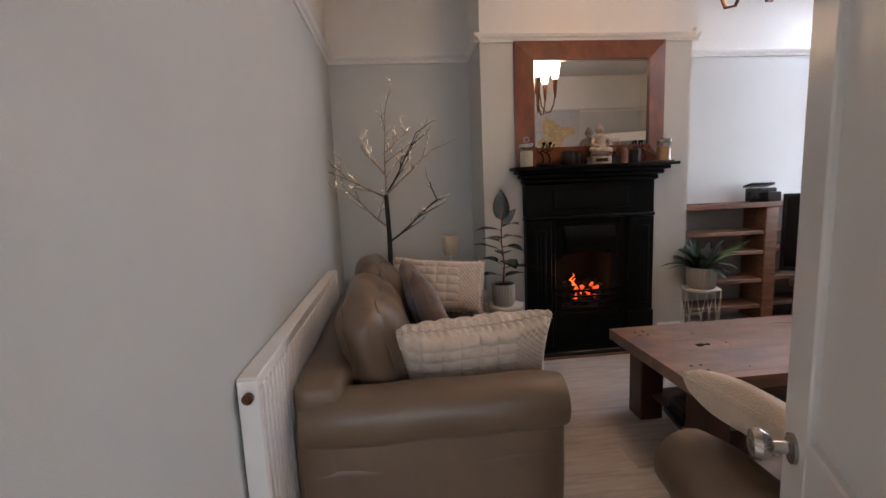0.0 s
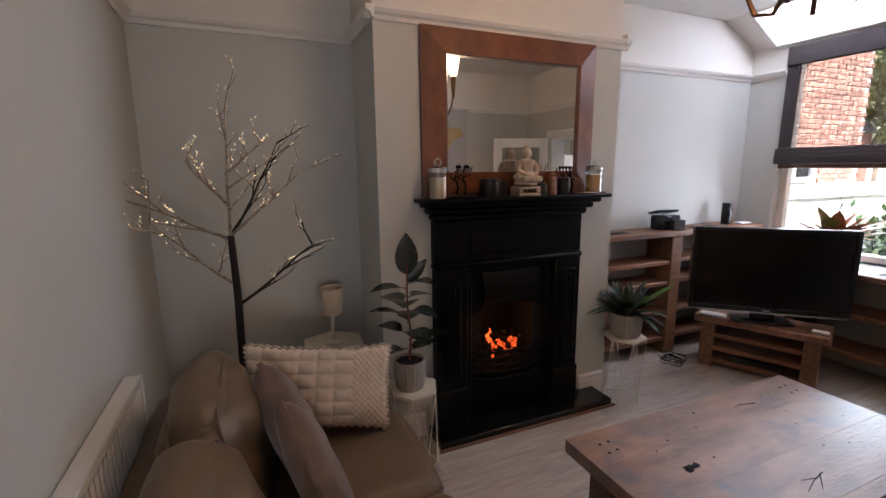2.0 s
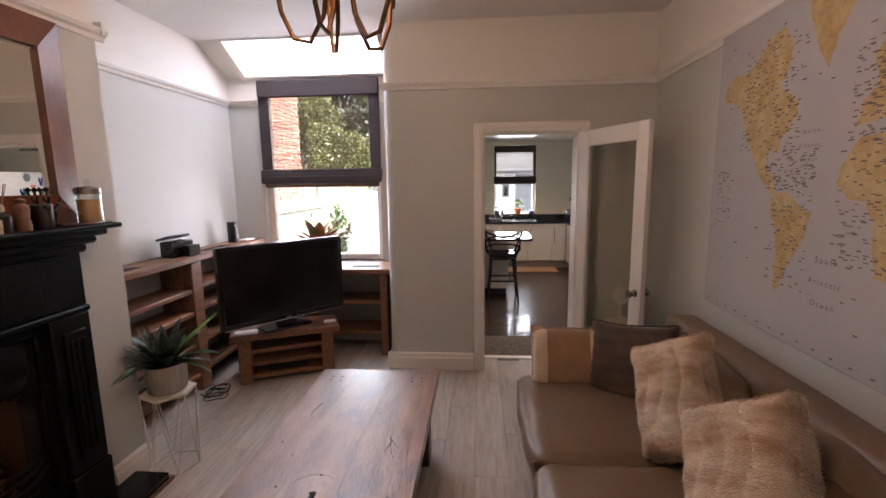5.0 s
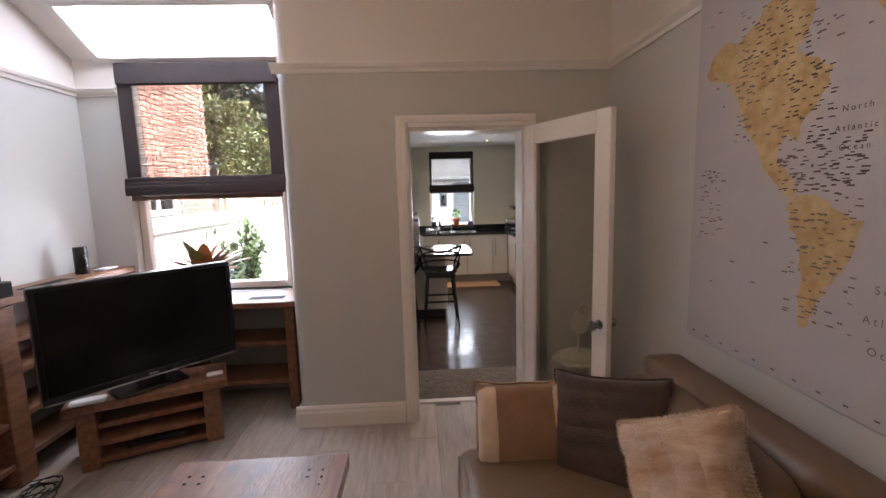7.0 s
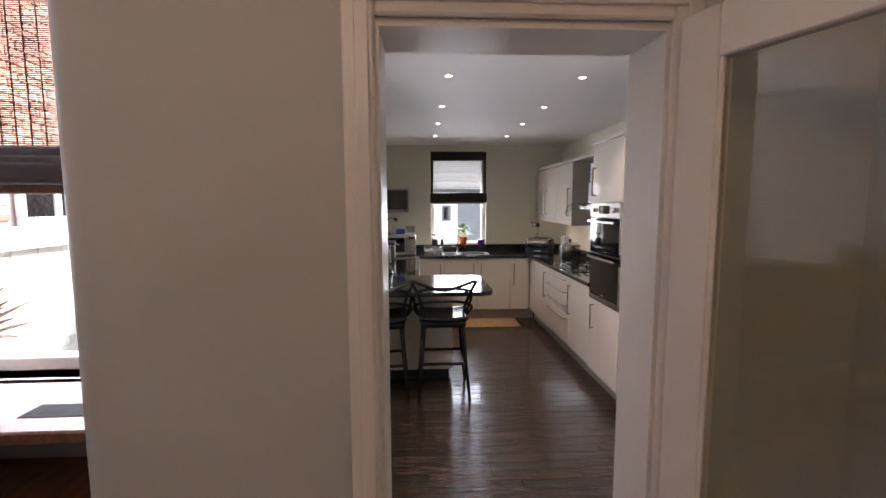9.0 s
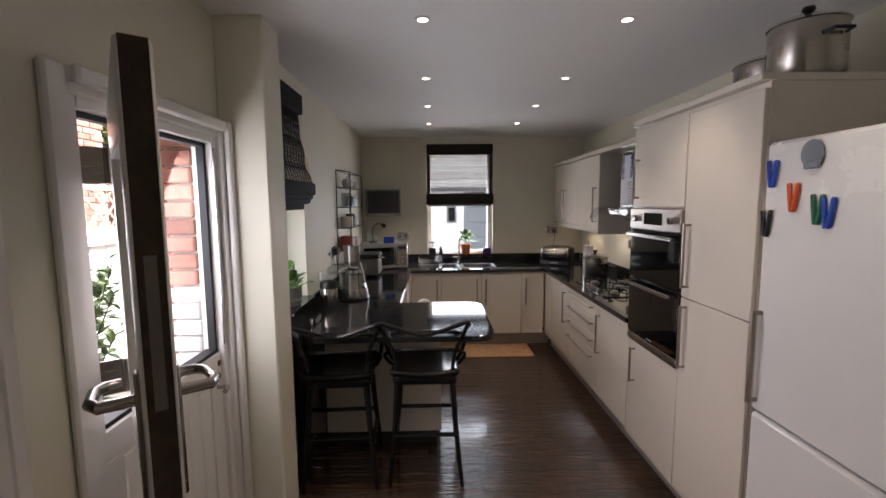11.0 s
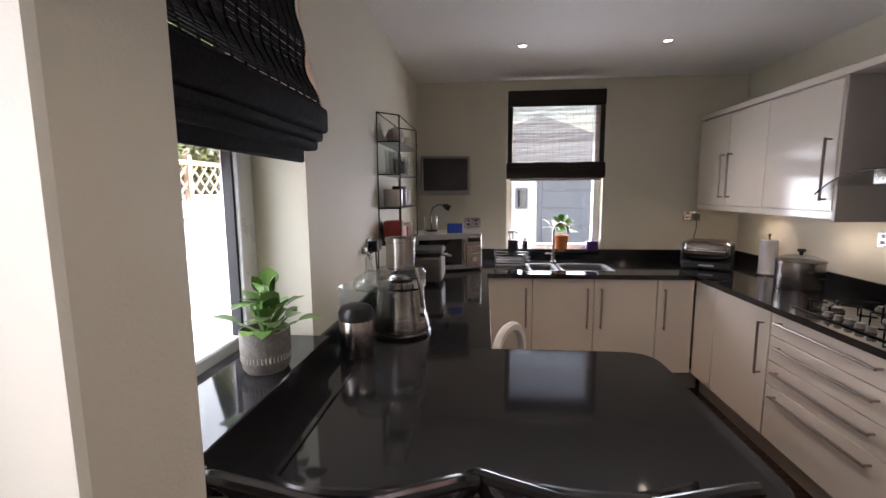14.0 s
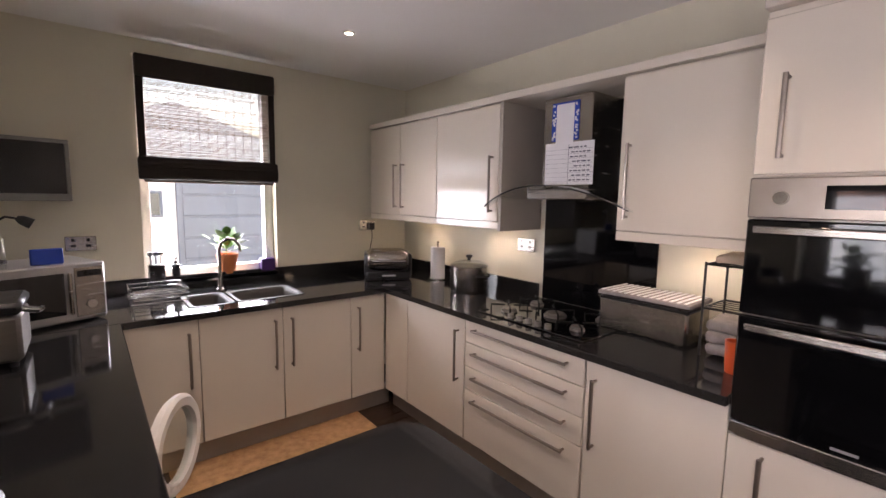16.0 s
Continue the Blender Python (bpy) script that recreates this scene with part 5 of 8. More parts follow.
def sofa(name, x, y, rz, L, D, label, seats, arms=(True, True), slim=False, back=0.84):
    """Rolled-arm sofa. Local: back along y = 0, seat faces +y, width along x from 0 to L."""
    s = thing(name, x, y, FL, label, "sofa", rz=rz)
    part("base", Mesh().soft(L / 2, D * 0.5, 0.2, L / 2 - 0.02, D * 0.5 - 0.03, 0.14, 0.03, 12, 0.0, 0.004, 5), LEATHER, s)
    part("back", Mesh().soft(L / 2, 0.1, 0.06 + (back - 0.06) / 2, L / 2 - 0.03, 0.095, (back - 0.06) / 2, 0.05, 16, 0.01, 0.006, 5), LEATHER, s)
    for e, on in ((0, arms[0]), (1, arms[1])):
        if not on:
            continue
        if slim and e == 1:
            part("arm", Mesh().soft(L - 0.05, D * 0.45, 0.34, 0.05, D * 0.42, 0.3, 0.04, 10, 0.006, 0.004, 5), LEATHER, s, "slim leather arm")
            continue
        cx = 0.13 if e == 0 else L - 0.13
        sg = -1 if e == 0 else 1
        a = Mesh().soft(cx, D * 0.5, 0.3, 0.1, D * 0.5 - 0.005, 0.24, 0.04, 10, 0.01, 0.004, 5)
        ring = []
        for q in range(11):
            t = q / 10
            rr = 0.118 * (1.0 - (0.12 if q in (0, 10) else 0))
            ring.append([(cx + sg * 0.03 + rr * math.cos(w_ * 6.283 / 20), 0.03 + (D - 0.03) * t, 0.5 + rr * 0.95 * math.sin(w_ * 6.283 / 20) + 0.004 * math.sin(q * 1.7)) for w_ in range(20)])
        a.rings(ring)
        part("arm", a, LEATHER, s, "rolled leather arm")
    n = seats
    w = (L - (0.35 if slim else 0.46)) / n
    bz, bh = (0.6, 0.2) if slim else (0.67, 0.235)
    for k in range(n):
        cx = 0.23 + w * (k + 0.5)
        part("seat_cushion", Mesh().soft(cx, 0.2 + (D - 0.2) / 2 + 0.01, 0.4, w / 2 - 0.006, (D - 0.2) / 2, 0.085, 0.055, 20, 0.035, 0.012, 5, seed=k), LEATHER_L, s, "creased leather seat cushion")
        part("piping", Mesh().tube([(cx - w / 2 + 0.03, D + 0.012, 0.435), (cx, D + 0.022, 0.435), (cx + w / 2 - 0.03, D + 0.012, 0.435)], 0.005, 6), LEATHER, s)
        part("back_cushion", Mesh().soft(cx, 0.0, 0.0, w / 2 - 0.004, 0.11, bh, 0.1, 24, 0.05, 0.024, 5, m=pose(0, 0.29, bz, 14) , seed=k + 4), LEATHER_L, s, "creased leather back cushion")
        for sy in (-0.07, 0.07):
            loop = [tuple(pose(0, 0.29, bz, 14) @ Vector((cx + px, sy, pz))) for px, pz in rounded_loop(w / 2 - 0.02, bh - 0.013, 0.09)]
            part("piping", Mesh().tube(loop, 0.0055, 6, closed=True), LEATHER, s, "stitched piping seam")
    for fx in (0.1, L - 0.1):
        for fy in (0.08, D - 0.08):
            part("foot", Mesh().lathe([(0.022, 0), (0.03, 0.03), (0.03, 0.062), (0, 0.062)], fx, fy, 0, 12), DARK_WOOD, s)
    return s


# along the radiator wall (faces east) and below the map (faces north)
sofa("sofa", 0.128, 3.66, -90, 1.67, 1.02, "taupe leather rolled-arm sofa along the radiator wall", 2, back=0.67)
sofa("sofa", 1.27, 0.6, 0, 2.07, 1.05, "taupe leather sofa below the large map", 2, slim=True)


def waffle(s):
    """Knitted blocks in the surface of a cushion, and a knobbly border at one end."""
    e = max(abs(s[0]), abs(s[2]))
    if e > 0.95:
        return Vector((0.005 * math.sin(s[2] * 60), 0, 0.005 * math.sin(s[0] * 60)))
    if s[0] > 0.5:
        v = 0.009 * (0.5 + 0.5 * math.sin(s[0] * 78) * math.sin(s[2] * 40))
    else:
        v = 0.017 * abs(math.sin(s[0] * 12.5)) ** 0.55 * abs(math.sin(s[2] * 9.4)) ** 0.55
    return Vector((0, math.copysign(v, s[1]) if abs(s[1]) > 0.3 else 0.0, 0))


def pleats(s):
    """Stitched rows across a velvet cushion."""
    v = 0.007 * abs(math.sin(s[2] * 9)) ** 0.6
    return Vector((0, math.copysign(v, s[1]) if abs(s[1]) > 0.3 else 0.0, 0))


def tufts(s):
    """Chunky rows of fur tufts."""
    v = 0.02 * (abs(math.sin(s[0] * 6.5 + 0.8 * math.sin(s[2] * 5))) ** 0.5) * (0.55 + 0.45 * abs(math.sin(s[2] * 8 + 2 * s[0])))
    return Vector((0, math.copysign(v, s[1]) if abs(s[1]) > 0.3 else 0.0, 0))


def cushion(x, y, z, rot, hw, hh, th, material, label, relief=None, n=22, amp=0.006, stripes=()):
    c_ = thing("cushion", x, y, z, label, "cushion", "scatter cushions")
    c_.matrix_world = pose(x, y, z, *rot)
    def edge(s):
        f = (1 - s[0] ** 4) * (1 - s[2] ** 4)
        out = Vector((0, -s[1] * th * 0.8 * (1 - max(0.0, f) ** 0.5), 0))
        corner = (abs(s[0]) * abs(s[2])) ** 3
        out += Vector((s[0] * 0.02 * corner, 0, s[2] * 0.02 * corner))
        return out + (relief(s) if relief else Vector((0, 0, 0)))
    part("cover", Mesh().soft(0, 0, 0, hw, th, hh, min(th, 0.03), n, 0.0, amp, 7, relief=edge, seed=x * 3), material, c_)
    if material is FUR:
        src, rngf, pile = c_.children[0].data, random.Random(int(x * 100)), Mesh()
        for p in src.polygons:
            if rngf.random() < 0.8:
                d = (p.normal + Vector((rngf.gauss(0, 0.5), rngf.gauss(0, 0.5), rngf.gauss(-0.35, 0.5)))).normalized() * rngf.uniform(0.006, 0.013)
                w_ = d.orthogonal().normalized() * 0.0016
                pile.face((p.center - w_, p.center + w_, p.center + d))
        part("pile", pile, FUR, c_, "long soft fur strands", smooth=False)["kind"] = "stuff"
    for (a, b, sm) in stripes:
        def edge2(s, a=a, b=b):
            f = (1 - ((a + b) / 2 + s[0] * (b - a) / 2) ** 4) * (1 - s[2] ** 4)
            return Vector((0, -s[1] * (th + 0.007) * 0.8 * (1 - max(0.0, f) ** 0.5), 0))
        part("stripe", Mesh().soft(hw * (a + b) / 2, 0, 0, hw * (b - a) / 2 + 0.006, th + 0.007, hh + 0.003, min(th, 0.03), 14, 0, amp * 0.4, 7, relief=edge2), sm, c_, "stripe of another cloth")
    return c_


cushion(0.85, 2.34, FL + 0.615, (24, -2, 3), 0.32, 0.165, 0.09, KNIT, "cream chunky knitted bolster cushion by the arm", waffle, 84, 0.003)
cushion(0.78, 3.34, FL + 0.7, (-22, 4, -14), 0.3, 0.165, 0.09, KNIT, "cream chunky knitted cushion at the far arm", waffle, 84, 0.003)
cushion(0.66, 3.1, FL + 0.66, (22, 20, -76), 0.19, 0.19, 0.08, BROWN_CLOTH, "plum brown velvet cushion on the sofa", None, 22, 0.01)
cushion(0.72, 2.88, FL + 0.61, (24, 32, -72), 0.2, 0.19, 0.07, BROWN_CLOTH, "mauve brown velvet cushion with a pale edge", None, 22, 0.01, ((0.86, 1.0, CREAM_CLOTH),))
cushion(3.12, 1.385, FL + 0.615, (16, 0, 86), 0.2, 0.17, 0.065, TAN_CLOTH, "tan and cream striped cushion against the arm", None, 22, 0.006, ((0.56, 1.0, CREAM_CLOTH), (-0.86, -0.58, CREAM_CLOTH)))
cushion(2.96, 1.08, FL + 0.66, (22, 8, 52), 0.22, 0.2, 0.07, DARK_CLOTH, "dark brown stitched velvet cushion in the corner", pleats, 40, 0.006)
cushion(2.44, 1.07, FL + 0.72, (26, 30, 38), 0.165, 0.235, 0.09, FUR, "cream and tan faux fur cushion on the sofa", tufts, 56, 0.01)
cushion(1.93, 1.08, FL + 0.71, (28, 34, 28), 0.185, 0.235, 0.1, FUR, "large cream faux fur cushion on the sofa", tufts, 56, 0.01)
cushion(1.62, 1.2, FL + 0.63, (48, 20, 10), 0.2, 0.18, 0.07, BROWN_CLOTH, "brown velvet cushion leaning on the fur cushion", None, 22, 0.01)
cushion(1.5, 1.46, FL + 0.69, (62, 10, -70), 0.2, 0.15, 0.06, CREAM_CLOTH, "cream linen cushion on the sofa arm", None, 20, 0.008)

# coffee table
ct = thing("coffee_table", 2.455, 2.5, FL, "thick reclaimed wood coffee table with stains and knots", "coffee table")
TT = 0.485
for k, (y0, y1) in enumerate(((-0.356, -0.3), (-0.2995, -0.075), (-0.0745, 0.15), (0.1505, 0.356))):
    part("board", Mesh().box(-0.727, y0, TT - 0.058, 0.727, y1, TT + 0.0002 * (k % 2), 0.0004), TABLE_WOOD if k else TABLE_EDGE, ct, "worn top board", smooth=False)
for sx in (-1, 1):
    for sy in (-1, 1):
        part("leg", Mesh().box(sx * 0.56 - 0.065, sy * 0.25 - 0.065, 0, sx * 0.56 + 0.065, sy * 0.25 + 0.065, TT - 0.058, 0.006), DARK_WOOD, ct)
        for px, py in ((-0.024, -0.03), (0.022, -0.026), (-0.02, 0.028), (0.026, 0.03)):
            part("peg", Mesh().lathe([(0.0075, TT - 0.002), (0.007, TT + 0.0012), (0, TT + 0.0014)], sx * 0.6 + px, sy * 0.24 + py, 0, 10), SOOT, ct, "dark wooden peg")
part("apron", Mesh().box(-0.5, -0.27, 0.34, 0.5, -0.24, TT - 0.059, 0.004).box(-0.5, 0.24, 0.34, 0.5, 0.27, TT - 0.059, 0.004), DARK_WOOD, ct)
part("shelf", Mesh().box(-0.56, -0.24, 0.13, 0.56, 0.24, 0.155, 0.004), DARK_WOOD, ct)
rng = random.Random(17)
for k in range(14):
    r = rng.uniform(0.003, 0.006)
    part("knot", Mesh().lathe([(r, TT - 0.002), (r * 0.9, TT + 0.0012), (0, TT + 0.0014)], rng.uniform(-0.5, 0.62), rng.uniform(-0.28, 0.28), 0, 8), SOOT, ct, "dark nail hole")
part("knot", Mesh().soft(-0.4, 0.02, TT, 0.034, 0.013, 0.0022, 0.002, 8, 0, 0.009, 34).soft(-0.425, 0.006, TT, 0.02, 0.01, 0.0022, 0.002, 6, 0, 0.007, 40), SOOT, ct, "deep dark knot hole")
for pts in (((0.02, -0.2), (-0.06, -0.215), (-0.14, -0.24)), ((-0.03, -0.212), (-0.1, -0.195)), ((0.0, -0.204), (-0.08, -0.255)), ((0.3, 0.22), (0.22, 0.24), (0.16, 0.235))):
    part("crack", Mesh().tube([(x, y, TT) for x, y in pts], 0.003, 5, 0.0012), SOOT, ct, "branching dark crack")
part("ring_stain", Mesh().tube([(-0.36 + 0.1 * math.cos(a), 0.03 + 0.1 * math.sin(a), TT - 0.0004) for a in [i * 4.6 / 28 - 1.2 for i in range(28)]], 0.0016, 5), GREEN_BOOK, ct, "pale ring mark")
rng = random.Random(2)
for k in range(4):
    w2, l2 = rng.uniform(0.1, 0.14), rng.uniform(0.14, 0.2)
    bk = thing("book", 1.98 + rng.uniform(-0.02, 0.02), 2.38, FL + 0.155 + k * 0.028, "worn dark book in the pile under the table", "book", "books under the table", rng.uniform(-12, 12))
    part("pages", Mesh().box(-w2 + 0.004, -l2 / 2 + 0.004, 0.003, w2 - 0.004, l2 / 2 - 0.004, 0.025), GREEN_BOOK, bk)
    part("cover", Mesh().box(-w2, -l2 / 2, 0, w2, l2 / 2, 0.003, 0.001).box(-w2, -l2 / 2, 0.025, w2, l2 / 2, 0.028, 0.001).box(-w2, -l2 / 2, 0.003, -w2 + 0.003, l2 / 2, 0.025), TV_BLACK, bk)

# television on its stand, turned towards the room
ts = thing("tv_stand", 4.25, 3.59, FL, "low reclaimed wood television stand with slatted shelves", "tv stand", rz=24)
part("top", Mesh().box(-0.25, -0.43, 0.375, 0.1, 0.43, 0.43, 0.008), SHELF_WOOD, ts)
for s in (-1, 1):
    part("side", Mesh().box(-0.21, s * 0.33 - 0.05, 0, 0.08, s * 0.33 + 0.05, 0.375, 0.006), SHELF_WOOD, ts)
for z in (0.03, 0.14, 0.25):
    part("shelf", Mesh().box(-0.2, -0.28, z, 0.08, 0.28, z + 0.035, 0.005), SHELF_WOOD, ts)
single("media_player", Mesh().box(-0.1, -0.16, 0, 0.1, 0.16, 0.04, 0.004), TV_BLACK, "slim black media box on the stand shelf", "media player", 4.2, 3.57, FL + 0.065, 24)
tv = thing("television", 4.1, 3.5, FL + 0.43, "large black flat television with a silver bottom edge", "television", rz=48)
part("screen", Mesh().box(-0.02, -0.49, 0.135, -0.017, 0.49, 0.71), TV_SCREEN, tv, "switched-off screen", smooth=False)
part("bezel", Mesh().box(-0.016, -0.52, 0.09, 0.06, 0.52, 0.735, 0.012).box(-0.03, -0.52, 0.71, -0.016, 0.52, 0.735, 0.004).box(-0.03, -0.52, 0.095, -0.016, 0.52, 0.13, 0.004).box(-0.03, -0.52, 0.13, -0.016, -0.495, 0.71, 0.003).box(-0.03, 0.495, 0.13, -0.016, 0.52, 0.71, 0.003), TV_BLACK, tv)
part("trim", Mesh().box(-0.032, -0.51, 0.086, -0.01, 0.51, 0.096, 0.003), SILVER, tv, "silver edge")
part("badge", Mesh().box(-0.032, -0.025, 0.106, -0.03, 0.025, 0.115), SILVER, tv)
part("stand", Mesh().box(-0.03, -0.2, 0, 0.16, 0.2, 0.02, 0.006).box(0.02, -0.08, 0.02, 0.06, 0.08, 0.1, 0.006), TV_BLACK, tv)
single("remote_tray", Mesh().box(-0.04, -0.09, 0, 0.04, 0.09, 0.025, 0.01), WHITE_PLASTIC, "small white box beside the television foot", "box", 3.93, 3.78, FL + 0.431, 24)
single("remote_tray", Mesh().box(-0.03, -0.05, 0, 0.03, 0.05, 0.02, 0.008), WHITE_PLASTIC, "small white box at the end of the stand", "box", 4.26, 3.2, FL + 0.431, 24)
cb = Mesh()
rng = random.Random(6)
for k in range(7):
    cx, cy = 3.72 + rng.uniform(-0.06, 0.06), 3.97 + rng.uniform(-0.04, 0.04)
    r = rng.uniform(0.05, 0.1)
    cb.tube([(cx + r * math.cos(a + k), cy + r * math.sin(a + k), FL + 0.006 + 0.012 * (k % 4) + 0.01 * math.sin(3 * a)) for a in [i * 0.45 for i in range(12)]], 0.004, 5)
single("cables", cb, TV_BLACK, "tangle of black cables on the floor", "cables")

# shelving in the alcove and under the window
sv = thing("shelf_unit", 4.02, 4.24, FL, "reclaimed wood shelf unit along the alcove wall", "shelf")
part("top", Mesh().box(-1.09, -0.15, 1.04, 0.97, 0.14, 1.085, 0.008), SHELF_WOOD, sv)
part("top_slot", Mesh().box(-0.92, -0.07, 1.0855, -0.62, 0.02, 1.0865), SOOT, sv, "dark slot in the top")
part("top_slot", Mesh().box(0.1, -0.07, 1.0855, 0.45, 0.02, 1.0865), SOOT, sv, "dark slot in the top")
for x0, x1 in ((-1.09, -1.04), (-0.22, -0.1), (0.5, 0.55)):
    part("upright", Mesh().box(x0, -0.14, 0, x1, 0.13, 1.04, 0.006), SHELF_WOOD, sv)
for z in (0.12, 0.36, 0.62, 0.8):
    for x0, x1 in ((-1.04, -0.22), (-0.1, 0.5)):
        part("shelf", Mesh().box(x0, -0.13, z + (0.0 if x0 < -0.5 else 0.015), x1, 0.13, z + (0.035 if x0 < -0.5 else 0.05), 0.005), SHELF_WOOD, sv)
wv = thing("window_shelf", 4.74, 3.2, FL, "reclaimed wood shelf below the window", "shelf")
part("top", Mesh().box(-0.2, -0.5, 0.8, 0.25, 0.85, 0.845, 0.008), SHELF_WOOD, wv)
part("top_slot", Mesh().box(-0.1, -0.36, 0.8455, 0.0, -0.1, 0.8465), SOOT, wv, "dark slot in the top")
for y0 in (-0.45, 0.35):
    part("upright", Mesh().box(-0.16, y0, 0, 0.2, y0 + 0.07, 0.8, 0.006), SHELF_WOOD, wv)
for z in (0.2, 0.5):
    part("shelf", Mesh().box(-0.14, -0.38, z, 0.2, 0.35, z + 0.035, 0.005), SHELF_WOOD, wv)
sb = thing("card_box", 3.86, 4.23, FL + 1.087, "black leather desk box with a smaller box in front", "box", rz=-8)
part("body", Mesh().box(-0.11, -0.05, 0, 0.1, 0.07, 0.12, 0.008), TV_BLACK, sb)
part("lid", Mesh().box(-0.12, -0.06, 0.13, 0.1, 0.06, 0.15, 0.006, pose(0, 0, 0.01, -14)), TV_BLACK, sb)
part("front_box", Mesh().box(-0.02, -0.11, 0, 0.1, -0.055, 0.085, 0.006), DARK_JAR, sb)
single("speaker", Mesh().lathe([(0.04, 0), (0.042, 0.004), (0.042, 0.19), (0.038, 0.196), (0, 0.196)]), TV_BLACK, "tall black cylinder speaker on the shelf", "speaker", 4.64, 4.24, FL + 1.087)
single("notepad", Mesh().box(-0.08, -0.04, 0, 0.08, 0.04, 0.012, 0.003), PAPER, "small white notepad on the shelf end", "notepad", 4.82, 4.2, FL + 1.087)
cr = thing("croton_plant", 4.8, 3.46, FL + 0.847, "rust and green leaved plant in a white pot", "houseplant")
ribbed_pot(cr, 0.085, 0.15, WHITE_PLASTIC)
rng = random.Random(23)
for k in range(40):
    a, e, l = rng.uniform(1.3, 5.6), rng.uniform(0.15, 1.2), rng.uniform(0.24, 0.4)
    d = Vector((math.cos(a) * math.cos(e), math.sin(a) * math.cos(e), math.sin(e)))
    part("leaf", Mesh().leaf((0, 0, 0.17), Vector((0, 0, 0.19)) + d * l, rng.uniform(0.085, 0.12), fold=0.14, droop=0.06, n=7), LEAF_RUST if k % 4 else LEAF_YEL, cr)

# lamp behind the glass door
fnl = thing("spot_lamp", 4.1, 0.79, FL + 0.5, "white retro spot lamp on the wire table", "lamp", rz=20)
part("base", Mesh().lathe([(0.12, 0), (0.122, 0.02), (0.1, 0.035), (0.02, 0.045), (0, 0.045)], seg=32), WHITE_METAL, fnl)
part("stem", Mesh().tube([(0, 0, 0.04), (0.0, 0.0, 0.16)], 0.011, 8).tube([(0.0, -0.06, 0.22), (0, 0, 0.15), (0.0, 0.06, 0.22)], 0.007, 8), WHITE_METAL, fnl)
part("head", Mesh().lathe([(0.052, 0), (0.06, 0.01), (0.064, 0.155), (0.067, 0.165), (0.061, 0.165), (0.055, 0.02), (0, 0.02)], m=pose(0.02, 0.0, 0.2, 0, -40, 0)), WHITE_METAL, fnl, "cylindrical white shade")
part("knob", Mesh().lathe([(0.016, 0), (0.018, 0.015), (0, 0.02)], m=Matrix.Translation((0, -0.065, 0.22)) @ Matrix.Rotation(radians(90), 4, "X")), STEEL, fnl)

# wall map
mp_ = thing("wall_map", 2.205, 0.52, 0.94, "large world map printed on stretched canvas", "map")
part("canvas", Mesh().box(-1.14, 0.002, 0, 1.14, 0.026, 1.51, 0.004), CANVAS, mp_)
# land outlines as (fraction along, fraction up), smoothed by noise
LANDS = {
    "north_america": [(.01, .77), (.03, .82), (.055, .84), (.1, .83), (.14, .86), (.17, .91), (.22, .93), (.25, .86), (.24, .79), (.215, .76), (.235, .74), (.28, .7), (.275, .655), (.255, .62), (.235, .585), (.235, .55), (.215, .57), (.2, .55), (.195, .52), (.215, .49), (.238, .44), (.222, .425), (.175, .49), (.155, .54), (.125, .6), (.1, .68), (.07, .74), (.03, .75)],
    "greenland": [(.285, .94), (.31, .85), (.346, .76), (.36, .83), (.385, .89), (.41, .96), (.36, .985), (.3, .98)],
    "south_america": [(.23, .425), (.26, .44), (.29, .42), (.31, .4), (.343, .385), (.335, .33), (.32, .28), (.3, .24), (.285, .19), (.275, .15), (.262, .13), (.255, .17), (.257, .24), (.25, .31), (.232, .36), (.225, .4)],
    "africa": [(.395, .465), (.405, .52), (.43, .57), (.47, .58), (.53, .575), (.57, .55), (.6, .5), (.635, .46), (.605, .42), (.58, .36), (.57, .3), (.53, .25), (.492, .24), (.48, .3), (.475, .37), (.455, .42), (.42, .425)],
    "eurasia": [(.42, .6), (.43, .66), (.455, .69), (.44, .76), (.5, .84), (.55, .83), (.62, .87), (.7, .91), (.8, .89), (.9, .87), (.98, .85), (.95, .79), (.88, .74), (.86, .67), (.83, .62), (.8, .54), (.78, .48), (.74, .53), (.7, .46), (.67, .54), (.62, .56), (.57, .61), (.5, .62)],
    "australia": [(.84, .3), (.87, .35), (.91, .35), (.94, .28), (.92, .23), (.88, .24), (.84, .25)],
}
for nm, pts in LANDS.items():
    lm = Mesh()
    ring = []
    n = len(pts)
    for i in range(n):
        (ax, az), (bx, bz) = pts[i], pts[(i + 1) % n]
        for j in range(6):
            t = j / 6
            q = Vector((ax + (bx - ax) * t, 0, az + (bz - az) * t))
            q += Vector((noise.noise(q * 60), 0, noise.noise(q * 60 + Vector((9, 9, 9))))) * 0.006
            ring.append((1.1 - q.x * 2.2, 0.028, 0.02 + q.z * 1.47))
    flat = [Vector((q[0], q[2], 0)) for q in ring]
    for tri in geometry.tessellate_polygon([flat]):
        a, b, c_ = [Vector(ring[i]) for i in tri]
        if (b - a).cross(c_ - a).y < 0:
            b, c_ = c_, b
        lm.face((a, b, c_))
    part("land", lm, LAND, mp_, "printed ochre land mass", smooth=False)
rng = random.Random(40)
ink, ink2 = Mesh(), Mesh()
lab = [(.1, .29, .56, .9, 230), (.2, .34, .44, .56, 130), (.225, .34, .15, .44, 90), (.4, .62, .25, .58, 240), (.41, .62, .56, .8, 330), (.62, .98, .45, .88, 240), (.83, .96, .23, .42, 60), (.02, .98, .06, .95, 70), (.01, .08, .3, .5, 50)]
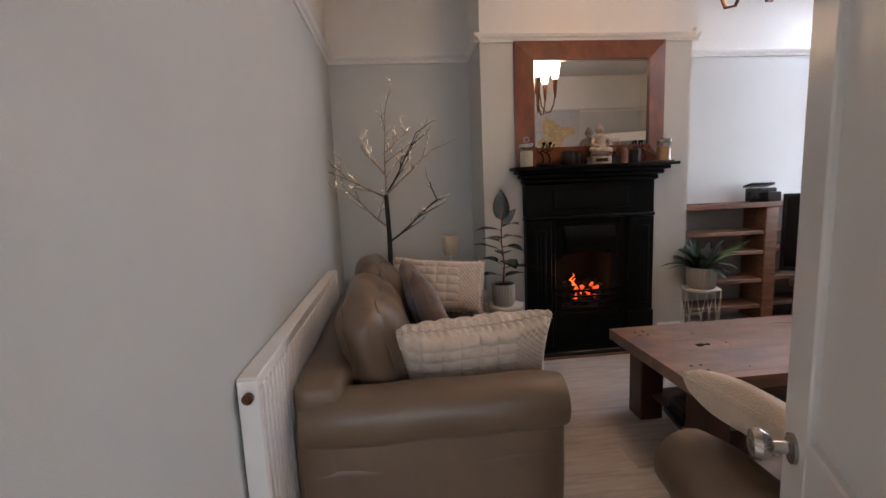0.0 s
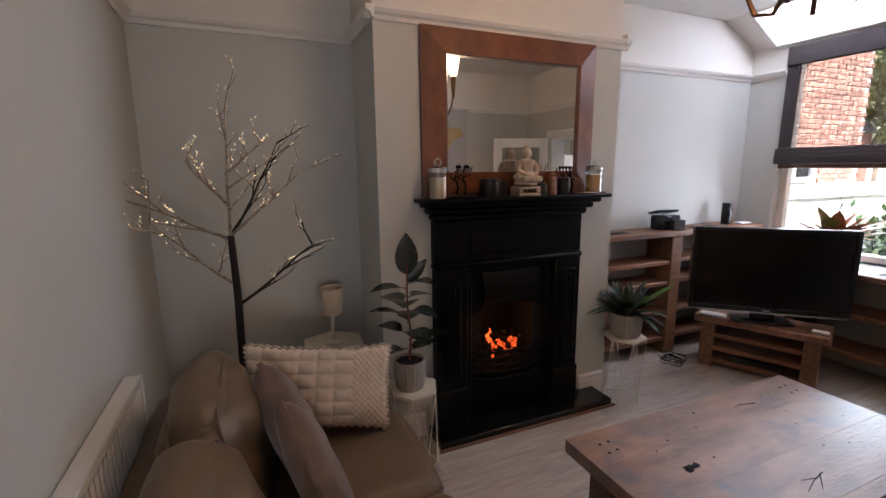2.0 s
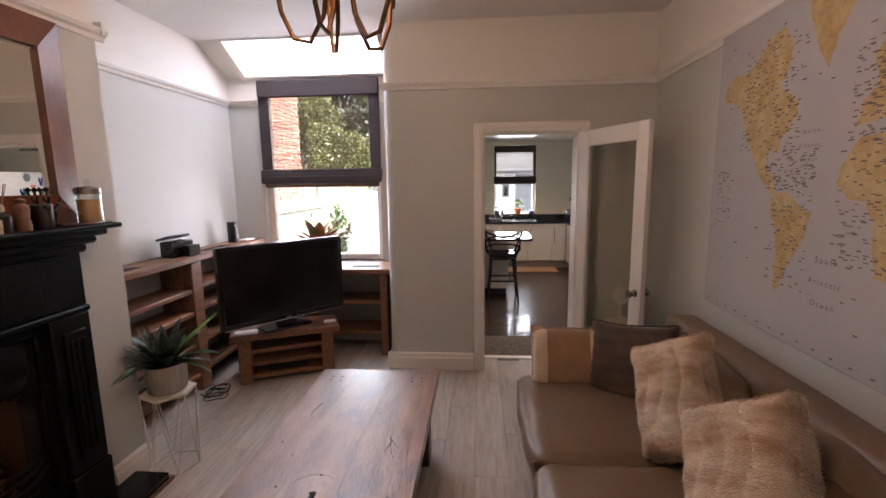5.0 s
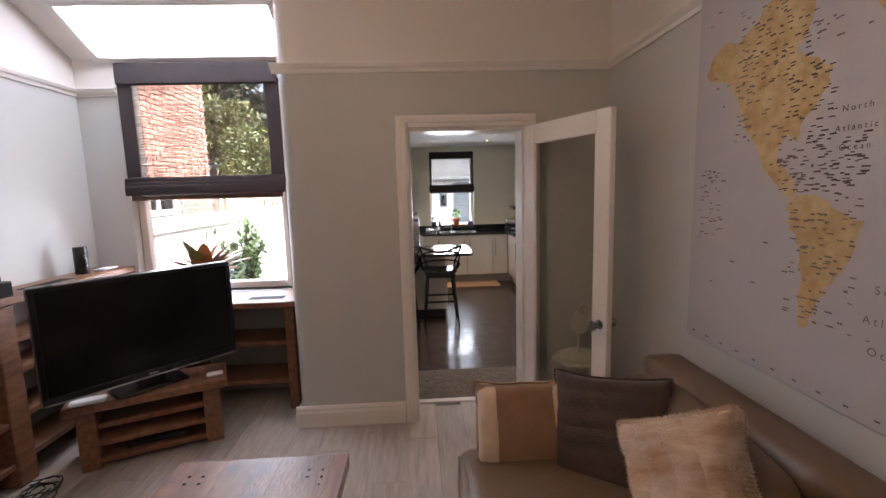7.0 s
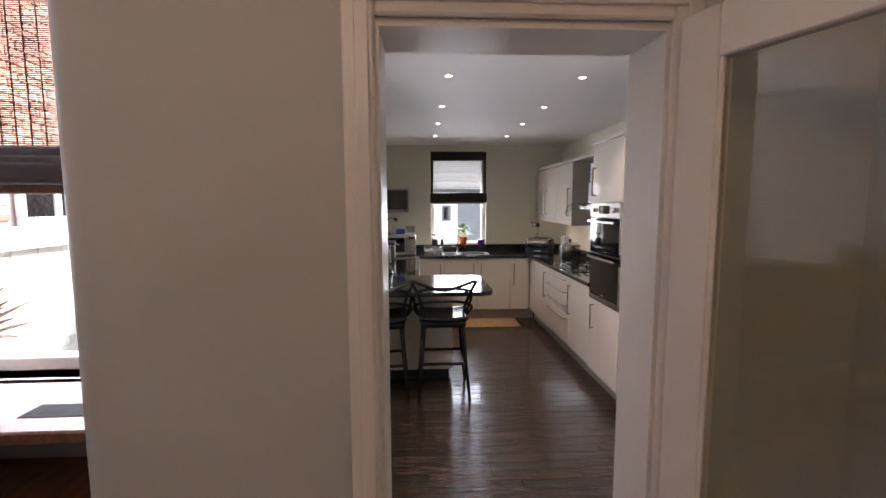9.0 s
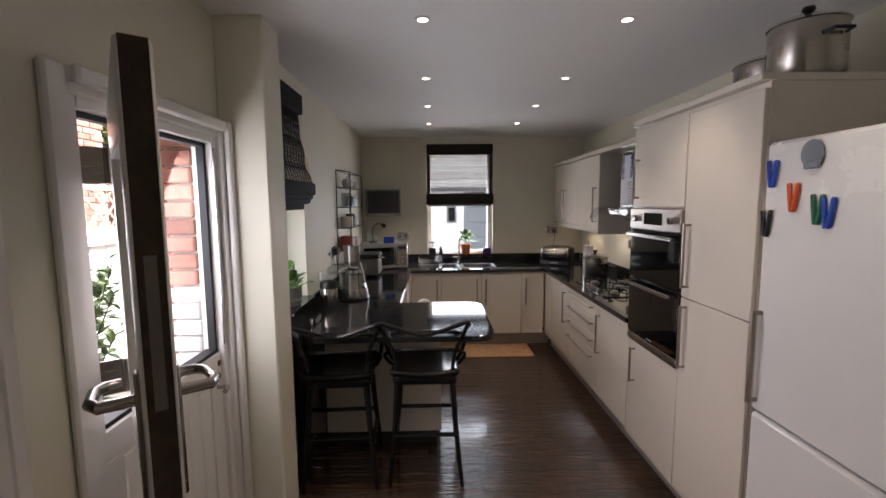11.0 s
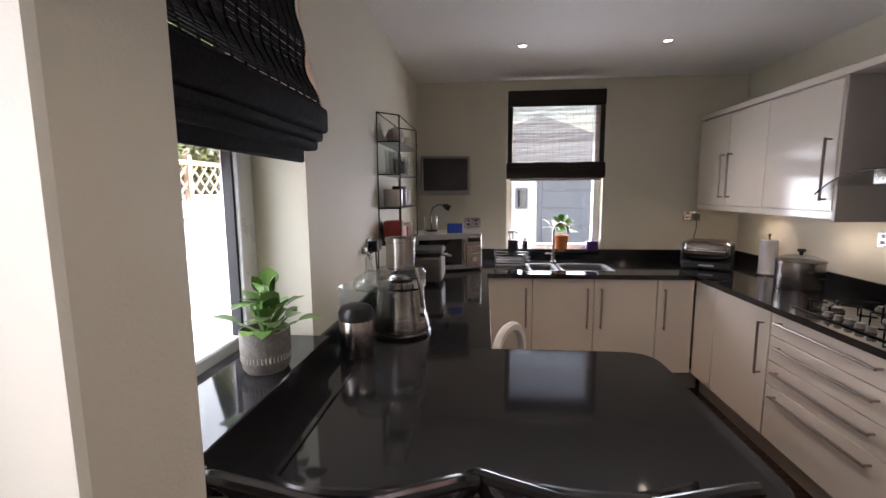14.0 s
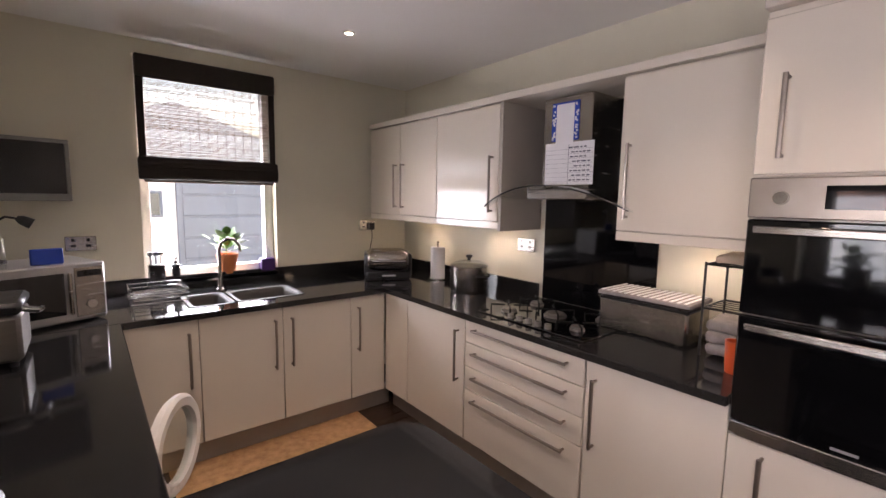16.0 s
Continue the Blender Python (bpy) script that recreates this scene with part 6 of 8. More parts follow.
for u0, u1, v0, v1, n in lab:
    for _ in range(n):
        u, v = rng.uniform(u0, u1), rng.uniform(v0, v1)
        l = rng.uniform(0.008, 0.026)
        x = 1.1 - u * 2.2
        ink.box(x - l / 2, 0.0285, 0.02 + v * 1.47, x + l / 2, 0.0295, 0.02 + v * 1.47 + rng.uniform(0.003, 0.006))
for k in range(24):
    x = 1.08 - k * 0.092
    ink.box(x - 0.008, 0.0285, 0.03, x + 0.008, 0.0295, 0.036)
o = part("lettering", ink, MAP_INK, mp_, "tiny printed place names", smooth=False)
o["kind"] = "stuff"
for word, u, v, sz in (("South", .392, .25, .034), ("Atlantic", .392, .19, .034), ("Ocean", .392, .13, .034), ("North", .322, .6, .026), ("Atlantic", .322, .562, .026), ("Ocean", .322, .524, .026)):
    cu = bpy.data.curves.new("word", "FONT")
    cu.body, cu.size, cu.align_x, cu.space_character = word, sz, "CENTER", 1.5
    tmp = bpy.data.objects.new("tmp_word", cu)
    scene.collection.objects.link(tmp)
    me = bpy.data.meshes.new_from_object(tmp.evaluated_get(bpy.context.evaluated_depsgraph_get()))
    bpy.data.objects.remove(tmp)
    me.materials.clear()
    me.materials.append(MAP_INK)
    wo = new("word", me)
    wo.parent = mp_
    wo.matrix_basis = Matrix.Translation((1.1 - u * 2.2, 0.0292, 0.02 + v * 1.47)) @ Euler((radians(90), 0, radians(180))).to_matrix().to_4x4()

# chandelier
ch = thing("chandelier", 2.1, 2.33, CH, "antique brass chandelier with rope-twist arms and lit shades", "chandelier")
part("rose", Mesh().lathe([(0.06, 0), (0.06, -0.015), (0.02, -0.03), (0, -0.03)]), BRASS, ch)
part("stem", Mesh().tube([(0, 0, -0.02), (0, 0, -0.45)], 0.009, 8), BRASS, ch)
part("hub", Mesh().lathe([(0.012, -0.42), (0.03, -0.45), (0.035, -0.5), (0.02, -0.55), (0.026, -0.57), (0.01, -0.6), (0, -0.605)]), BRASS, ch)
for k in range(5):
    a = 0.5 + k * 2 * math.pi / 5
    ca, sa = math.cos(a), math.sin(a)
    arm = part("arm", Mesh().tube([(r * ca, r * sa, z) for r, z in ((0.025, -0.48), (0.035, -0.6), (0.055, -0.73), (0.1, -0.81), (0.15, -0.8), (0.185, -0.72), (0.2, -0.6))], 0.0075, 8), BRASS, ch, "rope-twist brass arm")
    part("cup", Mesh().lathe([(0.009, -0.66), (0.018, -0.58), (0.026, -0.48), (0.02, -0.475), (0, -0.475)], 0.2 * ca, 0.2 * sa), BRASS, arm)
    part("shade", Mesh().lathe([(0.02, -0.475), (0.036, -0.45), (0.046, -0.38), (0.056, -0.32), (0.053, -0.32), (0.043, -0.38), (0.032, -0.446), (0.016, -0.468)], 0.2 * ca, 0.2 * sa), SHADE_LIT, arm, "lit frosted glass shade")
ceil_lamp = bpy.data.lights.new("chandelier_light", "POINT")
ceil_lamp.energy, ceil_lamp.color, ceil_lamp.shadow_soft_size = 4.8, (1.0, 0.66, 0.4), 0.2
new("chandelier_light", ceil_lamp).location = (2.1, 2.33, CH - 0.28)


# ---------------- kitchen ----------------
def bar_handle(parent, x, y, z, length, vertical=True, out=(0, 1, 0), along=(1, 0, 0), r=0.006):
    """Square-ended steel bar handle standing off a door."""
    o, a = Vector(out), (Vector((0, 0, 1)) if vertical else Vector(along))
    c0 = Vector((x, y, z))
    e0, e1 = c0 - a * length / 2, c0 + a * length / 2
    mb = Mesh()
    for e in (e0 + a * 0.008, e1 - a * 0.008):
        mb.tube([e, e + o * 0.032], r, 8)
    mb.tube([e0 + o * 0.032, e1 + o * 0.032], r * 1.25, 8)
    return part("handle", mb, HANDLE_STEEL, parent, "satin nickel bar handle")


def base_unit(x0, x1, label, hinge, z0=0.15, z1=0.855, y=0.26):
    """Unit on the south run: front faces +y."""
    w = x1 - x0
    u = thing("base_cabinet", (x0 + x1) / 2, -0.1, 0, label, "kitchen cabinet", "base cabinets")
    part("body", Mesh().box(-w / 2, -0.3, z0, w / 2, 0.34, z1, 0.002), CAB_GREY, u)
    dr = part("door", Mesh().box(-w / 2 + 0.002, 0.341, z0, w / 2 - 0.002, 0.36, z1, 0.003), CAB, u)
    bar_handle(dr, (w / 2 - 0.05) * hinge, 0.36, z1 - 0.22, 0.3)
    return u


base_unit(6.93, 7.465, "cream gloss base cabinet with a bar handle by the oven", 1)
base_unit(8.235, 8.8, "cream gloss base cabinet with a bar handle by the corner", -1)
fp_ = thing("filler_panel", 8.925, -0.1, 0, "plain cream gloss corner panel", "kitchen cabinet")
part("body", Mesh().box(-0.12, -0.3, 0.15, 0.13, 0.34, 0.855, 0.002), CAB_GREY, fp_)
part("panel", Mesh().box(-0.123, 0.341, 0.15, 0.15, 0.36, 0.855, 0.003), CAB, fp_)
du = thing("drawer_unit", 7.85, -0.1, 0, "cream gloss drawer unit with four long handles", "kitchen cabinet")
part("body", Mesh().box(-0.38, -0.3, 0.15, 0.38, 0.34, 0.855, 0.002), CAB_GREY, du)
for z0, z1 in ((0.728, 0.855), (0.59, 0.724), (0.458, 0.586), (0.15, 0.454)):
    dw = part("drawer", Mesh().box(-0.378, 0.341, z0, 0.378, 0.36, z1, 0.003), CAB, du)
    bar_handle(dw, 0.0, 0.36, z1 - 0.045, 0.6, False)
single("plinth", Mesh().box(6.93, 0.16, -0.002, 9.1, 0.18, 0.148, 0.002), PLINTH, "grey-beige plinth under the cabinets", "plinth", smooth=False)
single("plinth", Mesh().box(9.15, 0.182, -0.002, 9.17, 1.9, 0.148, 0.002), PLINTH, "grey-beige plinth under the sink cabinets", "plinth", smooth=False)


def back_unit(y0, y1, label, hinge, top=0.855):
    """Unit on the end run: front faces -x."""
    w = y1 - y0
    u = thing("base_cabinet", 9.45, (y0 + y1) / 2, 0, label, "kitchen cabinet", "base cabinets")
    part("body", Mesh().box(-0.36, -w / 2, 0.15, 0.36, w / 2, top, 0.002), CAB_GREY, u)
    dr = part("door", Mesh().box(-0.38, -w / 2 + 0.002, 0.15, -0.361, w / 2 - 0.002, 0.855, 0.003), CAB, u)
    bar_handle(dr, -0.38, (w / 2 - 0.05) * hinge, 0.855 - 0.22, 0.3, True, (-1, 0, 0))
    return u


back_unit(0.27, 0.53, "narrow cream gloss cabinet beside the sink", 1)
back_unit(0.53, 0.98, "cream gloss sink cabinet with a bar handle", 1, 0.7)
back_unit(0.98, 1.43, "cream gloss sink cabinet with a bar handle", -1, 0.7)
back_unit(1.43, 1.77, "cream gloss cabinet by the washing machine", -1)


def left_unit(x0, x1, label):
    w = x1 - x0
    u = thing("base_cabinet", (x0 + x1) / 2, 2.08, 0, label, "kitchen cabinet", "base cabinets")
    part("body", Mesh().box(-w / 2, -0.3, 0.15, w / 2, 0.3, 0.855, 0.002), CAB_GREY, u)
    part("door", Mesh().box(-w / 2 + 0.002, -0.32, 0.15, w / 2 - 0.002, -0.301, 0.855, 0.003), CAB, u)
    return u


left_unit(8.82, 9.06, "cream gloss cabinet under the microwave")
left_unit(7.52, 8.18, "cream gloss cabinet beside the washing machine")
# washing machine with its door open
wm = thing("washing_machine", 8.5, 2.07, 0, "white washing machine with its round door open", "washing machine")
part("body", Mesh().box(-0.3, -0.29, 0, 0.3, 0.29, 0.85, 0.008), WHITE_PLASTIC, wm)
part("drum", Mesh().lathe([(0.17, 0), (0.165, -0.02), (0.15, -0.03), (0.14, 0.0), (0, 0.0)], m=Matrix.Translation((0.0, -0.292, 0.48)) @ Matrix.Rotation(radians(-90), 4, "X")), STEEL, wm)
dm = Matrix.Translation((-0.18, -0.33, 0.48)) @ Matrix.Rotation(radians(-32), 4, "Z") @ Matrix.Translation((0.205, 0, 0))
rm = dm @ Matrix.Rotation(radians(90), 4, "X")
prof = ((0.152, -0.022), (0.19, -0.026), (0.205, -0.008), (0.205, 0.008), (0.19, 0.022), (0.156, 0.02))
dd = part("door", Mesh().rings([[rm @ Vector((r * math.cos(k * 2 * math.pi / 48), r * math.sin(k * 2 * math.pi / 48), h)) for k in range(48)] for r, h in prof], False, True), WHITE_PLASTIC, wm, "white ring of the open porthole door")
part("porthole", Mesh().lathe([(0.0, 0.008), (0.151, 0.0), (0.151, 0.004), (0.0, 0.013)], seg=32, m=dm @ Matrix.Rotation(radians(90), 4, "X")), GLASS, dd, "clear glass bowl")

# peninsula
pb = thing("peninsula_base", 7.28, 1.9, 0, "white painted base panel of the breakfast bar", "kitchen cabinet")
part("body", Mesh().box(-0.25, -0.43, 0.1, 0.16, 0.34, 0.85, 0.002), CAB, pb)
part("plinth", Mesh().box(-0.21, -0.4, 0, 0.14, 0.34, 0.099, 0.002), RUBBER, pb)
part("end_post", Mesh().box(-0.62, 0.345, 0, 0.16, 0.4, 0.85, 0.002), GRANITE, pb, "black end support")


def rounded(pts, r, which):
    """Polygon with some corners rounded."""
    out = []
    n = len(pts)
    for i, p in enumerate(pts):
        if i not in which:
            out.append(p)
            continue
        a, b, c_ = Vector(pts[i - 1]), Vector(p), Vector(pts[(i + 1) % n])
        u, v = (a - b).normalized(), (c_ - b).normalized()
        for k in range(9):
            t = k / 8
            out.append(tuple(b + u * r * (1 - t) ** 2 + v * r * t ** 2))
    return out


wt = thing("worktop", 7.5, 1.7, 0.856, "polished black granite worktop round the kitchen", "worktop")
def top(pts):
    mb = Mesh()
    q = [(x - 7.5, y - 1.7) for x, y in pts]
    mb.rings([[(x, y, 0) for x, y in q], [(x, y, 0.034) for x, y in q]])
    bmesh.ops.recalc_face_normals(mb.bm, faces=mb.bm.faces)
    bmesh.ops.bevel(mb.bm, geom=[e for e in mb.bm.edges if abs(e.verts[0].co.z - e.verts[1].co.z) < 1e-5], offset=0.003, segments=1, affect="EDGES")
    return mb
part("peninsula_slab", top(rounded([(6.6, 2.24), (6.6, 1.16), (7.46, 1.16), (7.46, 2.24)], 0.12, (1, 2))), GRANITE, wt, smooth=False)
part("side_slab", top([(7.463, 1.765), (9.045, 1.765), (9.045, 2.395), (7.463, 2.395)]), GRANITE, wt, smooth=False)
for x0, y0, x1, y1 in ((9.05, 0.285, 9.186, 2.395), (9.536, 0.285, 9.815, 2.395), (9.186, 0.285, 9.536, 0.79), (9.186, 1.196, 9.536, 1.194 + 0.012), (9.186, 1.455, 9.536, 2.395)):
    part("sink_slab", Mesh().box(x0 - 7.5, y0 - 1.7, 0, x1 - 7.5, y1 - 1.7, 0.034), GRANITE, wt, smooth=False)
part("hob_slab", top([(6.935, -0.395), (9.815, -0.395), (9.815, 0.28), (6.935, 0.28)]), GRANITE, wt, smooth=False)
part("corner_slab", top([(6.6, 2.245), (7.46, 2.245), (7.46, 2.395), (6.6, 2.395)]), GRANITE, wt, smooth=False)
us = thing("upstand", 9.8, 0, 0.89, "black granite upstand along the walls", "upstand")
part("strip", Mesh().box(0.0, -0.375, 0, 0.018, 2.38, 0.09, 0.002), GRANITE, us)
part("strip", Mesh().box(-1.55, -0.398, 0, 0.0, -0.378, 0.09, 0.002), GRANITE, us)
part("strip", Mesh().box(-2.55, 2.38, 0, 0.0, 2.398, 0.09, 0.002), GRANITE, us)
single("window_ledge", Mesh().box(6.415, 2.338, 0.978, 7.245, 2.588, 1.0, 0.003), GRANITE, "black granite ledge below the side window", "window ledge")
single("ledge_upstand", Mesh().box(6.415, 2.35, 0.8905, 7.245, 2.37, 0.9775, 0.002), GRANITE, "black granite upright face below the window ledge", "upstand")
structure("wall_ledge_core", Mesh().box(6.415, 2.371, 0.891, 7.245, 2.4, 0.9765), CREAM_WALL, "plastered core below the ledge", "wall")

# sink, tap, draining rack
sk = thing("sink", 9.36, 1.12, 0.89, "stainless steel one-and-a-half bowl sink", "sink")
def bowl(x0, y0, x1, y1):
    mb = Mesh()
    rr = lambda e, z: [(x0 - e, y0 - e, z), (x1 + e, y0 - e, z), (x1 + e, y1 + e, z), (x0 - e, y1 + e, z)]
    mb.rings([rounded3(rr(0.03, 0.0005)), rounded3(rr(0.03, 0.003)), rounded3(rr(0.008, 0.003)), rounded3(rr(0.0, -0.004)), rounded3(rr(-0.008, -0.03)), rounded3(rr(-0.014, -0.15)), rounded3(rr(-0.04, -0.165))], cap=False)
    mb.face(rounded3(rr(-0.04, -0.165)))
    return mb
def rounded3(p):
    z = p[0][2]
    return [(a, b, z) for a, b in rounded([(q[0], q[1]) for q in p], 0.05, (0, 1, 2, 3))]
part("bowl", bowl(-0.15, -0.3, 0.15, 0.05), SINK_STEEL, sk)
part("half_bowl", bowl(-0.15, 0.12, 0.15, 0.3), SINK_STEEL, sk)
tp = thing("tap", 9.62, 1.2, 0.89, "tall arched brushed steel mixer tap", "tap")
part("body", Mesh().lathe([(0.026, 0), (0.026, 0.01), (0.02, 0.014), (0.019, 0.12), (0, 0.12)]), STEEL, tp)
part("spout", Mesh().tube([(0, 0, 0.1), (0, 0, 0.27), (-0.012, -0.012, 0.315), (-0.045, -0.045, 0.345), (-0.08, -0.08, 0.335), (-0.1, -0.1, 0.3), (-0.103, -0.103, 0.26)], 0.011, 10), STEEL, tp)
part("lever", Mesh().tube([(0, 0.0, 0.07), (-0.02, 0.075, 0.075)], 0.009, 8), STEEL, tp)
dk = thing("dish_rack", 9.54, 1.56, 0.892, "white wire dish draining rack", "dish rack")
for k in range(9):
    part("wire", Mesh().tube([(-0.15 + k * 0.037, -0.13, 0.02), (-0.15 + k * 0.037, -0.13, 0.075), (-0.15 + k * 0.037, -0.09, 0.03), (-0.15 + k * 0.037, 0.13, 0.03), (-0.15 + k * 0.037, 0.13, 0.075)], 0.0028, 5), CHROME, dk)
for z in (0.01, 0.05, 0.075):
    part("rim", Mesh().tube([(-0.16, -0.14, z), (0.16, -0.14, z), (0.16, 0.14, z), (-0.16, 0.14, z)], 0.0032, 5, closed=True), CHROME, dk)
# window sill things
WS = 0.962
hp = thing("herb_pot", 9.845, 1.1, WS, "basil plant in a terracotta pot on the sill", "houseplant")
part("pot", Mesh().lathe([(0.05, 0), (0.066, 0.11), (0.072, 0.11), (0.072, 0.14), (0.064, 0.14), (0.062, 0.125), (0, 0.125)]), TERRACOTTA, hp)
rng = random.Random(51)
for k in range(40):
    a, e, l = rng.uniform(0, 6.283), rng.uniform(0.1, 1.35), rng.uniform(0.1, 0.2)
    d = Vector((math.cos(a) * math.cos(e), math.sin(a) * math.cos(e), math.sin(e)))
    q = Vector((0, 0, 0.14)) + d * l
    if q.x > 0.05:
        q.x = 0.05
    part("leaf", Mesh().leaf(q - d * 0.05, q + d * 0.035, rng.uniform(0.045, 0.06), fold=0.12, droop=0.02, n=5), LEAF_PALE, hp)
part("stem", Mesh().tube([(0, 0, 0.11), (0.01, 0.01, 0.24)], 0.004, 5), LEAF_PALE, hp)
so = thing("soap_bottle", 9.83, 1.42, WS, "black soap dispenser on the sill", "soap dispenser")
part("bottle", Mesh().lathe([(0.024, 0), (0.025, 0.09), (0.01, 0.1), (0.009, 0.115), (0, 0.115)]), TV_BLACK, so)
part("pump", Mesh().tube([(0, 0, 0.11), (0, 0, 0.14), (-0.03, 0, 0.138)], 0.005, 6), STEEL, so)
bc = thing("brush_caddy", 9.83, 1.53, WS, "dark caddy of washing-up brushes on the sill", "caddy")
part("holder", Mesh().box(-0.035, -0.045, 0, 0.035, 0.045, 0.1, 0.006), TV_BLACK, bc)
for k in range(3):
    part("brush", Mesh().tube([(0, -0.025 + 0.025 * k, 0.09), (0.0, -0.03 + 0.03 * k, 0.16)], 0.006, 6).lathe([(0, 0.15), (0.018, 0.16), (0.016, 0.18), (0, 0.185)], 0.0, -0.03 + 0.03 * k, 0, 10), GREY_DOOR if k else STEEL, bc)
pc = thing("sponge_tub", 9.83, 0.83, WS, "purple tub with sponges on the sill", "tub")
part("tub", Mesh().box(-0.035, -0.05, 0, 0.035, 0.05, 0.09, 0.006), PURPLE_P, pc)
part("bottle", Mesh().lathe([(0.02, 0.02), (0.02, 0.14), (0.008, 0.155), (0.008, 0.17), (0, 0.17)], 0.0, -0.01), CLEAR, pc)

# wall cabinets
def wall_unit(x0, x1, label, doors, z0=1.385, z1=2.06):
    w = x1 - x0
    u = thing("wall_cabinet", (x0 + x1) / 2, -0.39, 0, label, "kitchen cabinet", "wall cabinets")
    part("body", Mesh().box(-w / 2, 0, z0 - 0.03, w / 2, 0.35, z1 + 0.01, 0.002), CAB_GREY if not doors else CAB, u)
    n = len(doors)
    for k, hg in enumerate(doors):
        a, b = -w / 2 + w * k / n, -w / 2 + w * (k + 1) / n
        d_ = part("door", Mesh().box(a + 0.002, 0.351, z0, b - 0.002, 0.37, z1, 0.003), CAB, u)
        bar_handle(d_, (b - 0.05) if hg > 0 else (a + 0.05), 0.37, z0 + 0.22, 0.33)
    part("light_rail", Mesh().box(-w / 2, 0.33, z0 - 0.045, w / 2, 0.365, z0 - 0.004, 0.002), CAB, u)
    ul_ = part("under_light", Mesh().lathe([(0.03, 0), (0.03, -0.008), (0, -0.008)], 0, 0.17, z0 - 0.03), UNDER_GLOW, u, "lit under-cabinet lamp")
    return u


wu = wall_unit(8.28, 8.87, "cream gloss wall cabinet beside the hood", (-1,))
wall_unit(8.87, 9.77, "cream gloss double wall cabinet in the corner", (1, -1))
wall_unit(6.97, 7.53, "cream gloss wall cabinet beside the ovens", (1,))
single("cornice", Mesh().box(6.97, -0.39, 2.072, 9.77, -0.01, 2.11, 0.003), CAB, "cream cornice along the wall cabinets", "cornice", smooth=False)
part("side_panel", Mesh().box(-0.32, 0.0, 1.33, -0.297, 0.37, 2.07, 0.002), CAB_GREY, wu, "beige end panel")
for x in (7.25, 8.55, 9.3):
    l_ = bpy.data.lights.new("under_cabinet_light", "SPOT")
    l_.energy, l_.color, l_.spot_size, l_.shadow_soft_size = 0.4, (1.0, 0.86, 0.66), radians(130), 0.04
    lo = new("under_cabinet_light", l_)
    lo.matrix_world = look((x, -0.22, 1.33), (x, -0.24, 0.9))

# hood
hd = thing("cooker_hood", 7.9, -0.39, 1.5, "steel chimney hood with a curved glass canopy", "cooker hood")
part("chimney", Mesh().box(-0.15, 0, 0.07, 0.15, 0.26, 0.56, 0.003), STEEL, hd)
part("motor_box", Mesh().box(-0.19, 0, 0.02, 0.19, 0.34, 0.075, 0.006), STEEL, hd)
gl = []
for k in range(17):
    t = -1 + k / 8
    z = 0.085 - 0.115 * t * t
    gl.append([(t * 0.45, 0.02, z), (t * 0.45, 0.47 - 0.06 * t * t, z), (t * 0.45, 0.47 - 0.06 * t * t, z + 0.007), (t * 0.45, 0.02, z + 0.007)])
cg = part("canopy", Mesh().rings(gl), CLEAR, hd, "curved clear glass canopy")
part("canopy_edge", Mesh().tube([(t * 0.45, 0.472 - 0.06 * t * t, 0.09 - 0.115 * t * t) for t in [-1 + k / 8 for k in range(17)]], 0.004, 6), TV_BLACK, cg)
pp = thing("note_paper", 7.88, -0.128, 1.62, "white handwritten rota stuck to the hood", "note")
part("sheet", Mesh().box(-0.15, 0, -0.02, 0.15, 0.002, 0.2), PAPER, pp, smooth=False)
rng = random.Random(8)
ik = Mesh()
for r in range(8):
    z = 0.175 - r * 0.024
    ik.box(-0.148, 0.0022, z - 0.012, 0.148, 0.0026, z - 0.0112)
    x = -0.13
    while x < 0.0:
        l = rng.uniform(0.012, 0.03)
        if rng.random() < 0.95 and x + l < 0:
            ik.box(x, 0.0022, z - 0.006, x + l, 0.0028, z)
        x += l + 0.008
ik.box(-0.001, 0.0022, -0.02, 0.001, 0.0026, 0.2)
part("writing", ik, INK, pp, "unreadable handwriting", smooth=False)
pq = thing("note_paper", 7.91, -0.128, 1.83, "small note with a blue patterned border on the hood", "note")
part("border", Mesh().box(-0.085, 0, 0, 0.085, 0.001, 0.2), BLUE_P, pq, smooth=False)
part("sheet", Mesh().box(-0.055, 0.0015, -0.02, 0.055, 0.003, 0.19), PAPER, pq, smooth=False)
fl2 = Mesh()
for k in range(40):
    s = -1 if k % 2 else 1
    fl2.lathe([(0.006, 0), (0.006, 0.0006), (0, 0.0006)], m=Matrix.Translation((s * (0.07 + rng.uniform(-0.008, 0.008)), 0.0014, rng.uniform(0.01, 0.19))) @ Matrix.Rotation(radians(-90), 4, "X"), seg=6)
part("pattern", fl2, PAPER, pq, smooth=False)["kind"] = "stuff"
single("splashback", Mesh().box(7.5, -0.398, 0.892, 8.22, -0.388, 1.56, 0.002).box(7.53, -0.398, 1.56, 8.25, -0.388, 2.06, 0.002), BLACK_GLASS, "black glass splashback behind the hob", "splashback", smooth=False)
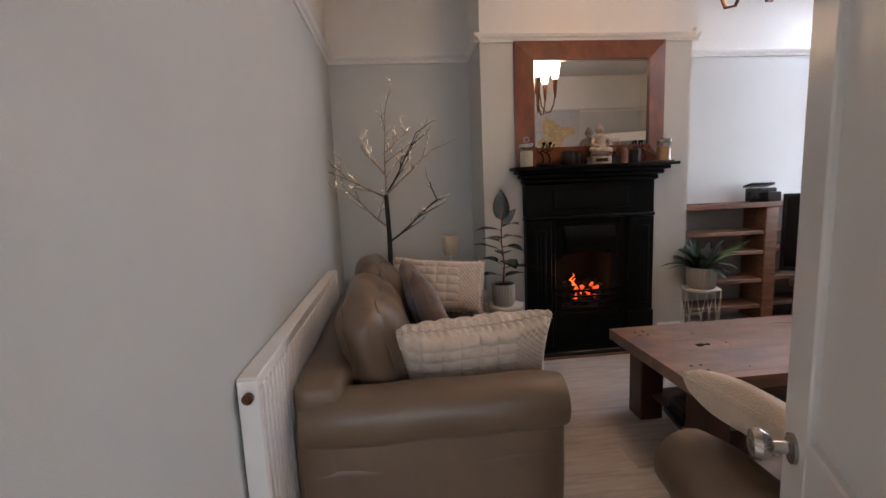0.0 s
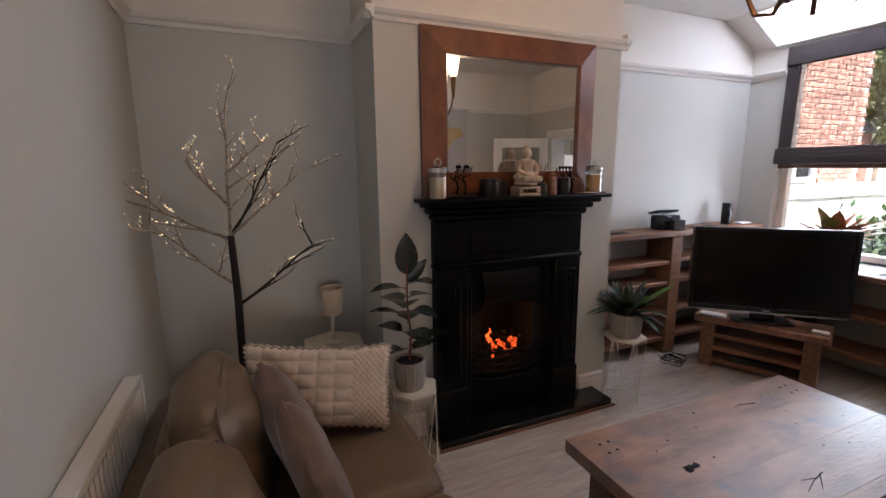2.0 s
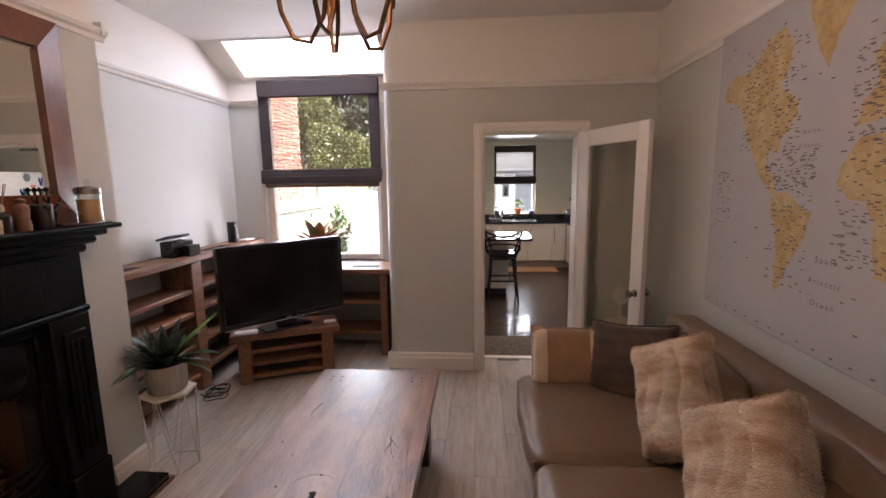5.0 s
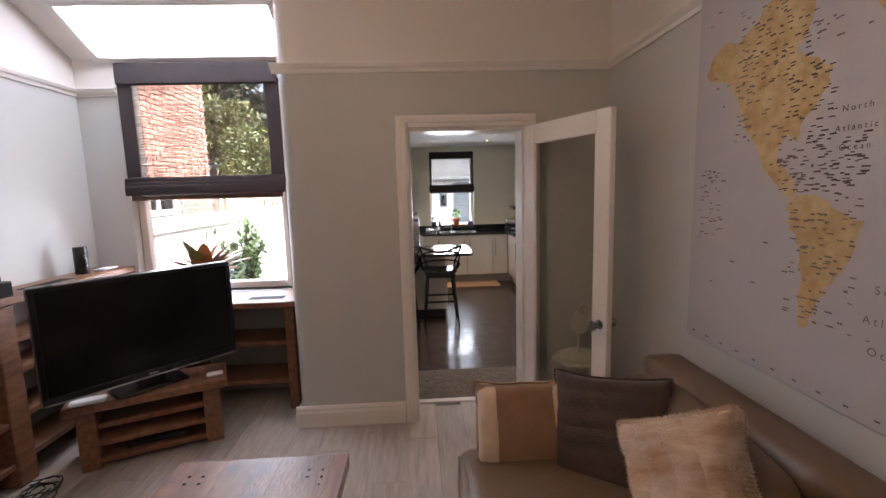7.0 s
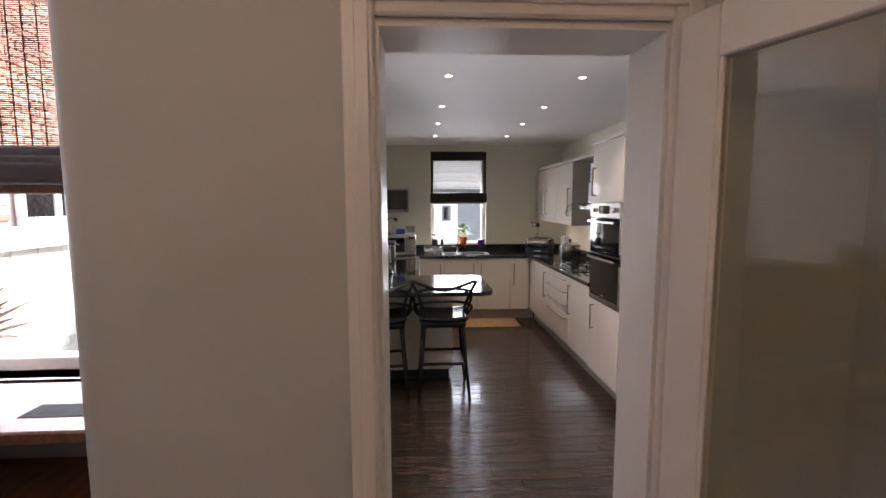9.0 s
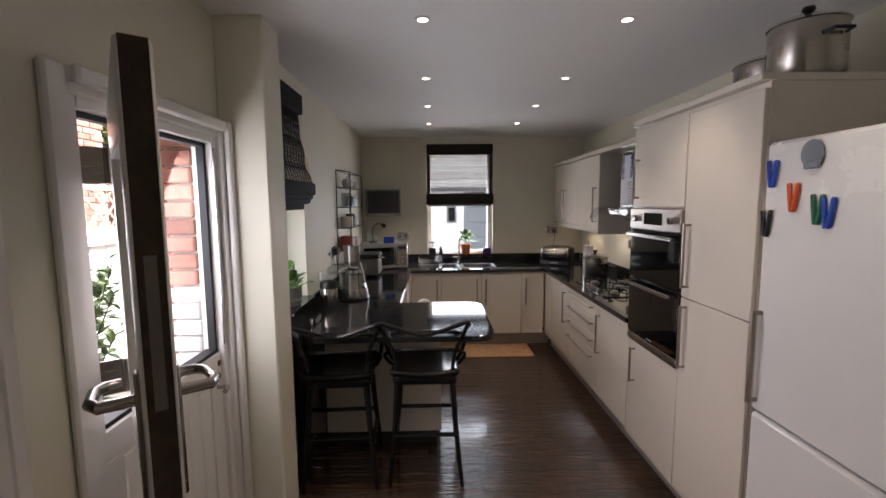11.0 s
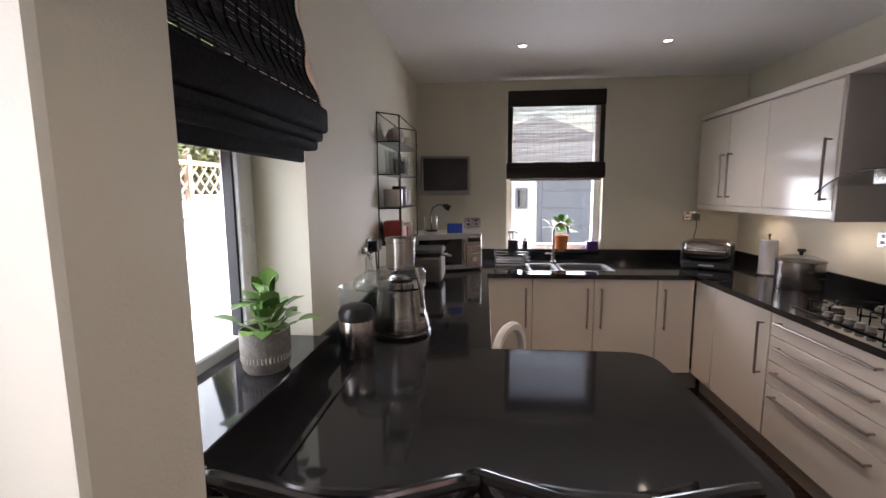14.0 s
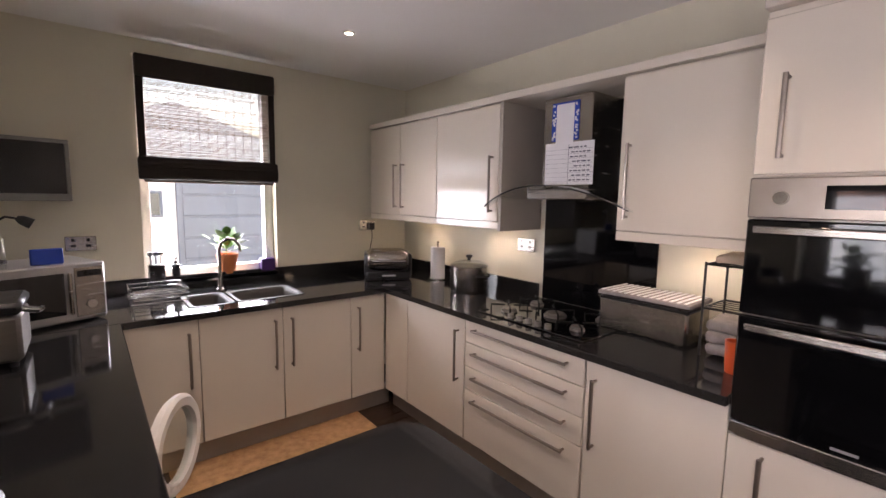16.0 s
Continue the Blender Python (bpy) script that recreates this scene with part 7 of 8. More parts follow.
# hob
ho = thing("hob", 7.87, -0.06, 0.89, "five burner black gas hob with cast pan supports", "hob")
part("plate", Mesh().box(-0.34, -0.25, 0, 0.34, 0.25, 0.008, 0.004), BLACK_GLASS, ho)
for bx, by, br in ((-0.22, -0.12, 0.045), (0.22, -0.12, 0.04), (-0.22, 0.12, 0.035), (0.22, 0.12, 0.045), (0, 0, 0.06)):
    part("burner", Mesh().lathe([(br, 0.008), (br, 0.018), (br * 0.8, 0.022), (br * 0.8, 0.03), (0, 0.031)], bx, by), DULL_STEEL, ho, "round burner with a grey cap")
    for k in range(4):
        a = k * math.pi / 2 + math.pi / 4
        part("pan_support", Mesh().tube([(bx + 0.1 * math.cos(a), by + 0.1 * math.sin(a), 0.008), (bx + 0.1 * math.cos(a), by + 0.1 * math.sin(a), 0.045), (bx + 0.025 * math.cos(a), by + 0.025 * math.sin(a), 0.045)], 0.005, 6), BLACK_IRON, ho)
for k in range(5):
    part("knob", Mesh().lathe([(0.017, 0.008), (0.016, 0.03), (0, 0.031)], -0.12 + k * 0.06, 0.215), DULL_STEEL, ho)

# tall units, ovens, fridge
tu = thing("oven_housing", 6.66, -0.1, 0, "tall cream gloss oven housing", "kitchen cabinet")
part("body", Mesh().box(-0.3, -0.3, 0.12, 0.27, 0.34, 2.085, 0.002), CAB, tu)
d_ = part("upper_door", Mesh().box(-0.298, 0.341, 1.605, 0.268, 0.36, 2.06, 0.003), CAB, tu)
bar_handle(d_, 0.2, 0.36, 1.77, 0.24)
d_ = part("lower_door", Mesh().box(-0.298, 0.341, 0.13, 0.268, 0.36, 0.765, 0.003), CAB, tu)
bar_handle(d_, 0.17, 0.36, 0.62, 0.22)
part("cornice", Mesh().box(-0.3, -0.3, 2.086, 0.272, 0.38, 2.115, 0.003), CAB, tu)
part("plinth", Mesh().box(-0.3, -0.3, 0, 0.27, 0.28, 0.118, 0.002), PLINTH, tu)
ov = thing("double_oven", 6.645, 0.24, 0.77, "built-in steel and black glass double oven", "oven")
part("control_panel", Mesh().box(-0.283, -0.2, 0.705, 0.283, 0.035, 0.825, 0.004), HANDLE_STEEL, ov)
part("display", Mesh().box(-0.1, 0.0352, 0.735, 0.1, 0.037, 0.8), BLACK_GLASS, ov)
for s in (-1, 1):
    part("dial", Mesh().lathe([(0.02, 0), (0.018, 0.018), (0, 0.018)], m=Matrix.Translation((s * 0.2, 0.035, 0.765)) @ Matrix.Rotation(radians(-90), 4, "X")), CHROME, ov)
for z0, z1 in ((0.405, 0.7), (0.05, 0.4)):
    od = part("oven_door", Mesh().box(-0.283, -0.2, z0, 0.283, 0.03, z1, 0.005), BLACK_GLASS, ov)
    mb = Mesh().tube([(-0.24, 0.03, z1 - 0.03), (-0.24, 0.065, z1 - 0.03)], 0.007, 8).tube([(0.24, 0.03, z1 - 0.03), (0.24, 0.065, z1 - 0.03)], 0.007, 8).box(-0.255, 0.058, z1 - 0.042, 0.255, 0.072, z1 - 0.018, 0.004)
    part("handle", mb, STEEL, od, "flat steel oven handle")
part("bottom_trim", Mesh().box(-0.283, -0.2, 0.0, 0.283, 0.03, 0.047, 0.003), STEEL, ov)
part("badge", Mesh().box(-0.03, 0.0302, 0.062, 0.03, 0.0312, 0.07), SILVER, ov)
tl2 = thing("larder_unit", 6.11, -0.1, 0, "tall cream gloss larder with two doors", "kitchen cabinet")
part("body", Mesh().box(-0.25, -0.3, 0.12, 0.247, 0.34, 2.085, 0.002), CAB, tl2)
d_ = part("upper_door", Mesh().box(-0.248, 0.341, 1.157, 0.245, 0.36, 2.06, 0.003), CAB, tl2)
bar_handle(d_, 0.19, 0.36, 1.37, 0.32)
d_ = part("lower_door", Mesh().box(-0.248, 0.341, 0.13, 0.245, 0.36, 1.153, 0.003), CAB, tl2)
bar_handle(d_, 0.19, 0.36, 0.96, 0.32)
part("cornice", Mesh().box(-0.252, -0.3, 2.086, 0.247, 0.38, 2.115, 0.003), CAB, tl2)
part("plinth", Mesh().box(-0.25, -0.3, 0, 0.247, 0.28, 0.118, 0.002), PLINTH, tl2)
fr = thing("fridge_freezer", 5.52, -0.08, 0, "white fridge freezer with coloured clip magnets", "fridge")
part("body", Mesh().box(-0.31, -0.3, 0.02, 0.31, 0.29, 1.85, 0.012), FRIDGE_W, fr)
part("upper_door", Mesh().box(-0.31, 0.292, 0.82, 0.31, 0.345, 1.85, 0.014), FRIDGE_W, fr)
part("lower_door", Mesh().box(-0.31, 0.292, 0.04, 0.31, 0.345, 0.815, 0.014), FRIDGE_W, fr)
bar_handle(fr, 0.28, 0.345, 1.04, 0.36, r=0.009)
for mx_, mz_, mm in ((0.26, 1.735, BLUE_P), (0.16, 1.65, ORANGE), (0.275, 1.555, TV_BLACK), (0.06, 1.61, GREEN_P), (0.02, 1.6, BLUE_P)):
    cl = thing("magnet_clip", 5.52 + mx_, 0.268, mz_, "plastic peg magnet on the fridge", "magnet", "magnets on the fridge")
    for s in (-1, 1):
        part("jaw", Mesh().box(s * 0.012 - 0.008, 0, -0.05, s * 0.012 + 0.008, 0.014, 0.05, 0.004, pose(0, 0, 0, 0, s * 9, 0)), mm, cl)
sm = Mesh().lathe([(0.04, 0), (0.045, 0.008), (0.03, 0.012), (0, 0.012)], m=Matrix.Translation((0, 0, 0)) @ Matrix.Rotation(radians(-90), 4, "X")).box(-0.03, 0, -0.05, 0.03, 0.012, -0.02, 0.004)
single("magnet_badge", sm, GREY_DOOR, "dark round souvenir magnet on the fridge", "magnet", 5.615, 0.268, 1.79)


def steel_pot(x, y, z, r, h, label, group=""):
    p = thing("saucepan", x, y, z, label, "saucepan", group)
    part("pan", Mesh().lathe([(r * 0.94, 0), (r, 0.012), (r, h), (r * 1.05, h + 0.004), (r * 0.95, h + 0.002), (r * 0.93, 0.02), (0, 0.02)], seg=32), STEEL, p)
    lid = part("lid", Mesh().lathe([(r * 1.03, h + 0.006), (r * 1.0, h + 0.014), (r * 0.6, h + 0.035), (0, h + 0.042)], seg=32), CLEAR, p, "domed glass lid")
    part("knob", Mesh().lathe([(0.01, h + 0.04), (0.012, h + 0.055), (0.024, h + 0.066), (0.02, h + 0.078), (0, h + 0.08)]), TV_BLACK, lid)
    for s in (-1, 1):
        part("handle", Mesh().tube([(s * r, -0.04, h * 0.7), (s * (r + 0.035), -0.035, h * 0.72), (s * (r + 0.035), 0.035, h * 0.72), (s * r, 0.04, h * 0.7)], 0.007, 8), TV_BLACK, p)
    return p


steel_pot(8.66, -0.15, 0.89, 0.125, 0.17, "stainless stock pot with a glass lid on the worktop")
steel_pot(6.2, -0.02, 2.116, 0.15, 0.12, "steel pan stored on top of the larder")
steel_pot(5.98, 0.02, 2.116, 0.13, 0.2, "large steel jam pan stored on the larder")

# worktop things
ta = thing("toaster_grill", 9.42, 0.03, 0.89, "brushed steel health grill in the corner", "grill", rz=-118)
part("base", Mesh().box(-0.17, -0.15, 0, 0.17, 0.15, 0.07, 0.015), TV_BLACK, ta)
part("lid", Mesh().soft(0, 0, 0.145, 0.165, 0.15, 0.07, 0.05, 10, 0.01), STEEL, ta, "domed steel lid")
part("cheek", Mesh().box(0.15, -0.13, 0.02, 0.18, 0.13, 0.2, 0.02), TV_BLACK, ta)
part("cheek", Mesh().box(-0.18, -0.13, 0.02, -0.15, 0.13, 0.2, 0.02), TV_BLACK, ta)
part("handle", Mesh().tube([(-0.12, -0.15, 0.14), (-0.12, -0.2, 0.15), (0.12, -0.2, 0.15), (0.12, -0.15, 0.14)], 0.009, 8), CHROME, ta)
part("slot", Mesh().box(-0.1, -0.152, 0.09, 0.1, -0.148, 0.105), TV_BLACK, ta)
part("lettering", Mesh().box(-0.05, -0.152, 0.03, 0.05, -0.1505, 0.042), PAPER, ta, smooth=False)
kr = thing("kitchen_roll", 9.12, -0.24, 0.89, "white kitchen roll on an upright holder", "kitchen roll")
part("roll", Mesh().lathe([(0.02, 0.012), (0.055, 0.012), (0.055, 0.25), (0.02, 0.25)], seg=28), PAPER, kr)
part("holder", Mesh().lathe([(0.07, 0), (0.07, 0.01), (0.006, 0.012), (0.006, 0.28), (0.012, 0.29), (0, 0.3)]), STEEL, kr)


def socket(x, y, z, rz, label, material=STEEL):
    s = thing("socket", x, y, z, label, "socket", "wall sockets", rz)
    part("plate", Mesh().box(-0.073, 0, -0.043, 0.073, 0.008, 0.043, 0.004), material, s)
    for k in (-1, 1):
        part("rocker", Mesh().box(k * 0.035 - 0.008, 0.008, 0.012, k * 0.035 + 0.008, 0.011, 0.03, 0.001), TV_BLACK, s)
        part("pin_hole", Mesh().box(k * 0.035 - 0.012, 0.0082, -0.02, k * 0.035 + 0.012, 0.0088, -0.006), TV_BLACK, s, smooth=False)
    return s


socket(8.37, -0.398, 1.22, 0, "brushed steel double socket above the worktop")
socket(9.8, 0.0, 1.28, 90, "brushed steel double socket with a plug")
single("plug", Mesh().box(-0.03, -0.025, -0.03, 0.0, 0.025, 0.03, 0.006).tube([(-0.02, 0, -0.03), (-0.025, 0.0, -0.1), (-0.02, 0.02, -0.2)], 0.004, 6), TV_BLACK, "black plug in the wall socket", "plug", 9.79, -0.03, 1.27)
socket(9.8, 1.9, 1.22, 90, "steel socket behind the microwave")
socket(8.05, 2.395, 1.22, 180, "steel socket on the cream wall")
cbx = Mesh().box(-0.03, -0.035, -0.03, 0.03, 0.0, 0.03, 0.006).tube([(0, -0.02, -0.03), (0.02, -0.02, -0.14), (0.0, -0.02, -0.3)], 0.004, 6).box(0.035, -0.035, -0.03, 0.085, 0.0, 0.03, 0.006).tube([(0.06, -0.02, -0.03), (0.05, -0.02, -0.16), (0.07, -0.02, -0.31)], 0.004, 6)
single("plug", cbx, TV_BLACK, "pair of black plugs with trailing leads", "plug", 8.05, 2.385, 1.22)
hk = thing("wall_hook", 7.9, 2.395, 1.2, "white hooks with a hanging clear cover", "hook")
part("hook", Mesh().box(-0.02, -0.02, 0, 0.02, 0, 0.03, 0.004).tube([(0, -0.02, 0.01), (0, -0.04, -0.01), (0, -0.035, -0.03)], 0.005, 6), SILVER, hk)
part("bag", Mesh().soft(0.01, -0.03, -0.08, 0.03, 0.015, 0.07, 0.012, 6, 0, 0.01, 20), CLEAR, hk, "crumpled clear cover")
bb = thing("bread_bin", 7.42, -0.2, 0.89, "long steel bread bin with a striped cloth on top", "bread bin")
part("body", Mesh().box(-0.2, -0.14, 0, 0.22, 0.1, 0.17, 0.012), STEEL, bb)
part("rim", Mesh().box(-0.205, -0.145, 0.15, 0.225, 0.105, 0.165, 0.004), TV_BLACK, bb)
part("cloth", Mesh().soft(0.01, -0.02, 0.183, 0.215, 0.125, 0.011, 0.008, 10, 0, 0.004, 12), STRIPE, bb, "striped folded cloth")
for k in range(14):
    part("stripe", Mesh().box(-0.19 + k * 0.03, -0.14, 0.193, -0.178 + k * 0.03, 0.1, 0.197, 0.001), PAPER, bb)
wr = thing("wire_shelf", 7.06, -0.2, 0.89, "black wire worktop shelf holding folded towels", "rack")
for sx in (-0.1, 0.1):
    for sy in (-0.12, 0.12):
        part("post", Mesh().tube([(sx, sy, 0), (sx, sy, 0.39)], 0.005, 6), TV_BLACK, wr)
for z in (0.2, 0.38):
    part("rim", Mesh().tube([(-0.1, -0.12, z), (0.1, -0.12, z), (0.1, 0.12, z), (-0.1, 0.12, z)], 0.004, 6, closed=True), TV_BLACK, wr)
    for k in range(6):
        part("wire", Mesh().tube([(-0.1, -0.1 + k * 0.04, z), (0.1, -0.1 + k * 0.04, z)], 0.0025, 5), TV_BLACK, wr)
tw_ = thing("towels", 7.06, -0.2, 0.892, "pile of folded grey striped towels", "towel")
for k in range(3):
    part("towel", Mesh().soft(0, 0, 0.03 + k * 0.05, 0.09, 0.115, 0.024, 0.022, 8, 0, 0.008, 12, seed=k), STRIPE, tw_)
single("cloth", Mesh().soft(0, 0, 0.018, 0.08, 0.1, 0.016, 0.014, 8, 0, 0.014, 14), CREAM_CLOTH, "folded cream cloth on the wire shelf", "cloth", 7.06, -0.2, 1.276)
single("beaker", Mesh().lathe([(0.03, 0), (0.036, 0.12), (0.032, 0.12), (0.027, 0.01), (0, 0.01)]), ORANGE, "bright orange plastic beaker", "beaker", 7.0, 0.02, 0.89)

# side worktop: juicer, bin, microwave, rack
ju = thing("juicer", 7.64, 2.155, 0.89, "brushed steel centrifugal juicer with a clear chute", "juicer")
part("base", Mesh().lathe([(0.125, 0), (0.128, 0.012), (0.12, 0.02), (0, 0.02)], seg=36), TV_BLACK, ju)
part("body", Mesh().lathe([(0.12, 0.02), (0.122, 0.04), (0.108, 0.1), (0.1, 0.16), (0.098, 0.2), (0.09, 0.205), (0, 0.205)], seg=36), STEEL, ju)
part("bowl", Mesh().lathe([(0.085, 0.2), (0.105, 0.22), (0.11, 0.27), (0.1, 0.285), (0.06, 0.295), (0, 0.296)], seg=36), CLEAR, ju, "clear juicing bowl")
part("collar", Mesh().lathe([(0.1, 0.205), (0.108, 0.212), (0.108, 0.235), (0.1, 0.24), (0, 0.24)], seg=36), CHROME, ju)
part("chute", Mesh().lathe([(0.062, 0.285), (0.062, 0.4), (0.066, 0.402), (0.066, 0.418), (0.06, 0.42), (0, 0.422)], seg=32), STEEL, ju, "wide steel feed chute")
part("clamp", Mesh().tube([(-0.09, -0.08, 0.3), (-0.1, -0.1, 0.22), (-0.1, -0.11, 0.13)], 0.008, 8).lathe([(0.022, 0), (0.022, 0.018), (0, 0.02)], m=Matrix.Translation((-0.1, -0.1, 0.12)) @ Matrix.Rotation(radians(90), 4, "X")), CHROME, ju, "chrome locking arm")
part("pulp_spout", Mesh().soft(-0.13, 0.08, 0.255, 0.1, 0.07, 0.03, 0.025, 8), CLEAR, ju, "clear pulp spout")
part("pulp_container", Mesh().rings([[(cx, cy, z) for cx, cy in rounded([(-0.2 - e, 0.04 - e), (-0.08 + e, 0.04 - e), (-0.08 + e, 0.215 + e), (-0.2 - e, 0.215 + e)], 0.05, (0, 1, 2, 3))] for e, z in ((-0.012, 0.002), (0, 0.03), (0.008, 0.215), (0.012, 0.225), (0.008, 0.235), (0.004, 0.225), (-0.01, 0.03))], cap=False), CLEAR, ju, "large clear pulp container")
part("cord", Mesh().tube([(0.12, -0.04, 0.02), (0.17, -0.06, 0.006), (0.2, -0.02, 0.006), (0.19, 0.1, 0.006)], 0.004, 6), TV_BLACK, ju)
bn = thing("compost_bin", 7.36, 2.275, 0.89, "small brushed steel caddy with a black lid", "caddy")
part("can", Mesh().lathe([(0.06, 0), (0.064, 0.005), (0.064, 0.145), (0.06, 0.15), (0, 0.15)], seg=32), STEEL, bn)
part("lid", Mesh().lathe([(0.066, 0.14), (0.066, 0.17), (0.055, 0.188), (0.03, 0.196), (0, 0.197)], seg=32), TV_BLACK, bn)
mw = thing("microwave", 9.3, 2.13, 0.89, "silver microwave oven on the worktop", "microwave", rz=22)
part("body", Mesh().box(-0.19, -0.27, 0.01, 0.19, 0.27, 0.29, 0.008), SILVER, mw)
part("window", Mesh().box(-0.196, -0.1, 0.05, -0.19, 0.24, 0.25, 0.002), BLACK_GLASS, mw)
part("control_panel", Mesh().box(-0.196, -0.26, 0.03, -0.19, -0.14, 0.27, 0.002), STEEL, mw)
part("display", Mesh().box(-0.198, -0.25, 0.225, -0.196, -0.15, 0.255), TV_BLACK, mw, smooth=False)
part("dial", Mesh().lathe([(0.022, 0), (0.02, 0.015), (0, 0.015)], m=Matrix.Translation((-0.196, -0.2, 0.09)) @ Matrix.Rotation(radians(-90), 4, "Y")), CHROME, mw)
part("handle", Mesh().box(-0.215, -0.125, 0.05, -0.196, -0.11, 0.25, 0.004), STEEL, mw)
cm_ = thing("sandwich_press", 8.72, 2.2, 0.89, "grey steel worktop cooker with a black lid and handle", "cooker")
part("body", Mesh().box(-0.13, -0.13, 0.02, 0.17, 0.15, 0.19, 0.014), DULL_STEEL, cm_)
part("lid", Mesh().box(-0.135, -0.135, 0.192, 0.175, 0.155, 0.235, 0.014), TV_BLACK, cm_, "black hinged lid")
part("handle", Mesh().tube([(-0.1, -0.13, 0.21), (-0.11, -0.175, 0.2), (-0.03, -0.18, 0.19)], 0.012, 8), CHROME, cm_)
for fx, fy in ((-0.1, -0.1), (0.14, -0.1), (-0.1, 0.12), (0.14, 0.12)):
    part("foot", Mesh().lathe([(0.014, 0), (0.014, 0.02), (0, 0.02)], fx, fy, 0, 10), RUBBER, cm_)
single("tablet", Mesh().box(-0.005, -0.06, 0, 0.012, 0.06, 0.075, 0.004), BLUE_P, "small screen standing on the microwave", "tablet", 9.2, 2.02, 1.181, 15)
gn = thing("desk_lamp", 9.36, 2.22, 1.181, "small black gooseneck lamp on the microwave", "lamp")
part("base", Mesh().lathe([(0.05, 0), (0.05, 0.012), (0.01, 0.02), (0, 0.02)]), TV_BLACK, gn)
part("neck", Mesh().tube([(0, 0, 0.015), (0, 0.01, 0.13), (-0.01, -0.01, 0.19), (-0.03, -0.06, 0.22), (-0.05, -0.11, 0.21)], 0.006, 8), TV_BLACK, gn)
part("head", Mesh().lathe([(0.012, 0), (0.022, 0.02), (0.026, 0.06), (0, 0.058)], m=Matrix.Translation((-0.05, -0.1, 0.215)) @ Matrix.Rotation(radians(120), 4, "X")), TV_BLACK, gn)
single("storage_jar", Mesh().lathe([(0.05, 0), (0.052, 0.005), (0.052, 0.11), (0.047, 0.116), (0.05, 0.12), (0.05, 0.135), (0, 0.136)]), CLEAR, "clear glass storage jar with a lid", "jar", 9.12, 2.2, 1.181)
kt = thing("kitchen_tv", 9.66, 2.13, 1.47, "small grey television on the corner wall", "television", rz=14)
part("case", Mesh().box(0.0, -0.215, 0, 0.05, 0.215, 0.335, 0.01).box(-0.012, -0.215, 0, 0.0, 0.215, 0.04, 0.004).box(-0.012, -0.215, 0.315, 0.0, 0.215, 0.335, 0.004).box(-0.012, -0.215, 0.04, 0, -0.195, 0.315, 0.003).box(-0.012, 0.195, 0.04, 0, 0.215, 0.315, 0.003), TV_GREY, kt)
part("screen", Mesh().box(-0.005, -0.195, 0.04, -0.003, 0.195, 0.315), TV_SCREEN, kt, smooth=False)
part("bracket", Mesh().tube([(0.05, 0, 0.16), (0.15, 0.05, 0.16)], 0.015, 8), TV_BLACK, kt)

rk = thing("wall_rack", 8.25, 2.395, 1.2, "black wire wall rack of jars and mugs", "rack")
RW, RD, RH = 0.62, 0.13, 0.74
for x in (0, RW):
    for y in (-0.004, -RD):
        h1 = RH if y > -0.05 else RH - 0.02
        part("post", Mesh().tube([(x, y, 0), (x, y, h1)], 0.004, 6), TV_BLACK, rk)
for z in (0.0, 0.21, 0.4, 0.58, RH):
    part("rim", Mesh().tube([(0, -0.004, z), (RW, -0.004, z), (RW, -RD, z - (0.02 if z == RH else 0)), (0, -RD, z - (0.02 if z == RH else 0))], 0.004, 6, closed=True), TV_BLACK, rk)
    if z < 0.7:
        part("shelf", Mesh().box(0.004, -RD + 0.004, z - 0.002, RW - 0.004, -0.006, z + 0.002), TV_BLACK, rk)
RX, RY, RZ = 8.25, 2.395 - 0.068, 1.203


def mug(x, z, material, label, r=0.045, h=0.09):
    m_ = thing("mug", RX + x, RY, RZ + z, label, "mug", "mugs on the rack")
    part("cup", Mesh().lathe([(r * 0.9, 0), (r, 0.01), (r, h), (r * 0.9, h), (r * 0.88, 0.01), (0, 0.01)]), material, m_)
    part("handle", Mesh().tube([(r, 0, h * 0.75), (r + 0.028, 0, h * 0.7), (r + 0.028, 0, h * 0.35), (r, 0, h * 0.25)], 0.006, 7), material, m_)


single("tin", Mesh().box(-0.07, -0.05, 0, 0.07, 0.05, 0.13, 0.006), RED_TIN, "red tin on the bottom of the rack", "tin", RX + 0.1, RY, RZ, 4)
mug(0.27, 0.0, CUP, "white mug at the bottom of the rack")
mug(0.39, 0.0, RED_TIN, "red mug at the bottom of the rack", 0.04, 0.07)
mug(0.52, 0.0, CUP, "white mug at the end of the rack")
mug(0.1, 0.213, CUP, "wide cream patterned mug on the rack", 0.056, 0.1)
mug(0.3, 0.213, DARK_JAR, "dark glazed mug on the rack", 0.045, 0.12)
mug(0.45, 0.213, CUP, "white mug on the rack")
for k, (x, z, h) in enumerate(((0.07, 0.403, 0.13), (0.18, 0.403, 0.13), (0.3, 0.403, 0.1), (0.42, 0.403, 0.12), (0.54, 0.403, 0.1))):
    single("drinking_glass", Mesh().lathe([(0.034, 0), (0.04, h), (0.037, h), (0.031, 0.008), (0, 0.008)]), CLEAR, "clear drinking glass on the rack", "glass", RX + x, RY, RZ + z, group="glasses on the rack")
tpot = thing("teapot", RX + 0.2, RY, RZ + 0.583, "small cream patterned teapot on the rack top", "teapot")
part("body", Mesh().lathe([(0.03, 0), (0.05, 0.02), (0.055, 0.05), (0.04, 0.08), (0.02, 0.088), (0.008, 0.095), (0.008, 0.105), (0, 0.107)]), CUP, tpot)
part("spout", Mesh().tube([(-0.05, 0, 0.04), (-0.075, 0, 0.06), (-0.085, 0, 0.08)], 0.01, 7, 0.006), CUP, tpot)
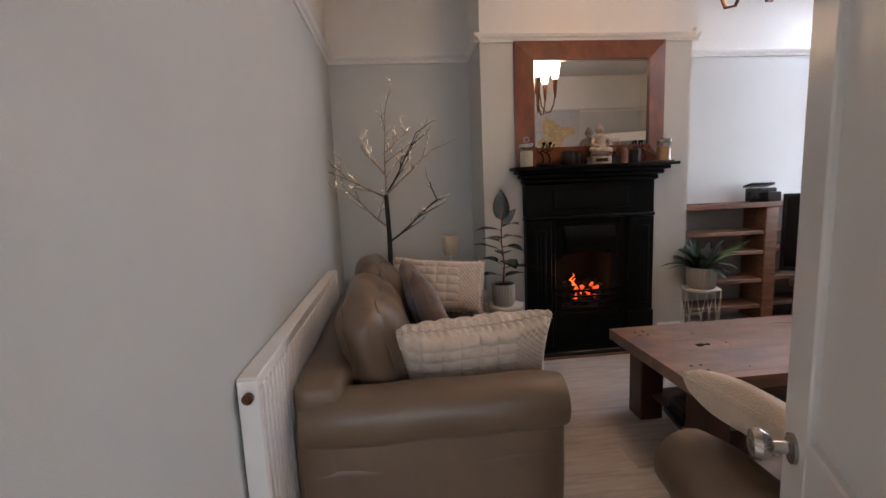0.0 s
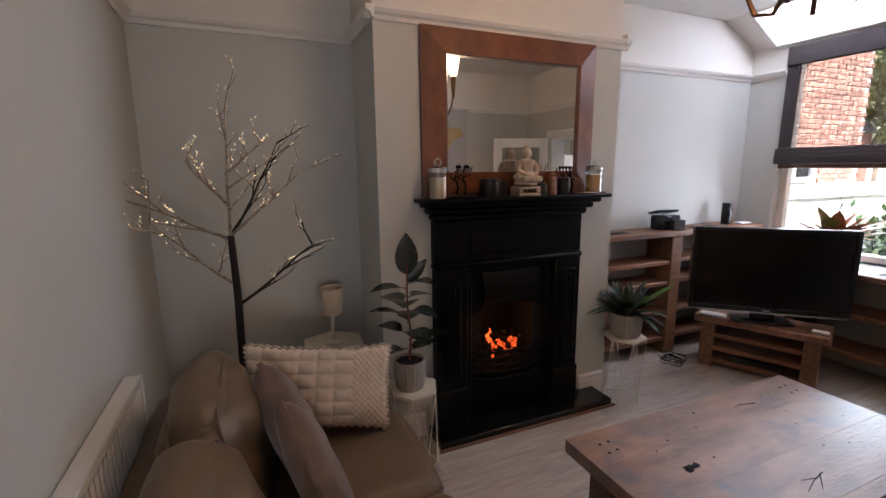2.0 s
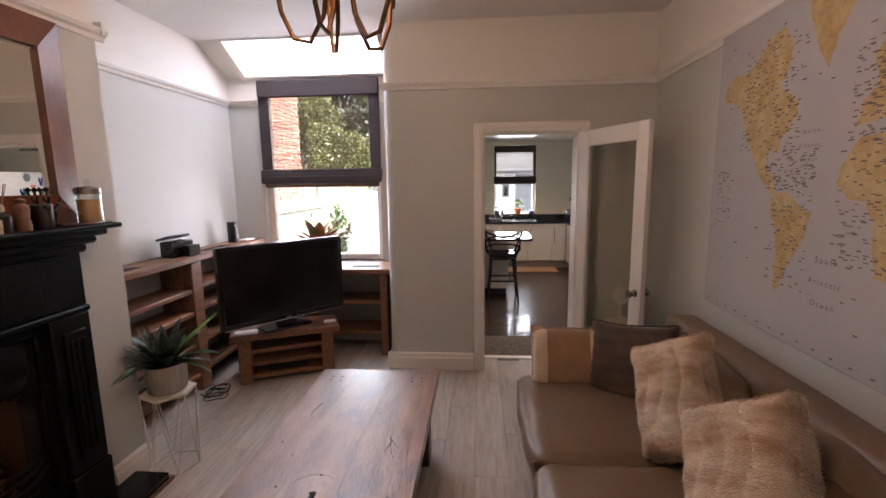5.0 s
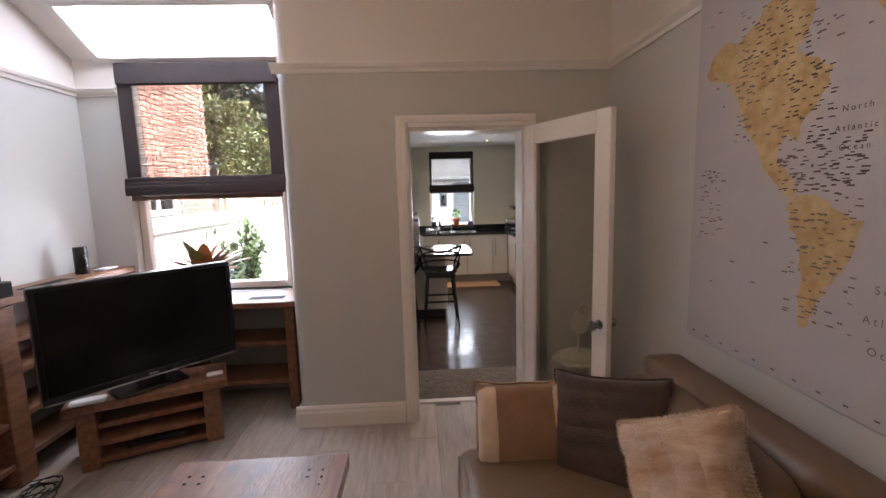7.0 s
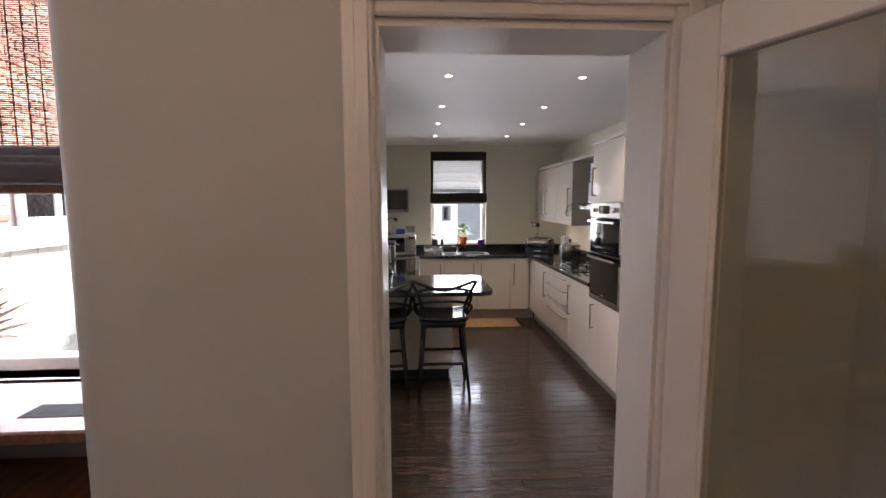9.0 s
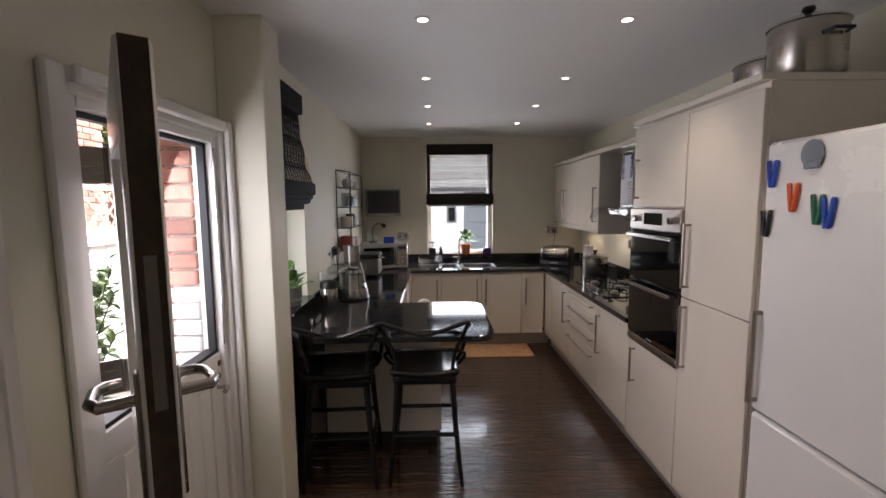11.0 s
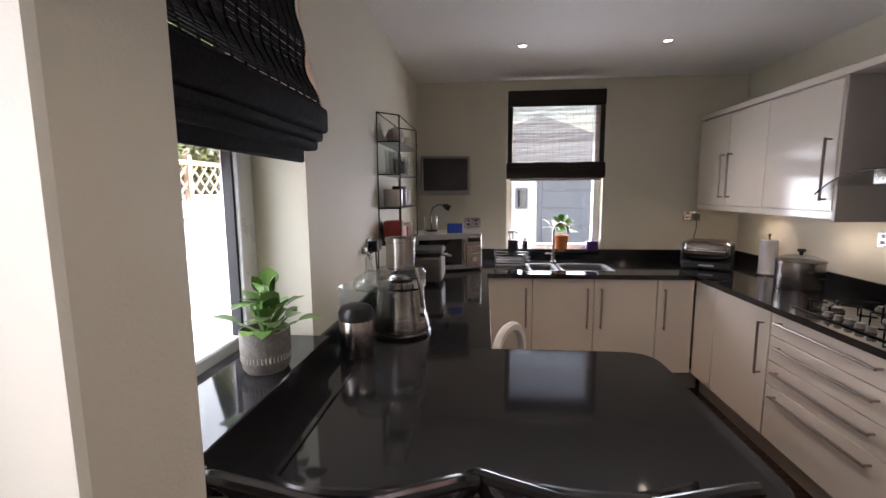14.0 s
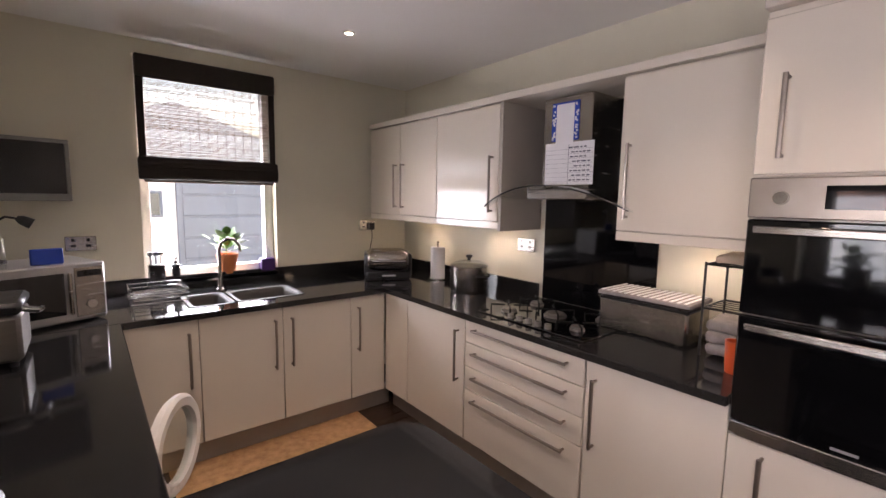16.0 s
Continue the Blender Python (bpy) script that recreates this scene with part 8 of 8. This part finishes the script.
mug(0.48, 0.583, CUP, "cream cup on top of the rack", 0.04, 0.07)

# plant on the side window ledge
lp = thing("jade_plant", 6.95, 2.42, 1.0, "round-leaved green plant in a grey banded pot", "houseplant")
part("pot", Mesh().lathe([(0.056, 0), (0.064, 0.012), (0.069, 0.06), (0.069, 0.118), (0.064, 0.118), (0.062, 0.1), (0, 0.1)], seg=40), POT_DARK, lp, "speckled grey pot with a ribbed band")
bandm = Mesh()
for k in range(40):
    a = k * 6.283 / 40
    bandm.box(-0.002, -0.002, 0.034, 0.003, 0.002, 0.052, 0.001, Matrix.Rotation(a, 4, "Z") @ Matrix.Translation((0.066, 0, 0)))
part("band", bandm, POT_GREY, lp, "pale ribbed band", smooth=False)
part("soil", Mesh().lathe([(0.062, 0.098), (0, 0.106)]), SOIL, lp)
rng = random.Random(77)
for k in range(34):
    a, e, l = rng.uniform(0, 6.283), rng.uniform(0.15, 1.4), rng.uniform(0.05, 0.13)
    d = Vector((math.cos(a) * math.cos(e), math.sin(a) * math.cos(e) * 0.7, math.sin(e)))
    q = Vector((0.025, 0, 0.105)) + d * l
    f = Mesh().tube([(0, 0, 0.1), q], 0.0035, 5)
    f.leaf(q, q + (d + Vector((0, 0, rng.uniform(-0.7, 0.2)))).normalized() * rng.uniform(0.055, 0.08), rng.uniform(0.045, 0.062), fold=0.1, droop=0.015, n=6)
    part("leaf", f, LEAF_PALE if k % 3 else LEAF_BUSH, lp)


# bar stools
def stool(x, y, rz):
    s = thing("bar_stool", x, y, 0, "black moulded bar stool with a woven loop back", "bar stool", "bar stools", rz)
    part("seat", Mesh().soft(0, 0, 0.655, 0.2, 0.2, 0.02, 0.02, 14, 0.0, 0, relief=lambda q: Vector((0, 0, 0.018 * (q[0] ** 2 + q[1] ** 2) - 0.012)) ), BLACK_POLY, s)
    part("skirt", Mesh().soft(0, 0, 0.625, 0.185, 0.185, 0.035, 0.03, 8), BLACK_POLY, s)
    for sx in (-1, 1):
        for sy in (-1, 1):
            part("leg", Mesh().tube([(sx * 0.155, sy * 0.155, 0.64), (sx * 0.175, sy * 0.175, 0.35), (sx * 0.21, sy * 0.21, 0.0)], 0.02, 8, 0.012), BLACK_POLY, s)
    for sx, sy, ex, ey in ((-1, -1, 1, -1), (-1, 1, 1, 1), (-1, -1, -1, 1), (1, -1, 1, 1)):
        z = 0.24 if sy == ey else 0.3
        part("stretcher", Mesh().tube([(sx * 0.185, sy * 0.185, z), (ex * 0.185, ey * 0.185, z)], 0.013, 8), BLACK_POLY, s)
    # three looping back bands, the back stands at local -x
    def loop(pts, r=0.0125):
        out = []
        n = len(pts)
        pts = [(x + 0.06 * min(1, (z - 0.65) / 0.2), y, z + 0.035 * min(1, (z - 0.65) / 0.2)) for x, y, z in pts]
        for i in range(n - 1):
            p0, p1, p2, p3 = [Vector(pts[max(0, min(n - 1, i + j))]) for j in (-1, 0, 1, 2)]
            for k in range(6):
                t = k / 6
                out.append(0.5 * ((2 * p1) + (-p0 + p2) * t + (2 * p0 - 5 * p1 + 4 * p2 - p3) * t * t + (-p0 + 3 * p1 - 3 * p2 + p3) * t ** 3))
        out.append(Vector(pts[-1]))
        return Mesh().tube(out, r, 8)
    part("back_band", loop([(0.06, 0.2, 0.66), (0.0, 0.235, 0.74), (-0.16, 0.225, 0.84), (-0.27, 0.11, 0.885), (-0.29, 0, 0.89), (-0.27, -0.11, 0.885), (-0.16, -0.225, 0.84), (0.0, -0.235, 0.74), (0.06, -0.2, 0.66)]), BLACK_POLY, s)
    part("back_band", loop([(-0.17, 0.16, 0.66), (-0.22, 0.17, 0.76), (-0.29, 0.225, 0.89), (-0.335, 0.245, 0.955), (-0.325, 0.17, 0.93), (-0.31, 0.06, 0.89), (-0.305, 0, 0.88), (-0.31, -0.06, 0.89), (-0.325, -0.17, 0.93), (-0.335, -0.245, 0.955), (-0.29, -0.225, 0.89), (-0.22, -0.17, 0.76), (-0.17, -0.16, 0.66)]), BLACK_POLY, s)
    part("back_band", loop([(-0.04, 0.205, 0.67), (-0.13, 0.235, 0.74), (-0.23, 0.14, 0.785), (-0.26, 0, 0.795), (-0.23, -0.14, 0.785), (-0.13, -0.235, 0.74), (-0.04, -0.205, 0.67)], 0.011), BLACK_POLY, s)
    return s


st1 = stool(6.8, 1.57, 0)
copy_thing(st1, pose(6.77, 2.07, 0, 0, 0, 3))

single("kitchen_mat", Mesh().box(8.71, 0.45, 0.001, 9.14, 1.6, 0.01, 0.003), CORK, "tan cork mat in front of the sink", "mat", smooth=False)

# downlights
for x in (5.3, 6.24, 7.18, 8.02, 8.87):
    for y in (0.63, 1.55):
        dl = thing("downlight", x, y, KC, "small recessed ceiling downlight, lit", "downlight", "kitchen downlights")
        part("ring", Mesh().lathe([(0.022, -0.001), (0.036, -0.003), (0.036, -0.007), (0.024, -0.009), (0.022, -0.001)], seg=24), WHITE_PLASTIC, dl)
        part("bulb", Mesh().lathe([(0.022, -0.001), (0.022, -0.004), (0, -0.004)], seg=20), SPOT_GLOW, dl, "glowing lamp")
        l_ = bpy.data.lights.new("downlight_beam", "SPOT")
        l_.energy, l_.color, l_.spot_size, l_.spot_blend, l_.shadow_soft_size = 5.0, (1.0, 0.84, 0.64), radians(95), 0.6, 0.03
        lo = new("downlight_beam", l_)
        lo.location = (x, y, KC - 0.012)


# ---------------- outside ----------------
structure("ground", Mesh().box(-600, -600, -0.5, 600, 600, -0.14), YARD, "pale concrete yard and ground", "ground")


def leaf_cloud(rng, n, ctr, rad, size, squash=1.0, shell=0.55):
    """Many small leaves filling an uneven crown."""
    mb = Mesh()
    blobs = [(Vector(ctr) + Vector([rng.uniform(-1, 1) * r * 0.62 for r in rad]), rng.uniform(0.35, 0.6)) for _ in range(9)]
    for _ in range(n):
        c, s = rng.choice(blobs)
        d = Vector((rng.gauss(0, 1), rng.gauss(0, 1), rng.gauss(0, 1))).normalized()
        q = c + Vector([d[k] * rad[k] * s * rng.uniform(shell, 1.0) for k in range(3)])
        t = Vector((rng.gauss(0, 1), rng.gauss(0, 1), rng.gauss(0, 0.6))).normalized() * size * rng.uniform(0.7, 1.3)
        sd_ = t.cross(Vector((rng.gauss(0, 1), rng.gauss(0, 1), rng.gauss(0, 1)))).normalized() * size * 0.26
        mb.face((q - t * 0.5, q + sd_, q + t * 0.5, q - sd_))
    return mb


def tree(name, x, y, ht, rad, seed, leaf_mat, label, n=3500, size=0.2, trunk=0.16):
    rng = random.Random(seed)
    tr = thing(name, x, y, -0.14, label, "tree" if ht > 2.5 else "shrub")
    tk = Mesh().tube([(0, 0, 0), (0.04, 0.03, ht * 0.3), (-0.05, 0.06, ht * 0.62), (0, 0, ht * 0.85)], trunk, 8, trunk * 0.3)
    for _ in range(9):
        a, z0 = rng.uniform(0, 6.28), ht * rng.uniform(0.3, 0.62)
        l = rad[0] * rng.uniform(0.5, 0.85)
        tk.tube([(0, 0, z0), (math.cos(a) * l * 0.5, math.sin(a) * l * 0.5, z0 + ht * 0.12), (math.cos(a) * l, math.sin(a) * l, z0 + ht * 0.27)], trunk * 0.4, 6, trunk * 0.08)
    part("trunk", tk, BARK, tr)
    part("crown", leaf_cloud(rng, n, (0, 0, ht - rad[2]), rad, size), leaf_mat, tr, smooth=False)
    return tr


tree("tree", 14.6, 8.4, 7.6, (2.9, 2.6, 2.6), 3, LEAF_TREE, "tall dark green tree behind the yard", 9000, 0.26)
tree("tree", 12.8, 7.0, 4.6, (1.4, 1.3, 1.5), 8, LEAF_YEL, "yellow-green tree beside the brick house", 4500, 0.18)
tree("tree", 19.0, 7.4, 8.5, (3.6, 3.0, 3.0), 5, LEAF_TREE, "broad dark green tree further off", 6500, 0.34)
tree("hedge", 12.6, 5.3, 3.3, (2.0, 0.8, 0.95), 11, LEAF_YEL, "sunlit flowering hedge behind the trellis", 6500, 0.12, 0.05)
tree("hedge", 15.6, 5.3, 3.5, (2.0, 0.9, 1.0), 12, LEAF_YEL, "sunlit green hedge behind the trellis", 5000, 0.13, 0.05)
# leafy shrub against the white wall
rng = random.Random(21)
sh = thing("shrub", 7.3, 4.14, -0.14, "leafy green laurel shrub against the white wall", "shrub")
stems, lv = Mesh(), Mesh()
for i in range(46):
    a = rng.uniform(0, 6.28)
    r1, h1 = rng.uniform(0.08, 0.56), rng.uniform(0.4, 1.46)
    p0, p1, p2 = Vector((math.cos(a) * 0.04, math.sin(a) * 0.03, 0)), Vector((math.cos(a) * r1 * 0.45, math.sin(a) * r1 * 0.3, h1 * 0.6)), Vector((math.cos(a) * r1, math.sin(a) * r1 * 0.78, h1))
    stems.tube([p0, p1, p2], 0.008, 5, 0.003)
    for j in range(44):
        t = rng.uniform(0.25, 1.0)
        q = p0.lerp(p1, t * 2) if t < 0.5 else p1.lerp(p2, t * 2 - 1)
        d = Vector((rng.gauss(0, 1), rng.gauss(0, 1), rng.gauss(0.35, 0.5))).normalized()
        lv.leaf(q, q + d * rng.uniform(0.085, 0.14), rng.uniform(0.045, 0.07), n=3)
part("stem", stems, BARK, sh)
part("foliage", lv, LEAF_BUSH, sh, smooth=False)

# brick neighbour: facade along y = 5.7
nh = thing("neighbour_house", 4.0, 5.7, -0.14, "red brick neighbouring house with a white window", "house")
part("wall", Mesh().box(-6, 0.02, 0, 6.0, 6.0, 8.6), MORTAR, nh)
part("roof", Mesh().rings([[(-6.2, -0.3, 8.6), (6.2, -0.3, 8.6), (6.2, 6.3, 8.6), (-6.2, 6.3, 8.6)], [(-6.2, 2.9, 11), (6.2, 2.9, 11), (6.2, 3.1, 11), (-6.2, 3.1, 11)]]), SLATE, nh, smooth=False)
for wx, wz, wh in ((2.3, 2.0, 0.92), (3.69, 1.52, 0.45)):
    wf = part("window", Mesh().box(wx, -0.05, wz, wx + 1.0, 0.0, wz + 0.09, 0.01).box(wx, -0.05, wz + wh - 0.09, wx + 1.0, 0.0, wz + wh, 0.01).box(wx, -0.05, wz + 0.09, wx + 0.09, 0.0, wz + wh - 0.09, 0.01).box(wx + 0.91, -0.05, wz + 0.09, wx + 1.0, 0.0, wz + wh - 0.09, 0.01).box(wx + 0.46, -0.04, wz + 0.09, wx + 0.54, 0.0, wz + wh - 0.09, 0.01), UPVC, nh)
    part("pane", Mesh().box(wx + 0.09, -0.01, wz + 0.09, wx + 0.91, 0.0, wz + wh - 0.09), BLACK_GLASS, wf, smooth=False)
# low lean-to roof by the trees
lt = thing("outhouse", 11.8, 7.6, -0.14, "small brick outhouse with a slate roof", "outbuilding")
part("wall", Mesh().box(-1.0, -0.8, 0, 1.0, 0.8, 2.5), RED_BRICK, lt)
part("roof", Mesh().rings([[(-1.1, -0.9, 2.45), (1.1, -0.9, 2.45), (1.1, 0.9, 2.45), (-1.1, 0.9, 2.45)], [(-1.1, -0.05, 3.3), (1.1, -0.05, 3.3), (1.1, 0.05, 3.3), (-1.1, 0.05, 3.3)]]), SLATE, lt, smooth=False)

# white garage beyond the end window
ga = thing("garage", 14.0, 1.0, -0.14, "white rendered garage with a grey door", "outbuilding")
part("wall", Mesh().box(0, -4, 0, 4, 3.2, 2.1), WHITE_RENDER, ga)
part("roof", Mesh().rings([[(-0.1, -2.6, 2.1), (4.2, -2.6, 2.1), (4.2, 2.2, 2.1), (-0.1, 2.2, 2.1)], [(-0.1, -0.25, 2.95), (4.2, -0.25, 2.95), (4.2, -0.15, 2.95), (-0.1, -0.15, 2.95)]]), WHITE_RENDER, ga, smooth=False)
gd = part("door", Mesh().box(-0.05, -1.8, 0, 0.0, -0.17, 2.0, 0.01), GREY_DOOR, ga)
for i in range(6):
    part("panel", Mesh().box(-0.065, -1.72, 0.06 + i * 0.32, -0.05, -0.25, 0.35 + i * 0.32, 0.01), GREY_DOOR, gd)
gw = part("window", Mesh().box(-0.04, 0.0, 1.32, 0.0, 0.22, 1.7, 0.01), GREY_DOOR, ga)
part("pane", Mesh().box(-0.05, 0.04, 1.36, -0.04, 0.18, 1.66, 0.0), BLACK_GLASS, gw)
part("fascia", Mesh().box(-0.12, -4.0, 2.02, -0.102, 3.2, 2.1, 0.01), GREY_DOOR, ga)

# trellis on the white wall
tl = thing("trellis", 10.0, 4.74, 1.38, "diagonal wooden trellis on top of the white wall", "trellis")
for s in (-1, 1):
    for i in range(20):
        x0 = -1.5 + i * 0.16
        part("slat", Mesh().box(-0.28, -0.006 + s * 0.007, -0.012, 0.28, 0.006 + s * 0.007, 0.012, 0.003, Matrix.Translation((x0, 0, 0.2)) @ Matrix.Rotation(radians(45 * s), 4, "Y")), BAMBOO_FENCE, tl)
part("top_rail", Mesh().box(-1.75, -0.025, 0.4, 1.75, 0.025, 0.45, 0.004), BAMBOO_FENCE, tl)
for x0 in (-1.7, 0.0, 1.7):
    part("post", Mesh().box(x0 - 0.03, -0.03, -0.1, x0 + 0.03, 0.03, 0.5, 0.004), BAMBOO_FENCE, tl)

# ---------------- pieces of floors and walls ----------------
rng = random.Random(4)
fl = structure("floor_living", Mesh().box(-0.12, 0.38, -0.1, 4.56, 2.5, 0.018).box(-0.12, 2.5, -0.1, 5.2, 4.5, 0.018), FLOOR_BASE, "washed grey-brown oak laminate floor", "floor")
plank_mesh = {}
def plank_data(l, wd, t, material, key, c=0.0016):
    if key not in plank_mesh:
        plank_mesh[key] = to_mesh("plank", Mesh().box(0, 0, 0, l, wd, t, c), material)
    return plank_mesh[key]
y = 0.4
row = 0
while y < 4.38:
    x = -0.1 - (row * 0.43) % 1.2
    while x < 5.0:
        a, b = max(x, -0.1), min(x + 1.2, 4.558 if y < 2.6 else 5.0)
        if b - a > 0.05:
            l = round(b - a, 2)
            piece("plank", plank_data(l, 0.189, 0.017, LAMINATE, ("lam", l)), fl, Matrix.Translation((a, y, 0.018)))
        x += 1.2
    y += 0.19
    row += 1

kf = structure("floor_kitchen", Mesh().box(4.53, -0.45, -0.14, 9.9, 2.46, -0.016), FLOOR_BASE, "dark glossy hand-scraped oak floor", "floor")
x = 5.27
row = 0
while x < 9.2:
    y = 0.12 - (row * 0.37) % 0.9
    while y < 2.46:
        a, b = max(y, 0.12), min(y + 0.9, 2.46)
        if x > 7.6:
            b = min(b, 1.9)
        if b - a > 0.04:
            l = round(b - a, 2)
            key = ("dk", l)
            if key not in plank_mesh:
                plank_mesh[key] = to_mesh("plank", Mesh().box(0, 0, 0, 0.089, l, 0.016, 0.0025), DARK_FLOOR)
            piece("plank", plank_mesh[key], kf, pose(x, a, -0.016, 0, rng.uniform(-0.5, 0.5), 0))
        y += 0.9
    x += 0.09
    row += 1
structure("floor_fitted_base", Mesh().box(4.53, -0.4, -0.016, 5.27, 2.46, -0.003).box(5.27, -0.4, -0.016, 9.82, 0.12, -0.003), FLOOR_BASE, "dark floor under the units", "floor")
single("door_mat", Mesh().box(4.63, 0.95, -0.003, 5.25, 2.1, 0.012, 0.004), COIR, "brown coir mat let into the floor by the doorway", "door mat", smooth=False)

# white painted yard wall, brick by brick
yw = structure("wall_yard", Mesh().box(5.24, 4.606, -0.14, 16, 4.8, 1.3), MORTAR, "whitewashed brick yard wall with a sloping coping", "garden wall")
yw.data.materials[0] = WHITE_BRICK
bd = to_mesh("brick", Mesh().box(0, 0, 0, 0.221, 0.03, 0.0715, 0.005), WHITE_BRICK)
far = Mesh()
count = 0
for r in range(19):
    x = 5.24 + (0.1125 if r % 2 else 0)
    while x < 15.6:
        z = -0.14 + r * 0.075
        dy = rng.uniform(-0.003, 0.003)
        if x < 8.6 and count < 300:
            piece("brick", bd, yw, pose(x, 4.6 + dy, z, 0, 0, rng.uniform(-0.5, 0.5)))
            count += 1
        else:
            far.box(x, 4.6 + dy, z, x + 0.221, 4.63 + dy, z + 0.0715, 0.005)
        x += 0.225
o = part("brickwork", far, WHITE_BRICK, yw, smooth=False)
o["kind"] = "stuff"
cp = Mesh()
for i in range(24):
    x = 5.24 + i * 0.46
    cp.rings([[(x, 4.55, 1.28), (x, 4.86, 1.28), (x, 4.86, 1.36), (x, 4.7, 1.43), (x, 4.55, 1.36)], [(x + 0.45, 4.55, 1.28), (x + 0.45, 4.86, 1.28), (x + 0.45, 4.86, 1.36), (x + 0.45, 4.7, 1.43), (x + 0.45, 4.55, 1.36)]])
part("coping", cp, WHITE_BRICK, yw, smooth=False)

# red bricks of the neighbour
nb = to_mesh("brick", Mesh().box(0, 0, 0, 0.215, 0.03, 0.065, 0.006), RED_BRICK)
far = Mesh()
count = 0
for r in range(70):
    z = 0.9 + r * 0.076
    x = -3.0 + (0.1125 if r % 2 else 0)
    while x < 5.8:
        hole = any(wx - 0.2 < x < wx + 1.0 and wz - 0.06 < z < wz + wh for wx, wz, wh in ((2.3, 2.0, 0.92), (3.69, 1.52, 0.45)))
        if not hole:
            if count < 300 and 2.0 < x and 1.6 < z + -0.14 < 3.6:
                piece("brick", nb, nh, pose(x, rng.uniform(-0.004, 0.003), z))
                count += 1
            else:
                far.box(x, 0.0, z, x + 0.215, 0.03, z + 0.065)
        x += 0.2255
RB2 = RED_BRICK.copy()
RB2.name = "red_brick_rows"
t = RB2.node_tree
oi = [n for n in t.nodes if n.type == "OBJECT_INFO"][0]
ge = t.nodes.new("ShaderNodeNewGeometry")
for l in list(t.links):
    if l.from_node == oi:
        to = l.to_socket
        t.links.remove(l)
        t.links.new(ge.outputs["Random Per Island"], to)
o = part("brickwork", far, RB2, nh, smooth=False)
o["kind"] = "stuff"

# brick reveal of the yard door
rv = structure("wall_reveal", Mesh().box(6.145, 2.545, -0.14, 6.16, 2.67, 1.95), MORTAR, "brick jamb outside the yard door, white below", "wall")
rb = to_mesh("brick", Mesh().box(0, 0, 0, 0.03, 0.125, 0.065, 0.006), RED_BRICK)
rw = to_mesh("brick", Mesh().box(0, 0, 0, 0.03, 0.125, 0.065, 0.006), WHITE_BRICK)
for r in range(28):
    z = -0.14 + r * 0.075
    piece("brick", rb if z > 1.28 else rw, rv, pose(6.122, 2.548 + (0.008 if r % 2 else 0), z))
ex = Mesh().box(4.52, 2.682, -0.14, 5.38, 2.7, 5.2).box(6.165, 2.682, -0.14, 6.4, 2.7, 5.2).box(5.38, 2.682, 1.97, 6.17, 2.7, 5.2)
structure("wall_outside", ex, RED_BRICK, "red brick outer face of the kitchen wing", "wall")
